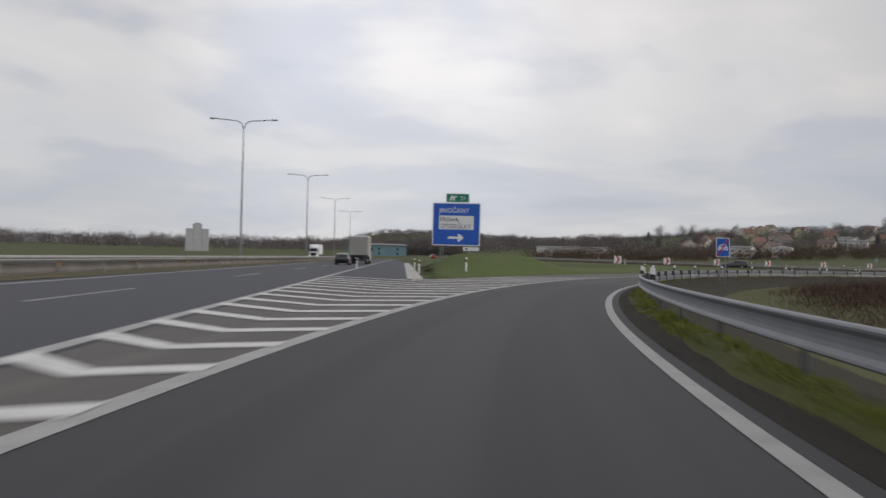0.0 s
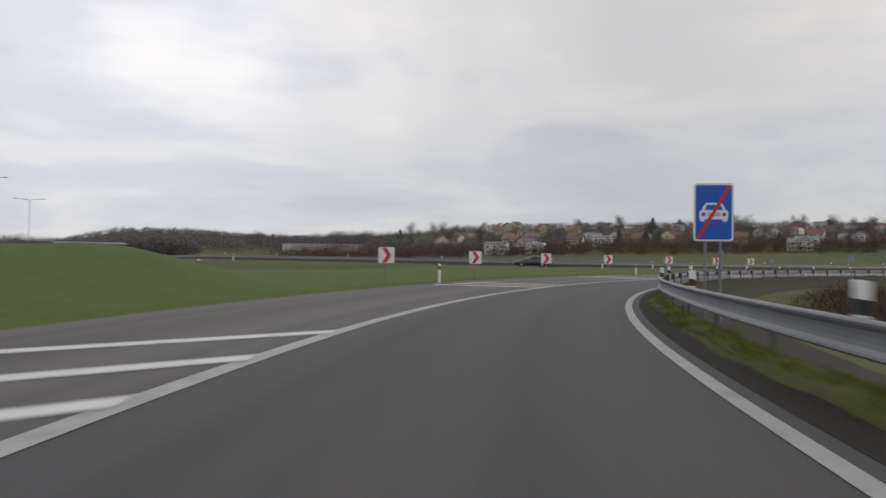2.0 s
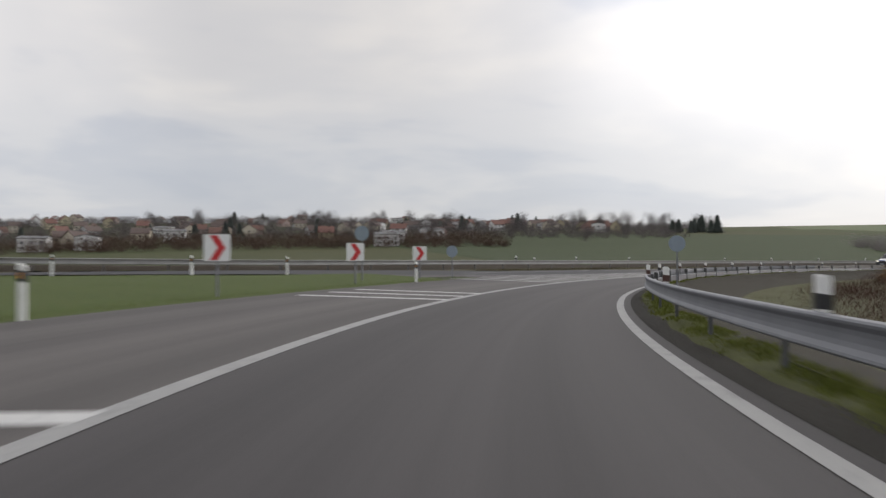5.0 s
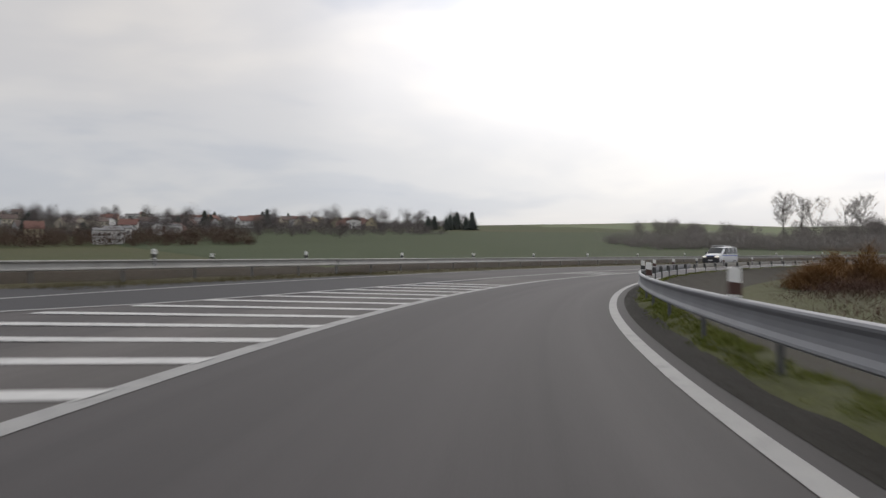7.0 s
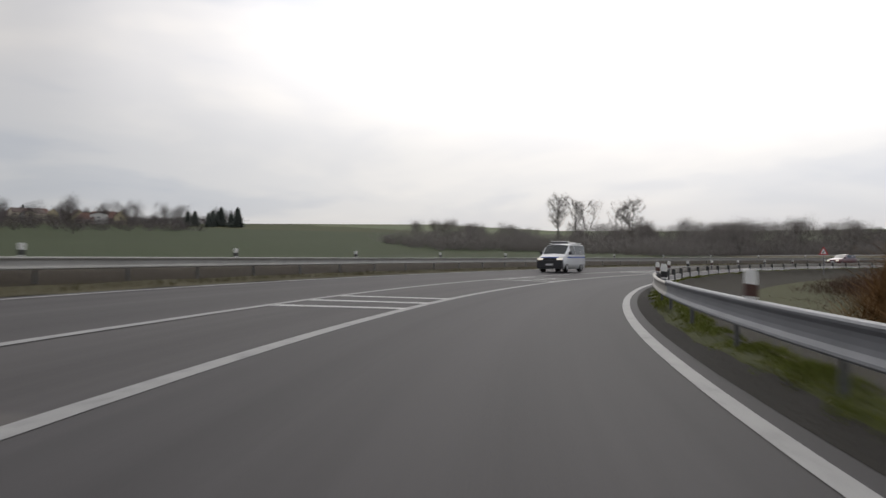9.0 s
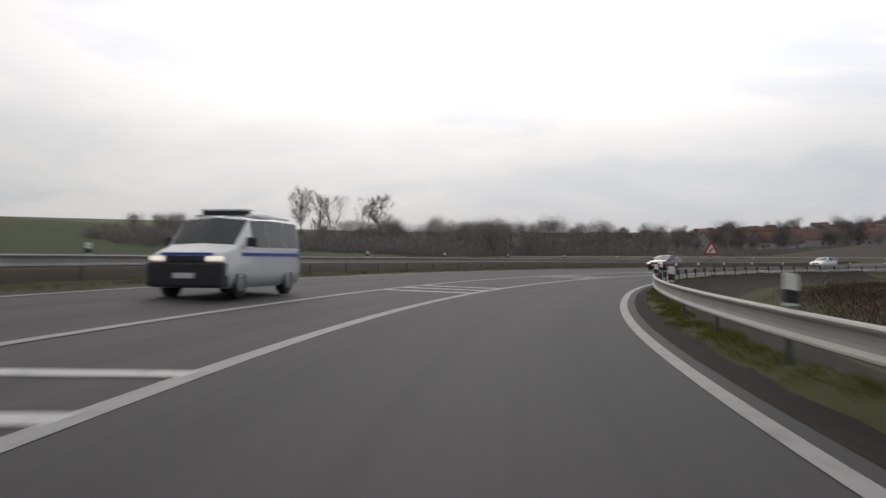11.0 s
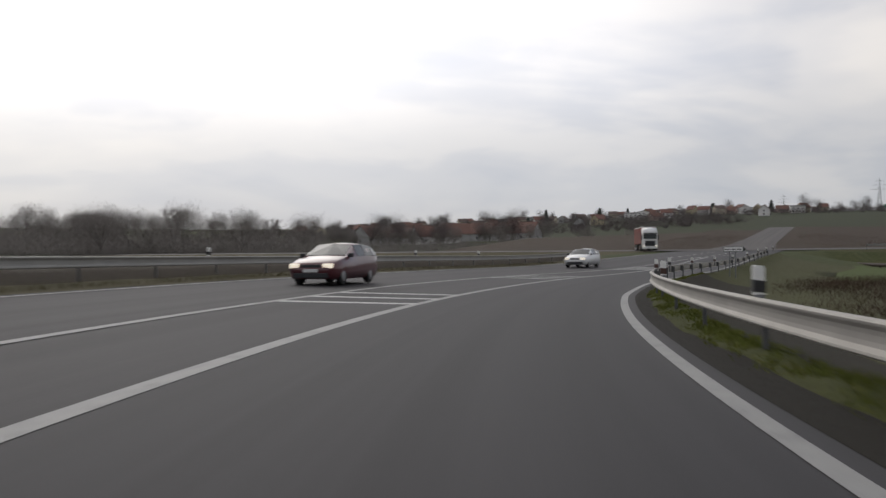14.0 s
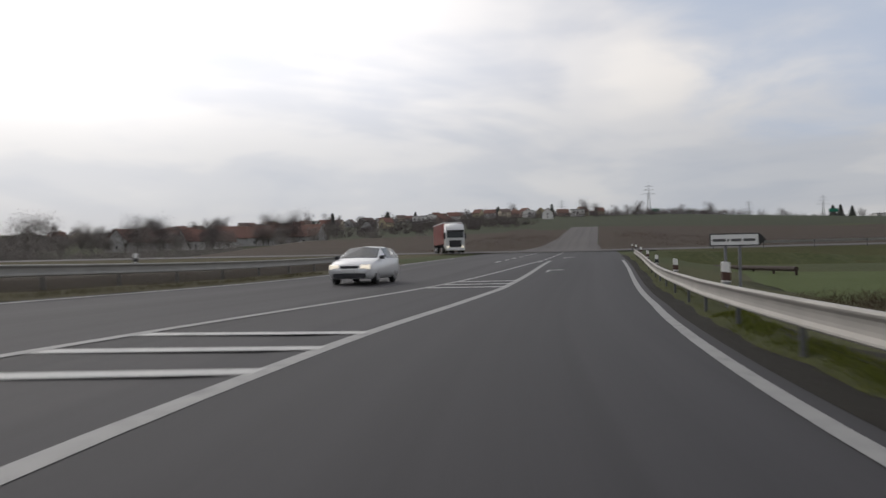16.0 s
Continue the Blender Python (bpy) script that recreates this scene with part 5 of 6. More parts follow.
M_GLASS = plain("dark_glass", (0.02, 0.026, 0.03), 0.08, 0, 0.1)
M_TYRE = plain("tyre_rubber", (0.018, 0.018, 0.018), 0.85, 0, 0.2)
M_RIM = plain("wheel_rim", (0.35, 0.35, 0.36), 0.35, 0.8, 0.1)
M_DARKPLASTIC = plain("dark_bumper", (0.022, 0.022, 0.026), 0.6, 0, 0.2)
M_PLATE = plain("number_plate", (0.6, 0.6, 0.6), 0.5, 0, 0.05)
M_CARWHITE = paint("white_car_paint", (0.7, 0.71, 0.72))
M_CARSILVER = paint("silver_car_paint", (0.55, 0.56, 0.57))
M_CARRED = paint("dark_red_car_paint", (0.09, 0.022, 0.028))
M_CARDARK = paint("dark_car_paint", (0.028, 0.03, 0.034))
M_TRUCKRED = paint("red_tarpaulin", (0.3, 0.035, 0.025))
M_TARP = plain("grey_tarpaulin", (0.3, 0.29, 0.27), 0.7, 0, 0.1, 0.8)
M_VANBLUE = plain("blue_stripe", (0.03, 0.09, 0.42), 0.4, 0, 0.05)


def lamp_material():
    m, nt, b = material("headlight_on", 0.2)
    b.inputs["Base Color"].default_value = (0.9, 0.88, 0.8, 1)
    b.inputs["Emission Color"].default_value = (1.0, 0.86, 0.66, 1)
    b.inputs["Emission Strength"].default_value = 1.1
    return m


M_HEAD = lamp_material()


def loft(name, sections, mat, parent, windows, window_mat=None, label=""):
    """A body through half sections: (y, [(w, z), ...] from sill to roof middle). windows: (section, band) pairs laid over with glass."""
    rings = []
    for y, half in sections:
        right = [Vector((w, y, z)) for w, z in half]
        rings.append(right + [Vector((-w, y, z)) for w, z in half[::-1][1:]] if half[-1][0] == 0 else right + [Vector((-w, y, z)) for w, z in half[::-1]])
    bm = bmesh.new()
    vs = [[bm.verts.new(p) for p in r] for r in rings]
    n = len(rings[0])
    for i in range(len(rings) - 1):
        for j in range(n - 1):
            bm.faces.new((vs[i][j], vs[i + 1][j], vs[i + 1][j + 1], vs[i][j + 1]))
        bm.faces.new((vs[i][n - 1], vs[i + 1][n - 1], vs[i + 1][0], vs[i][0]))
    bm.faces.new(vs[0])
    bm.faces.new(vs[-1][::-1])
    bmesh.ops.recalc_face_normals(bm, faces=bm.faces)
    bmesh.ops.bevel(bm, geom=[e for e in bm.edges if e.is_manifold and e.calc_face_angle(0) > 0.35], offset=0.03, segments=2, affect="EDGES", clamp_overlap=True)
    body = part(name, bm, mat, parent, label, True)
    for i, bands in windows:
        for side in (0, 1):
            bw = bmesh.new()
            for j in bands:
                jj = (j, j + 1) if side == 0 else (n - 1 - j, n - 2 - j)
                q = [rings[i][jj[0]], rings[i + 1][jj[0]], rings[i + 1][jj[1]], rings[i][jj[1]]]
                c = sum(q, Vector()) / 4
                nn = (q[1] - q[0]).cross(q[3] - q[0]).normalized()
                if nn.dot(c - Vector((0, c.y * 0.6, 0.7))) < 0:
                    nn = -nn
                pts = [c + (p - c) * 0.93 + nn * 0.012 for p in q]
                for k, p in enumerate(q):
                    if abs(p.x) < 1e-6:
                        pts[k].x = 0.0
                f = bw.faces.new([bw.verts.new(p) for p in pts])
                r = bmesh.ops.extrude_face_region(bw, geom=[f])
                for v in r["geom"]:
                    if isinstance(v, bmesh.types.BMVert):
                        v.co -= nn * 0.02
            bmesh.ops.recalc_face_normals(bw, faces=bw.faces)
            part("window", bw, window_mat or M_GLASS, body)
    return body


def wheel(parent, x, y, r=0.31, w=0.2):
    bm = bmesh.new()
    mt = Matrix.Translation((x, y, r)) @ Matrix.Rotation(math.pi / 2, 4, "Y")
    bmesh.ops.create_cone(bm, cap_ends=True, segments=24, radius1=r, radius2=r, depth=w, matrix=mt)
    bmesh.ops.bevel(bm, geom=[e for e in bm.edges if e.calc_face_angle(0) > 1], offset=0.03, segments=2, affect="EDGES")
    wh = part("wheel", bm, M_TYRE, parent)
    bm = bmesh.new()
    sx = 1 if x > 0 else -1
    bmesh.ops.create_cone(bm, cap_ends=True, segments=16, radius1=r * 0.62, radius2=r * 0.5, depth=0.03, matrix=Matrix.Translation((x + sx * (w / 2 + 0.008), y, r)) @ Matrix.Rotation(sx * math.pi / 2, 4, "Y"))
    part("rim", bm, M_RIM, wh, "metal rim")
    bm = bmesh.new()
    bmesh.ops.create_cone(bm, cap_ends=True, segments=24, radius1=r * 1.22, radius2=r * 1.22, depth=w * 0.9, matrix=Matrix.Translation((x - sx * 0.03, y, r + 0.02)) @ Matrix.Rotation(math.pi / 2, 4, "Y"))
    bmesh.ops.delete(bm, geom=[v for v in bm.verts if v.co.z < 0.16], context="VERTS")
    part("wheel_arch", bm, M_BLACK, parent)


def small_box(name, lo, hi, mat, parent, label="", bevel=0.02):
    bm = bmesh.new()
    box(bm, lo, hi, bevel)
    return part(name, bm, mat, parent, label)


def estate_car(label, mat, lights=True, group=""):
    e = empty("car", label, "car", group)
    A = lambda y, a, b, c, d, t: (y, [a, b, c, d, (0, t)])
    sec = [A(2.28, (0.5, 0.33), (0.72, 0.48), (0.7, 0.6), (0.6, 0.66), 0.68), A(2.1, (0.76, 0.22), (0.86, 0.5), (0.83, 0.7), (0.7, 0.77), 0.8), A(1.5, (0.82, 0.2), (0.885, 0.5), (0.87, 0.84), (0.74, 0.9), 0.93),
           A(0.98, (0.82, 0.2), (0.885, 0.5), (0.88, 0.93), (0.76, 0.98), 1.0), A(0.1, (0.82, 0.2), (0.885, 0.5), (0.88, 0.96), (0.64, 1.38), 1.44), A(-0.75, (0.82, 0.2), (0.885, 0.5), (0.88, 0.97), (0.64, 1.42), 1.47),
           A(-1.65, (0.82, 0.2), (0.885, 0.5), (0.88, 0.98), (0.63, 1.37), 1.43), A(-2.08, (0.8, 0.24), (0.87, 0.5), (0.84, 0.98), (0.66, 1.24), 1.28), A(-2.28, (0.6, 0.36), (0.8, 0.55), (0.78, 0.9), (0.6, 0.97), 0.98)]
    loft("body", sec, mat, e, [(3, (3,)), (4, (2,)), (5, (2,)), (6, (2,)), (7, (3,))])
    for x in (-0.76, 0.76):
        for y in (1.42, -1.28):
            wheel(e, x, y)
    for x in (-0.6, 0.6):
        small_box("headlight", (x - 0.17, 2.08, 0.58), (x + 0.17, 2.28, 0.73), M_HEAD if lights else M_RIM, e, "headlight")
        small_box("mirror", (x * 1.5 - 0.1, 0.78, 0.94), (x * 1.5 + 0.1, 0.92, 1.08), M_DARKPLASTIC, e, "dark wing mirror", 0.03)
        small_box("tail_light", (x * 1.16 - 0.1, -2.26, 0.68), (x * 1.16 + 0.1, -2.16, 0.95), M_RED, e, "red tail light")
    small_box("grille", (-0.36, 2.16, 0.6), (0.36, 2.29, 0.7), M_DARKPLASTIC, e)
    small_box("lower_intake", (-0.62, 2.1, 0.26), (0.62, 2.31, 0.42), M_DARKPLASTIC, e)
    small_box("number_plate", (-0.26, 2.27, 0.44), (0.26, 2.32, 0.55), M_PLATE, e, bevel=0.004)
    return e


def police_van():
    e = empty("van", "white van with blue stripes, dark bumper and a roof bar", "van")
    A = lambda y, a, b, c, d, t: (y, [a, b, c, d, (0, t)])
    sec = [A(2.45, (0.7, 0.34), (0.84, 0.55), (0.82, 0.86), (0.72, 0.95), 0.97), A(2.28, (0.86, 0.26), (0.93, 0.6), (0.9, 0.98), (0.78, 1.07), 1.09), A(1.62, (0.9, 0.24), (0.95, 0.6), (0.94, 1.13), (0.82, 1.22), 1.25),
           A(0.85, (0.9, 0.24), (0.95, 0.6), (0.945, 1.16), (0.83, 1.84), 1.91), A(-0.1, (0.9, 0.24), (0.95, 0.6), (0.95, 1.17), (0.86, 1.88), 1.96), A(-1.2, (0.9, 0.24), (0.95, 0.6), (0.95, 1.17), (0.86, 1.88), 1.96),
           A(-2.25, (0.9, 0.26), (0.95, 0.6), (0.94, 1.17), (0.85, 1.86), 1.93), A(-2.45, (0.84, 0.36), (0.9, 0.6), (0.88, 1.15), (0.8, 1.78), 1.82)]
    loft("body", sec, M_CARWHITE, e, [(2, (3,)), (3, (2,)), (4, (2,)), (5, (2,))])
    for x in (-0.8, 0.8):
        for y in (1.55, -1.45):
            wheel(e, x * 1.03, y, 0.35, 0.24)
    for x in (-0.68, 0.68):
        small_box("headlight", (x - 0.2, 2.3, 0.87), (x + 0.2, 2.47, 0.965), M_HEAD, e, "headlight")
        small_box("mirror", (x * 1.55 - 0.11, 1.1, 1.2), (x * 1.55 + 0.11, 1.28, 1.42), M_DARKPLASTIC, e, "black wing mirror", 0.04)
        small_box("side_stripe", (x * 1.4 - 0.012, -2.2, 0.98), (x * 1.4 + 0.012, 1.5, 1.06), M_VANBLUE, e, "blue side stripe", 0.004)
        small_box("roof_edge", (x * 1.0 - 0.04, -2.1, 1.93), (x * 1.0 + 0.04, 0.6, 1.99), M_CARWHITE, e)
    small_box("bonnet_stripe", (-0.62, 2.3, 0.985), (0.62, 2.43, 1.05), M_VANBLUE, e, "blue bonnet stripe", 0.004)
    small_box("bumper", (-0.92, 2.1, 0.28), (0.92, 2.53, 0.84), M_DARKPLASTIC, e, "dark plastic bumper", 0.06)
    small_box("grille", (-0.5, 2.3, 0.84), (0.5, 2.49, 0.98), M_DARKPLASTIC, e)
    small_box("number_plate", (-0.26, 2.51, 0.48), (0.26, 2.54, 0.6), M_PLATE, e, bevel=0.004)
    rb = small_box("roof_bar", (-0.6, 0.2, 1.97), (0.6, 0.5, 2.08), M_DARKPLASTIC, e, "dark roof bar", 0.04)
    small_box("bar_lens", (-0.63, 0.17, 2.08), (0.63, 0.53, 2.125), M_SIGNWHITE, rb)
    small_box("roof_hatch", (-0.5, -1.6, 1.95), (0.5, -0.6, 2.06), M_CARSILVER, e, "", 0.04)
    return e


def truck(label, cab, box_mat, group=""):
    e = empty("truck", label, "truck", group)
    A = lambda y, w, z0, z1: (y, [(w - 0.06, z0), (w, z0 + 0.2), (w, 2.0), (w - 0.06, z1), (0, z1 + 0.08)])
    sec = [A(7.1, 1.18, 0.35, 2.9), A(6.9, 1.24, 0.3, 3.3), A(6.2, 1.25, 0.45, 3.75), A(5.0, 1.25, 0.6, 3.8)]
    c = loft("cab", sec, cab, e, [])
    small_box("windscreen", (-1.08, 6.98, 1.95), (1.08, 7.16, 2.75), M_GLASS, c, "dark windscreen", 0.05)
    small_box("grille", (-0.8, 7.05, 0.75), (0.8, 7.16, 1.6), M_DARKPLASTIC, c, "", 0.05)
    small_box("bumper", (-1.2, 6.9, 0.3), (1.2, 7.2, 0.62), cab, c, "", 0.06)
    small_box("sun_visor", (-1.1, 7.0, 2.78), (1.1, 7.3, 2.92), M_DARKPLASTIC, c)
    for x in (-0.95, 0.95):
        small_box("headlight", (x - 0.16, 7.06, 0.68), (x + 0.16, 7.19, 0.86), M_HEAD, c, "headlight")
        small_box("mirror", (x * 1.42 - 0.1, 6.7, 1.8), (x * 1.42 + 0.1, 6.85, 2.5), M_DARKPLASTIC, c)
        small_box("side_window", (x * 1.32 - 0.02, 5.9, 1.95), (x * 1.32 + 0.02, 6.7, 2.65), M_GLASS, c)
    t = small_box("trailer", (-1.27, -6.6, 1.15), (1.27, 4.6, 3.95), box_mat, e, "box trailer", 0.04)
    small_box("top_rail", (-1.29, -6.62, 3.88), (1.29, 4.62, 4.02), M_SIGNWHITE, t, "pale top rail")
    small_box("chassis", (-0.5, -6.4, 0.75), (0.5, 5.2, 1.14), M_DARKPLASTIC, e)
    small_box("rear_frame", (-1.28, -6.66, 1.1), (1.28, -6.58, 1.3), M_DARKPLASTIC, e)
    for y in (6.2, 2.8, -3.2, -4.5, -5.8):
        for x in (-1.05, 1.05):
            wheel(e, x, y, 0.5, 0.32)
    return e


def place(thing, x, y, z, heading):
    thing.matrix_basis = Matrix.Translation((x, y, z)) @ Matrix.Rotation(-heading, 4, "Z")


def on_lane(thing, x, y, o=None, turn=math.pi, dz=0.0):
    s, oo = road_so(x, y)
    s, oo = float(s[0]), float(oo[0])
    if o is not None:
        oo = o
        x, y = road_xy(s, oo)
    place(thing, float(x), float(y), float(road_z(s, oo)) + dz, float(np.interp(s, ST, HD)) + turn)


pv_ = police_van()
on_lane(pv_, *road_xy(261.3, -8.5))
pv_.scale = (1.08, 1.08, 1.11)
rc_ = estate_car("dark red estate car with its headlights on", M_CARRED)
on_lane(rc_, *road_xy(329.9, -9.2))
rc_.scale = (1.08, 1.08, 1.1)
sc_ = estate_car("silver white hatchback car with its headlights on", M_CARWHITE)
on_lane(sc_, 274.3, 84.0)
sc_.scale = (1.1, 1.1, 1.1)

tr = truck("white lorry with a red tarpaulin trailer at the junction", M_CARWHITE, M_TRUCKRED)
place(tr, 332.2, 30.1, float(ground_z(326.2, 34.0)[0]) + 0.3, radians(303))
dk = estate_car("dark estate car on the slip road", M_CARDARK, False)
_u = 66.0
_x, _y, _z = slip_xyz(_u, 1.4)
_x2, _y2, _ = slip_xyz(_u + 2, 1.4)
place(dk, float(_x), float(_y), float(_z) + 0.012, math.atan2(float(_x2 - _x), float(_y2 - _y)))
x, y = hw_xy(114.5, -1.9)
place(truck("grey tarpaulin lorry seen from behind on the motorway", M_CARWHITE, M_TARP), x, y, 0.012, radians(-2.7))
x, y = hw_xy(92, -3.0)
place(estate_car("dark car seen from behind on the motorway", M_CARDARK, False), x, y, 0.012, radians(-2.7))
x, y = hw_xy(236, -21)
place(truck("white lorry on the opposite carriageway", M_CARWHITE, M_SIGNWHITE), x, y, 0.05, radians(177.3))
_x, _y, _z = slip_xyz(184, 1.4)
_x2, _y2, _ = slip_xyz(186, 1.4)
rd = estate_car("small red car far along the slip road", M_TRUCKRED, False)
place(rd, float(_x), float(_y), float(_z) + 0.012, math.atan2(float(_x2 - _x), float(_y2 - _y)))


# ---------------------------------------------------------------- trees
def limb(verts, faces, a, b, r0, r1, sides=3):
    ax = (b - a).normalized()
    t = ax.orthogonal().normalized()
    bt = ax.cross(t)
    k = len(verts)
    for p, r in ((a, r0), (b, r1)):
        for i in range(sides):
            an = 2 * math.pi * i / sides
            verts.append(p + (t * math.cos(an) + bt * math.sin(an)) * r)
    for i in range(sides):
        faces.append((k + i, k + (i + 1) % sides, k + sides + (i + 1) % sides, k + sides + i))


def oval_tree(label, seed, height, width, leaders, limbs, twig_mat, spray=26):
    """A tall leafless tree: one or more leaders, limbs that rise from them within an oval outline, and fine twigs along the limbs."""
    r = random.Random(seed)
    tv, tf, cv_, cf = [], [], [], []

    def twigs(p, q, n, ln):
        for _ in range(n):
            c = p.lerp(q, r.uniform(0.15, 1.0))
            d = ((q - p).normalized() * 0.8 + Vector((r.gauss(0, 0.7), r.gauss(0, 0.7), r.gauss(0.25, 0.6)))).normalized() * ln * r.uniform(0.5, 1.3)
            w = d.orthogonal().normalized() * 0.028
            k = len(cv_)
            cv_.extend((c - w, c + w, c + d))
            cf.append((k, k + 1, k + 2))
    fork = height * r.uniform(0.2, 0.3) if leaders > 1 else height * 0.5
    foot = Vector((0, 0, -0.6))
    knee = Vector((r.gauss(0, 0.3), r.gauss(0, 0.3), fork))
    limb(tv, tf, foot, knee, height * 0.017, height * 0.012, 7)
    tips = []
    for i in range(leaders):
        an = 6.28 * i / leaders + r.uniform(-0.5, 0.5)
        out = width * (0.28 if leaders > 1 else 0.05)
        mid = knee + Vector((math.cos(an) * out * 0.6, math.sin(an) * out * 0.6, (height - fork) * 0.5))
        top = Vector((knee.x + math.cos(an) * out, knee.y + math.sin(an) * out, height * r.uniform(0.93, 1.0)))
        limb(tv, tf, knee, mid, height * 0.011, height * 0.007, 5)
        limb(tv, tf, mid, top, height * 0.007, height * 0.0015, 4)
        tips.append((mid, top))
    for i in range(limbs):
        t = r.uniform(0.36, 0.98)
        mid, top = r.choice(tips)
        zz_ = t * height
        a = foot.lerp(knee, zz_ / fork) if zz_ < fork else (knee.lerp(mid, (zz_ - fork) / (mid.z - fork)) if zz_ < mid.z else mid.lerp(top, min(1, (zz_ - mid.z) / (top.z - mid.z))))
        reach = width * 0.5 * math.sin(math.pi * min(1, (t - 0.2) / 0.85)) ** 0.7 * r.uniform(0.6, 1.1)
        an = r.uniform(0, 6.28)
        side = Vector((math.cos(an), math.sin(an), 0))
        b = a + side * reach * 0.6 + Vector((0, 0, reach * r.uniform(0.3, 0.7)))
        c = b + side * reach * 0.4 + Vector((r.gauss(0, 0.4), r.gauss(0, 0.4), reach * r.uniform(0.3, 0.8)))
        limb(cv_, cf, a, b, height * 0.0042, height * 0.0026, 4)
        limb(cv_, cf, b, c, height * 0.0026, height * 0.001, 3)
        twigs(a, b, spray // 2, height * 0.06)
        twigs(b, c, spray, height * 0.055)
        for _ in range(3):
            p = b.lerp(c, r.random())
            q = p + (side * 0.5 + Vector((r.gauss(0, 0.6), r.gauss(0, 0.6), r.uniform(0.2, 1.0)))).normalized() * height * r.uniform(0.05, 0.1)
            limb(cv_, cf, p, q, height * 0.0016, height * 0.0007, 3)
            twigs(p, q, spray // 2, height * 0.04)
    e = empty("tree", label, "tree")
    under(mesh_object("trunk", tv, tf, M_BARK, True), e)
    under(mesh_object("crown", cv_, cf, twig_mat), e)
    return e


def round_tree(label, seed, height, mat, n=8000, lobes=9, wide=0.42):
    """A dense leafless tree or tall bush: short stem with limbs and a rounded cloud of fine twigs."""
    r = rng(seed)
    e = empty("tree", label, "tree")
    bm = bmesh.new()
    rod(bm, (0, 0, -0.5), (0, 0, height * 0.3), height * 0.02, height * 0.014, 6)
    c = np.stack([r.normal(0, wide * 0.42, lobes), r.normal(0, wide * 0.42, lobes), r.uniform(0.35, 0.78, lobes)], 1) * height
    rad = height * r.uniform(0.17, 0.3, lobes)
    c[:, 2] = np.minimum(c[:, 2], height - rad * 0.9)
    for p in c:
        rod(bm, (0, 0, height * 0.2), p, height * 0.009, height * 0.003, 4)
    part("trunk", bm, M_BARK, e)
    k = r.randint(0, lobes, n)
    u = r.normal(0, 1, (n, 3))
    u /= np.linalg.norm(u, axis=1)[:, None]
    p = c[k] + u * rad[k, None] * (r.uniform(0.05, 1.0, (n, 1)) ** 0.55) * r.normal(1.0, 0.12, (n, 1))
    low = r.uniform(0, 1, n) < 0.16
    p[low, 2] *= r.uniform(0.15, 0.9, low.sum())
    p[:, 2] = np.maximum(p[:, 2], 0.1)
    d = u * 0.6 + r.normal(0, 0.5, (n, 3)) + np.array([0, 0, 0.5])
    d *= (height * 0.055 * r.uniform(0.5, 1.4, n) / np.linalg.norm(d, axis=1))[:, None]
    w = np.cross(d, r.normal(0, 1, (n, 3)))
    w *= (height * 0.0019 / np.linalg.norm(w, axis=1))[:, None]
    under(tri_object("crown", np.stack([p - w, p + w, p + d], 1).reshape(-1, 3), mat), e)
    return e


def conifer(label, seed, height, radius, group=""):
    r = rng(seed)
    e = empty("tree", label, "tree", group)
    bm = bmesh.new()
    rod(bm, (0, 0, -0.4), (0, 0, height * 0.95), height * 0.018, 0.02, 8)
    part("trunk", bm, M_BARK, e)
    n = 2600
    t = r.uniform(0.1, 1.0, n) ** 1.2
    a = r.uniform(0, 2 * math.pi, n)
    rad = radius * (1 - t) * (0.75 + 0.35 * np.sin(t * 50 + a * 2)) * r.uniform(0.45, 1.08, n) + 0.05
    c = np.stack([rad * np.cos(a), rad * np.sin(a), t * height], 1)
    L = radius * 0.26
    d = np.stack([np.cos(a), np.sin(a), np.full(n, -0.45)], 1) * L * r.uniform(0.6, 1.4, (n, 1))
    sd = np.stack([-np.sin(a), np.cos(a), r.normal(0, 0.3, n)], 1) * L * 0.38
    v = np.stack([c + d, c - d * 0.3 + sd, c - d * 0.3 - sd], 1).reshape(-1, 3)
    under(tri_object("crown", v, M_NEEDLE), e)
    return e


def at_far(az, rad):
    a = radians(az)
    x, y = CX + rad * math.sin(a), CY + rad * math.cos(a)
    return x, y, float(ground_z(x, y)[0])


def plant(protos, spots, seed, lo=0.8, hi=1.2):
    r = random.Random(seed)
    used = set()
    for az, rad in spots:
        x, y, z = at_far(az, rad)
        p = next((q for q in protos if not q.get("stood")), None) or r.choice(protos)
        k = r.uniform(lo, hi)
        m = Matrix.Translation((x, y, z - 0.2)) @ Matrix.Rotation(r.uniform(0, 6.28), 4, "Z") @ Matrix.Diagonal((k, k, k * r.uniform(0.9, 1.1), 1))
        if p.name not in used and not p.get("stood"):
            p.matrix_basis = m
            p["stood"] = 1
        else:
            c = copy_thing(p, Matrix())
            c.matrix_basis = m
        used.add(p.name)


tall = [oval_tree("tall leafless tree with an open oval crown", 40, 30, 17, 1, 95, M_TWIG_HAZED, 34), oval_tree("slim tall leafless tree with thin limbs", 41, 30, 12, 2, 44, M_TWIG_HAZED, 24),
        oval_tree("tall leafless tree forked into bare upright limbs", 42, 30, 19, 3, 52, M_TWIG_HAZED, 26), oval_tree("tall leafless tree forked low with an open crown", 43, 30, 15, 2, 50, M_TWIG_HAZED, 26),
        oval_tree("tall leafless tree with a rounded twiggy crown", 44, 30, 17, 2, 80, M_TWIG_HAZED, 30)]
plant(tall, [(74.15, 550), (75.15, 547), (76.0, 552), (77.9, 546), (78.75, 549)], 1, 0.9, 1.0)
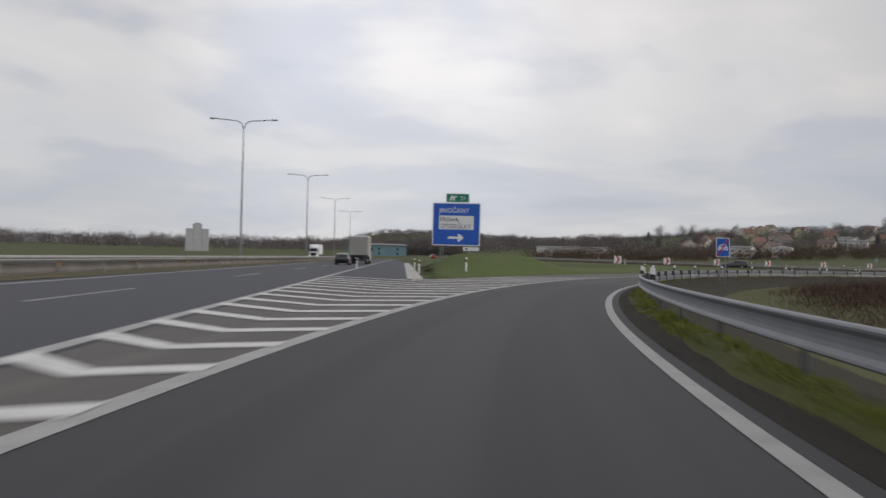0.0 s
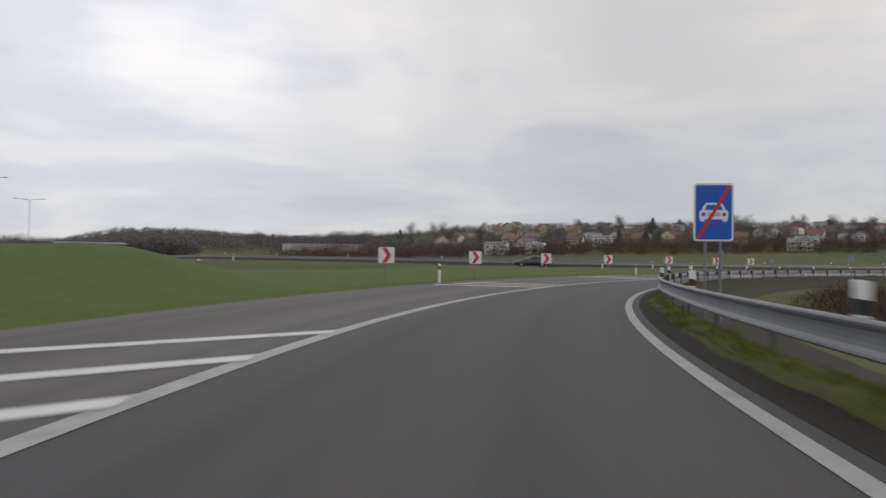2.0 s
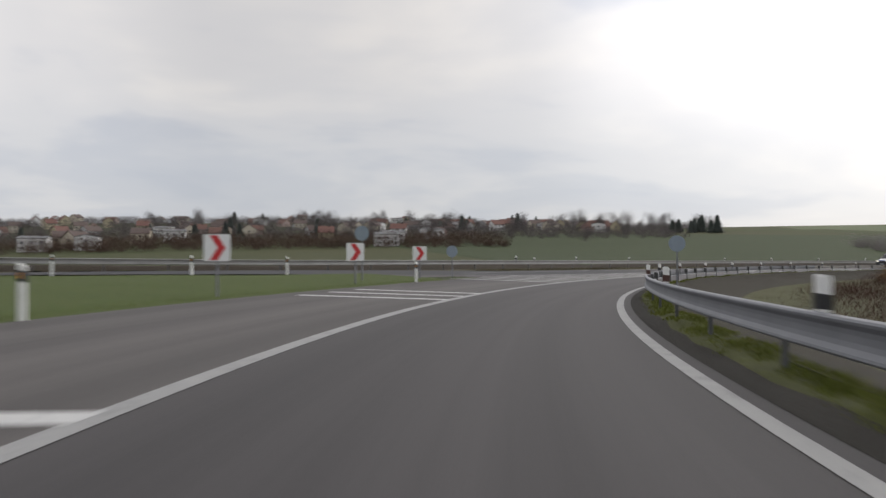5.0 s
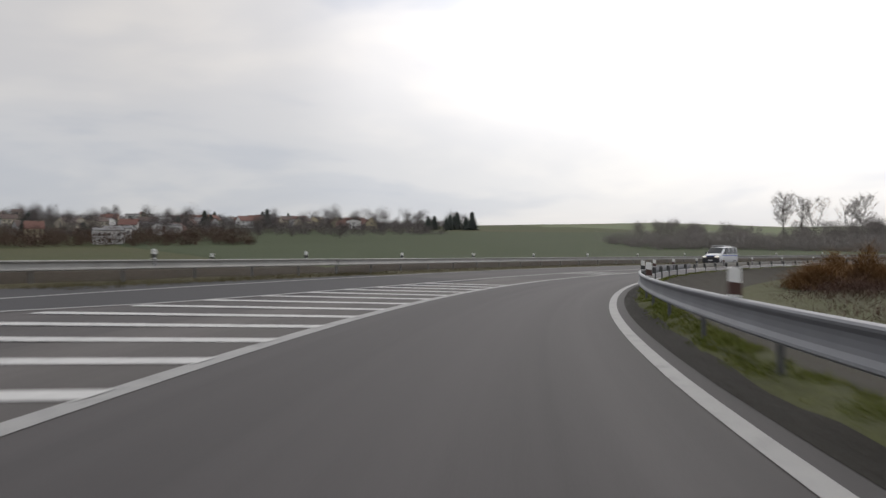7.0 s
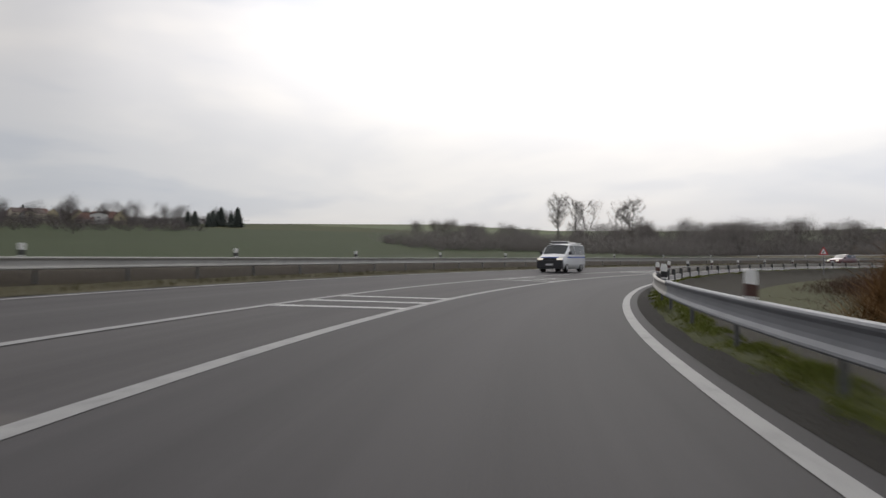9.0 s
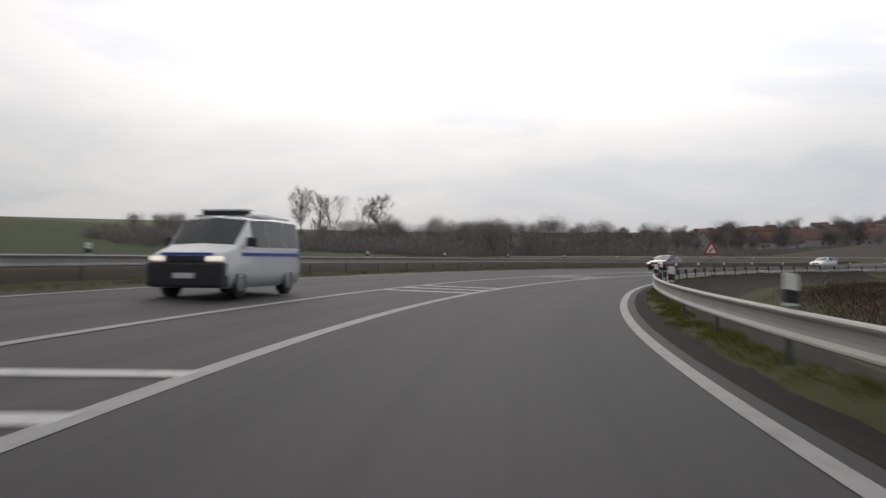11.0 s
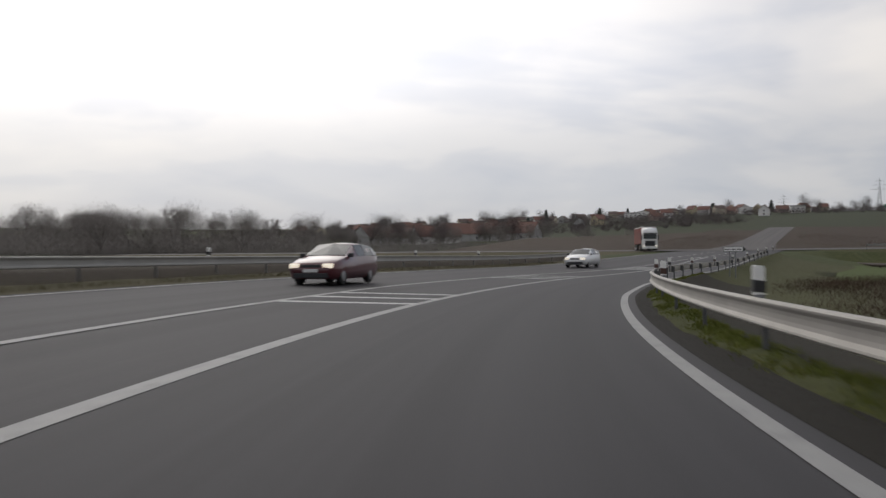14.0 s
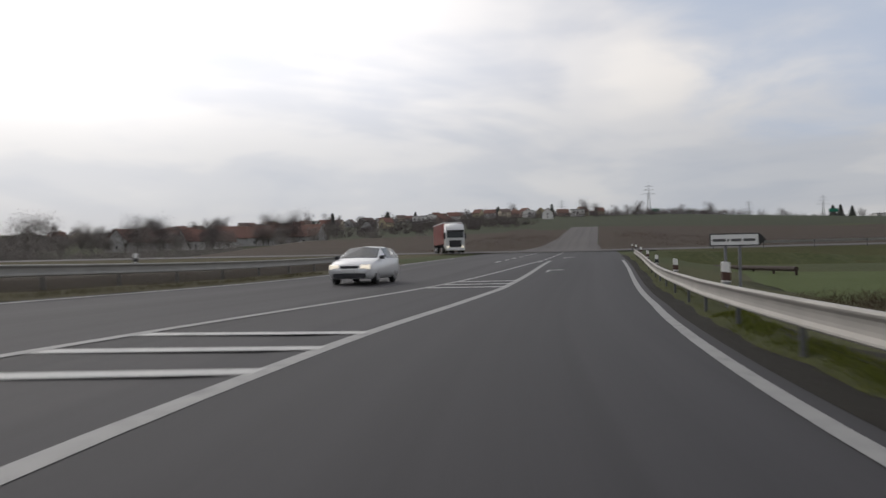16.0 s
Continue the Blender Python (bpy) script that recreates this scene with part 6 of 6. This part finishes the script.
rounded = [round_tree("rounded dense leafless tree in the hedgerow", 60 + k, 14, M_TWIG_HAZED) for k in range(4)]
thin = [oval_tree("slender leafless tree in the hedgerow", 70 + k, 15, 8, 1 + k, 46, M_TWIG_HAZED, 26) for k in range(2)]
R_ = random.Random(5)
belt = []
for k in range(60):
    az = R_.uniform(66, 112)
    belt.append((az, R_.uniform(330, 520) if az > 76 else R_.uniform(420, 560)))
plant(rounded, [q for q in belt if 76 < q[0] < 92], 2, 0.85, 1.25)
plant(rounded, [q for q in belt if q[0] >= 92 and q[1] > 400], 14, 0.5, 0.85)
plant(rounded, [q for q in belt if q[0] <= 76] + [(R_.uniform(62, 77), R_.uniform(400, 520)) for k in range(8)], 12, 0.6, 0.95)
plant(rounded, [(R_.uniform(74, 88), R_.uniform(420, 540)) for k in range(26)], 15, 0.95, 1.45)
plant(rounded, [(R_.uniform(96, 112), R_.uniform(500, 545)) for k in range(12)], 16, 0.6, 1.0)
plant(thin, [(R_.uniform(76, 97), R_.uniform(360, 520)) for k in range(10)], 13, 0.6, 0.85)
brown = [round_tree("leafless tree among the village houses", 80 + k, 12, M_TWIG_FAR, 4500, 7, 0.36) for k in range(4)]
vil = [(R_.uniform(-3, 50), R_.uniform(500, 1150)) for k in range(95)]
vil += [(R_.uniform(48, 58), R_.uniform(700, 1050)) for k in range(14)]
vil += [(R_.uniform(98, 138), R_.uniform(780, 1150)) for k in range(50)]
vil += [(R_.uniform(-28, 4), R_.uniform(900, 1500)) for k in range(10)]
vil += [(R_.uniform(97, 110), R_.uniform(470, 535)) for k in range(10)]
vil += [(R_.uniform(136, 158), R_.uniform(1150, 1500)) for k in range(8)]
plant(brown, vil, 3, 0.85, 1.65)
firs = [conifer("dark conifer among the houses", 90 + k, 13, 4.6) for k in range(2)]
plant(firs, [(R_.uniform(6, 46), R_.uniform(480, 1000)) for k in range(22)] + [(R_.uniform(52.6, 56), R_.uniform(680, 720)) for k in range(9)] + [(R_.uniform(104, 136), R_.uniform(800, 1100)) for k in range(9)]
      + [(146.8, 1050), (147.3, 1060), (147.9, 1055)], 4, 0.7, 1.15)


M_TWIG_RUST = leafy("rusty_twigs", [(0.075, 0.052, 0.042), (0.12, 0.082, 0.06), (0.095, 0.066, 0.05)])


def thicket(name, label, az0, az1, r0, r1, n, h, w, mat, seed, lo=0.5, hi=1.2, per=45):
    """Dense leafless undergrowth, too fine to count."""
    r = rng(seed)
    m = int(n / per)
    ca, cr, ch = r.uniform(az0, az1, m), r.uniform(r0, r1, m), h * r.uniform(lo, hi, m)
    k = r.randint(0, m, n)
    a = np.radians(ca[k])
    u = r.normal(0, 1, (n, 3))
    u /= np.linalg.norm(u, axis=1)[:, None]
    u *= r.uniform(0.3, 1, (n, 1)) ** 0.4
    x, y = CX + cr[k] * np.sin(a) + u[:, 0] * ch[k] * 0.7, CY + cr[k] * np.cos(a) + u[:, 1] * ch[k] * 0.7
    z = ground_z(x, y) + ch[k] * (0.45 + 0.5 * u[:, 2])
    return tagged(tri_object(name, slivers(np.stack([x, y, z], 1), h * 0.22, w, 0.7, seed + 1), mat), label, "thicket", kind="stuff")


thicket("thicket", "dark leafless hedgerow thicket beyond the field", 76, 92, 350, 470, 170000, 5.0, 0.035, M_TWIG_HAZED, 31, 0.3, 1.7, 260)
thicket("thicket", "low leafless hedge before the farm", 92, 114, 360, 450, 70000, 3.2, 0.035, M_TWIG_HAZED, 36, 0.3, 1.6, 160)
thicket("thicket", "low leafless hedgerow bushes beyond the field", 60, 77, 330, 430, 160000, 4.6, 0.035, M_TWIG_HAZED, 32, 0.25, 1.7, 240)
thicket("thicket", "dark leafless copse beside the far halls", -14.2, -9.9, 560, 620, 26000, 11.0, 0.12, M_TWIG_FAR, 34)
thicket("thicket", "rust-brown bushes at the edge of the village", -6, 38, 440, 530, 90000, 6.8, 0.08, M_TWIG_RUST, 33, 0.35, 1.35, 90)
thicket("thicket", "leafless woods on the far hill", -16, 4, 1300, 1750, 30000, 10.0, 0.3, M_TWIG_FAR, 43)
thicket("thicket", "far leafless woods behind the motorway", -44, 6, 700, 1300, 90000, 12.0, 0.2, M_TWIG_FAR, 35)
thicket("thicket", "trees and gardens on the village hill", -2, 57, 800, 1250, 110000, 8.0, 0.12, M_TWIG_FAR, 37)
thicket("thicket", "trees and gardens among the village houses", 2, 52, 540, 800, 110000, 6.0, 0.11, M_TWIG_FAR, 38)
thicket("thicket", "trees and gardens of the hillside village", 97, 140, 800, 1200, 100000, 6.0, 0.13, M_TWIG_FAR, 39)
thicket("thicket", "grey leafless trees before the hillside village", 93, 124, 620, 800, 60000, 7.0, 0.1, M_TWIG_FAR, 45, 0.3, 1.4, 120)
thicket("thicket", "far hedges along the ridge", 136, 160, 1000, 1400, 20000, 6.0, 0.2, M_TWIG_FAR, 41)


# ---------------------------------------------------------------- fields
def field(label, az0, az1, r0, r1, mat, wob, seed):
    r = random.Random(seed)
    na, nr = 60, 26
    v = []
    for i in range(na):
        az = az0 + (az1 - az0) * i / (na - 1)
        ra = r0 + wob * math.sin(az * 0.21 + seed)
        rb = r1 + wob * math.sin(az * 0.17 + 2 + seed)
        for j in range(nr):
            rad = ra + (rb - ra) * j / (nr - 1)
            v.append((CX + rad * math.sin(radians(az)), CY + rad * math.cos(radians(az))))
    v = np.array(v)
    z = far_z(v[:, 0], v[:, 1]) + 0.25
    z = np.maximum(z, ground_z(v[:, 0], v[:, 1]) + 0.2)
    # the edges run down into the ground
    zz = z.reshape(na, nr)
    zz[:, 0] -= 0.7
    zz[0] -= 0.7
    zz[-1] -= 0.7
    ob = mesh_object("field", np.column_stack([v, zz.ravel()]), grid_faces(na, nr), mat, True)
    return tagged(ob, label, "field", kind="structure")


M_PLOUGH = grassland("brown_stubble", (0.045, 0.031, 0.024), (0.066, 0.047, 0.034), (0.042, 0.042, 0.02), 0.03)
M_CROP = grassland("green_winter_crop", (0.034, 0.048, 0.019), (0.044, 0.062, 0.022), (0.056, 0.058, 0.027), 0.015)
M_CROP_DARK = grassland("dark_green_crop", (0.034, 0.042, 0.021), (0.044, 0.052, 0.026), (0.05, 0.05, 0.026), 0.02)
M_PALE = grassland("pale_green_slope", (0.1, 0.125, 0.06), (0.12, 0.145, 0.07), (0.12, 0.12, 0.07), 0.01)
field("green winter crop below the village", 30, 73, 186, 640, M_CROP, 5, 1)
field("dark green crop before the hedgerow", 73.5, 114, 240, 520, M_CROP_DARK, 10, 2)
field("brown stubble field on the slope", 105, 168, 262, 400, M_PLOUGH, 10, 3)
field("dull green meadow above the stubble field", 108, 168, 400, 1000, M_CROP_DARK, 16, 4)
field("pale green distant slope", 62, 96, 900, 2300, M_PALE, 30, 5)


def junction_field(label, q0, q1, w0, w1, mat, lift):
    """A field beyond the crossing road, laid out along it."""
    v, nq, nw = [], 40, 24
    for i in range(nq):
        q = q0 + (q1 - q0) * i / (nq - 1)
        bend = 0.0006 * q * q * (1 if q < 0 else -0.6)
        for j in range(nw):
            p_ = Vector((jx, jy)) + JR * q + JF * (w0 + (w1 - w0) * j / (nw - 1) + bend)
            v.append((p_.x, p_.y))
    v = np.array(v)
    z = ground_z(v[:, 0], v[:, 1]) + lift
    s_, o_ = road_so(v[:, 0], v[:, 1])
    z = np.maximum(z, rise(s_) - 0.05 - 0.02 * np.abs(o_) + 0.0)
    # the near edge meets the road, the far ends slope down into the ground
    zz = z.reshape(nq, nw)
    qs_ = np.linspace(q0, q1, nq)
    zz[:, 0] = float(rise(JS + 4.2)) + 0.03 + np.interp(qs_, [-260, -60, 0, 60, 260], [0.3, 0.1, 0, 0.25, 2.2])
    zz[:, 1] = np.maximum(zz[:, 1], zz[:, 0])
    zz[-1 if abs(q1) > abs(q0) else 0] -= 3.0
    z = zz.ravel()
    return tagged(mesh_object("field", np.column_stack([v, z]), grid_faces(nq, nw), mat, True), label, "field", kind="structure")


junction_field("brown weedy stubble beyond the crossing road", -75, -5.4, 4.1, 90, M_PLOUGH, 0.35)
junction_field("brown weedy field beside the climbing road", 1.7, 240, 4.1, 110, M_PLOUGH, 0.35)
brush("brush", "rust-brown dead weeds beyond the crossing road", 459, 500, -60, -6, 16000, 1.3, 0.02, M_TWIG_RUST, 51, 2.0)
brush("brush", "rust-brown dead weeds beside the climbing road", 459, 500, 6, 90, 22000, 1.3, 0.02, M_TWIG_RUST, 53, 2.0)
# ---------------------------------------------------------------- houses
WALLS = [plain("render_" + n, c, 0.85, 0, 0.08, 0.5) for n, c in (("white", (0.72, 0.71, 0.7)), ("cream", (0.58, 0.52, 0.42)), ("yellow", (0.5, 0.44, 0.3)), ("pink", (0.48, 0.37, 0.33)), ("grey", (0.42, 0.42, 0.42)))]
ROOFS = [plain("roof_" + n, c, 0.8, 0, 0.2, 0.8, 0.3) for n, c in (("red", (0.17, 0.085, 0.068)), ("brown", (0.11, 0.08, 0.07)), ("grey", (0.15, 0.148, 0.15)), ("orange", (0.16, 0.086, 0.068)))]
M_PANE = plain("window_pane", (0.035, 0.04, 0.05), 0.12, 0, 0.2)


def house(label, w, d, h, rh, wall, roof, group="village houses"):
    e = empty("house", label, "house", group)
    bm = bmesh.new()
    f = [bm.verts.new(p) for p in ((-w / 2, -d / 2, -1.5), (w / 2, -d / 2, -1.5), (w / 2, d / 2, -1.5), (-w / 2, d / 2, -1.5), (-w / 2, -d / 2, h), (w / 2, -d / 2, h), (w / 2, d / 2, h), (-w / 2, d / 2, h),
                                   (-w / 2, 0, h + rh), (w / 2, 0, h + rh))]
    for q in ((0, 1, 5, 4), (2, 3, 7, 6), (1, 2, 6, 9, 5), (3, 0, 4, 8, 7)):
        bm.faces.new([f[i] for i in q])
    part("wall", bm, wall, e)
    bm = bmesh.new()
    o, t = 0.5, 0.22
    for sgn in (-1, 1):
        k = rh / (d / 2)
        y1, z1 = sgn * (d / 2 + o), h - o * k
        lo = [bm.verts.new(p) for p in ((-w / 2 - o, 0, h + rh + 0.02), (w / 2 + o, 0, h + rh + 0.02), (w / 2 + o, y1, z1 + 0.02), (-w / 2 - o, y1, z1 + 0.02))]
        hi = [bm.verts.new(v.co + Vector((0, 0, t))) for v in lo]
        for q in ((0, 1, 2, 3),):
            bm.faces.new([lo[i] for i in q])
            bm.faces.new([hi[i] for i in q[::-1]])
        for i in range(4):
            bm.faces.new((lo[i], hi[i], hi[(i + 1) % 4], lo[(i + 1) % 4]))
    bmesh.ops.recalc_face_normals(bm, faces=bm.faces)
    rf = part("roof", bm, roof, e)
    small_box("chimney", (w * 0.2, -0.9, h + rh * 0.4), (w * 0.2 + 0.7, -0.3, h + rh + 0.9), ROOFS[1], rf, "", 0.03)
    nf = max(1, int(h / 2.7))
    for fl in range(nf):
        for k in range(3):
            x = -w / 2 + w * (k + 0.5) / 3
            for sgn in (-1, 1):
                y0 = sgn * d / 2
                small_box("window", (x - 0.55, y0 - 0.06, 0.9 + 2.7 * fl), (x + 0.55, y0 + 0.06, 2.2 + 2.7 * fl), M_PANE, e, "", 0.0)
        for sgn in (-1, 1):
            small_box("window", (sgn * w / 2 - 0.06, -0.6, 0.9 + 2.7 * fl), (sgn * w / 2 + 0.06, 0.6, 2.2 + 2.7 * fl), M_PANE, e, "", 0.0)
    return e


def settle(protos, spots, seed, face=None):
    r = random.Random(seed)
    for az, rad in spots:
        x, y, z = at_far(az, rad)
        p = next((q for q in protos if not q.get("stood")), None) or r.choice(protos)
        m = Matrix.Translation((x, y, z)) @ Matrix.Rotation(radians(-az) + (r.uniform(-0.7, 0.7) if r.random() < 0.6 else 1.57 + r.uniform(-0.5, 0.5)), 4, "Z")
        if not p.get("stood"):
            p.matrix_basis = m
            p["stood"] = 1
        else:
            copy_thing(p, m)


homes = [house("white rendered house with a red tiled roof", 11, 9, 5.5, 3.6, WALLS[0], ROOFS[0]), house("cream two-storey house with a brown roof", 10, 10, 5.8, 3.2, WALLS[1], ROOFS[1]),
         house("pink rendered house with an orange tiled roof", 12, 9, 3.2, 4.0, WALLS[3], ROOFS[3]), house("white cube-like house with a low grey roof", 13, 11, 6.2, 1.2, WALLS[0], ROOFS[2]),
         house("yellow house with a red tiled roof", 9, 9, 5.5, 3.8, WALLS[2], ROOFS[0]), house("grey house with a brown tiled roof", 14, 9, 3.4, 3.8, WALLS[4], ROOFS[1])]
H_ = random.Random(21)
spots = [(H_.uniform(8, 50), H_.choice((510, 600, 690, 780, 880, 980)) + H_.uniform(-35, 35)) for k in range(105)]
settle(homes, [(az, rad + (220 if az > 36 and rad < 740 else 0)) for az, rad in spots], 5)
settle(homes, [(H_.uniform(45, 50), H_.choice((720, 800, 900, 1000)) + H_.uniform(-30, 30)) for k in range(12)], 6)
settle(homes, [(H_.uniform(100, 133), H_.choice((820, 900, 980, 1060, 1140)) + H_.uniform(-35, 35)) for k in range(85)], 7)
barns = [house("long farm building with a large red tiled roof", 42, 14, 4.2, 6.0, WALLS[4], ROOFS[3], "farm buildings"), house("white gabled farm barn with a red roof", 26, 12, 4.0, 5.5, WALLS[0], ROOFS[0], "farm buildings")]
settle(barns, [(100.6, 560), (103.2, 545), (105.8, 570), (107.6, 556), (101.8, 600)], 8)
halls = [house("long low white industrial hall", 60, 24, 6.0, 1.0, WALLS[0], ROOFS[2], "industrial halls")]
settle(halls, [(-0.5, 618), (151, 1120), (155, 1150)], 9)


teal = [house("long hall with teal blue walls and a grey roof", 34, 22, 6.5, 1.0, plain("teal_cladding", (0.13, 0.22, 0.25), 0.6, 0, 0.1, 0.5), ROOFS[2], "industrial halls")]
settle(teal, [(-17.6, 500)], 10)


def tower():
    e = empty("tower_block", "pale concrete silo tower far beside the motorway", "tower")
    for x0, x1, z in ((-6.3, -2.6, 13), (-2.5, 2.5, 15.6), (2.6, 6.3, 13)):
        bm = bmesh.new()
        box(bm, (x0, -5, -2), (x1, 5, z), 0.2)
        part("shaft", bm, WALLS[4], e)
    small_box("roof_cabin", (-1.6, -3, 15.5), (1.6, 3, 16.3), M_CONC, e)
    e.matrix_basis = Matrix.Translation((-140, 482, 1.0)) @ Matrix.Rotation(0.3, 4, "Z")


tower()


# ---------------------------------------------------------------- pylons and hoardings on the horizon
def pylon():
    e = empty("power_pylon", "grey lattice power pylon with crossarms on the horizon", "pylon", "power pylons")
    hgt, b = 34.0, 2.6
    for i, (sx, sy) in enumerate(((-1, -1), (1, -1), (1, 1), (-1, 1))):
        bm = bmesh.new()
        rod(bm, (sx * b, sy * b, -1), (sx * 0.5, sy * 0.5, 24), 0.16, 0.12, 4)
        rod(bm, (sx * 0.5, sy * 0.5, 24), (0, 0, hgt), 0.12, 0.08, 4)
        part("leg", bm, M_SIGNBACK, e)
    bm = bmesh.new()
    for k in range(9):
        z0, z1 = k * 2.7, k * 2.7 + 2.7
        w0, w1 = b + (0.5 - b) * z0 / 24, b + (0.5 - b) * z1 / 24
        for s1, s2 in (((-1, -1), (1, -1)), ((1, -1), (1, 1)), ((1, 1), (-1, 1)), ((-1, 1), (-1, -1))):
            rod(bm, (s1[0] * w0, s1[1] * w0, z0), (s2[0] * w1, s2[1] * w1, z1), 0.07, seg=4)
            rod(bm, (s2[0] * w0, s2[1] * w0, z0), (s1[0] * w1, s1[1] * w1, z1), 0.07, seg=4)
    part("bracing", bm, M_SIGNBACK, e)
    for z, w in ((21.5, 8.5), (26, 6.5), (30, 4.5)):
        bm = bmesh.new()
        for sx in (-1, 1):
            rod(bm, (0, -0.5, z), (sx * w, 0, z), 0.12, 0.06, 4)
            rod(bm, (0, 0.5, z), (sx * w, 0, z), 0.12, 0.06, 4)
            rod(bm, (0, 0, z + 1.4), (sx * w, 0, z), 0.1, 0.05, 4)
        part("crossarm", bm, M_SIGNBACK, e)
    return e


py = pylon()
for k, (az, rad, sc) in enumerate(((135.6, 1000, 1.0), (132.2, 1350, 1.0), (144.0, 1400, 1.0), (147.8, 1300, 1.1))):
    x, y, z = at_far(az, rad)
    m = Matrix.Translation((x, y, z)) @ Matrix.Rotation(radians(-az), 4, "Z") @ Matrix.Diagonal((sc, sc, sc, 1))
    if k == 0:
        py.matrix_basis = m
    else:
        copy_thing(py, Matrix()).matrix_basis = m


def hoarding():
    e = empty("hoarding", "roadside advertising hoarding on a post, far off", "hoarding", "hoardings")
    small_box("board", (-4.5, -0.2, 5), (4.5, 0.2, 8.5), M_GREEN, e, "greenish board", 0.05)
    small_box("board_frame", (-4.7, -0.1, 4.8), (4.7, 0.15, 5.1), M_STEEL, e)
    bm = bmesh.new()
    rod(bm, (0, 0, -1), (0, 0, 5), 0.3, seg=10)
    part("post", bm, M_STEEL, e)
    return e


hb = hoarding()
for k, (az, rad) in enumerate(((136.6, 1080), (139.0, 1120), (146.6, 1020))):
    x, y, z = at_far(az, rad)
    m = Matrix.Translation((x, y, z)) @ Matrix.Rotation(radians(-az), 4, "Z")
    if k == 0:
        hb.matrix_basis = m
    else:
        copy_thing(hb, m)
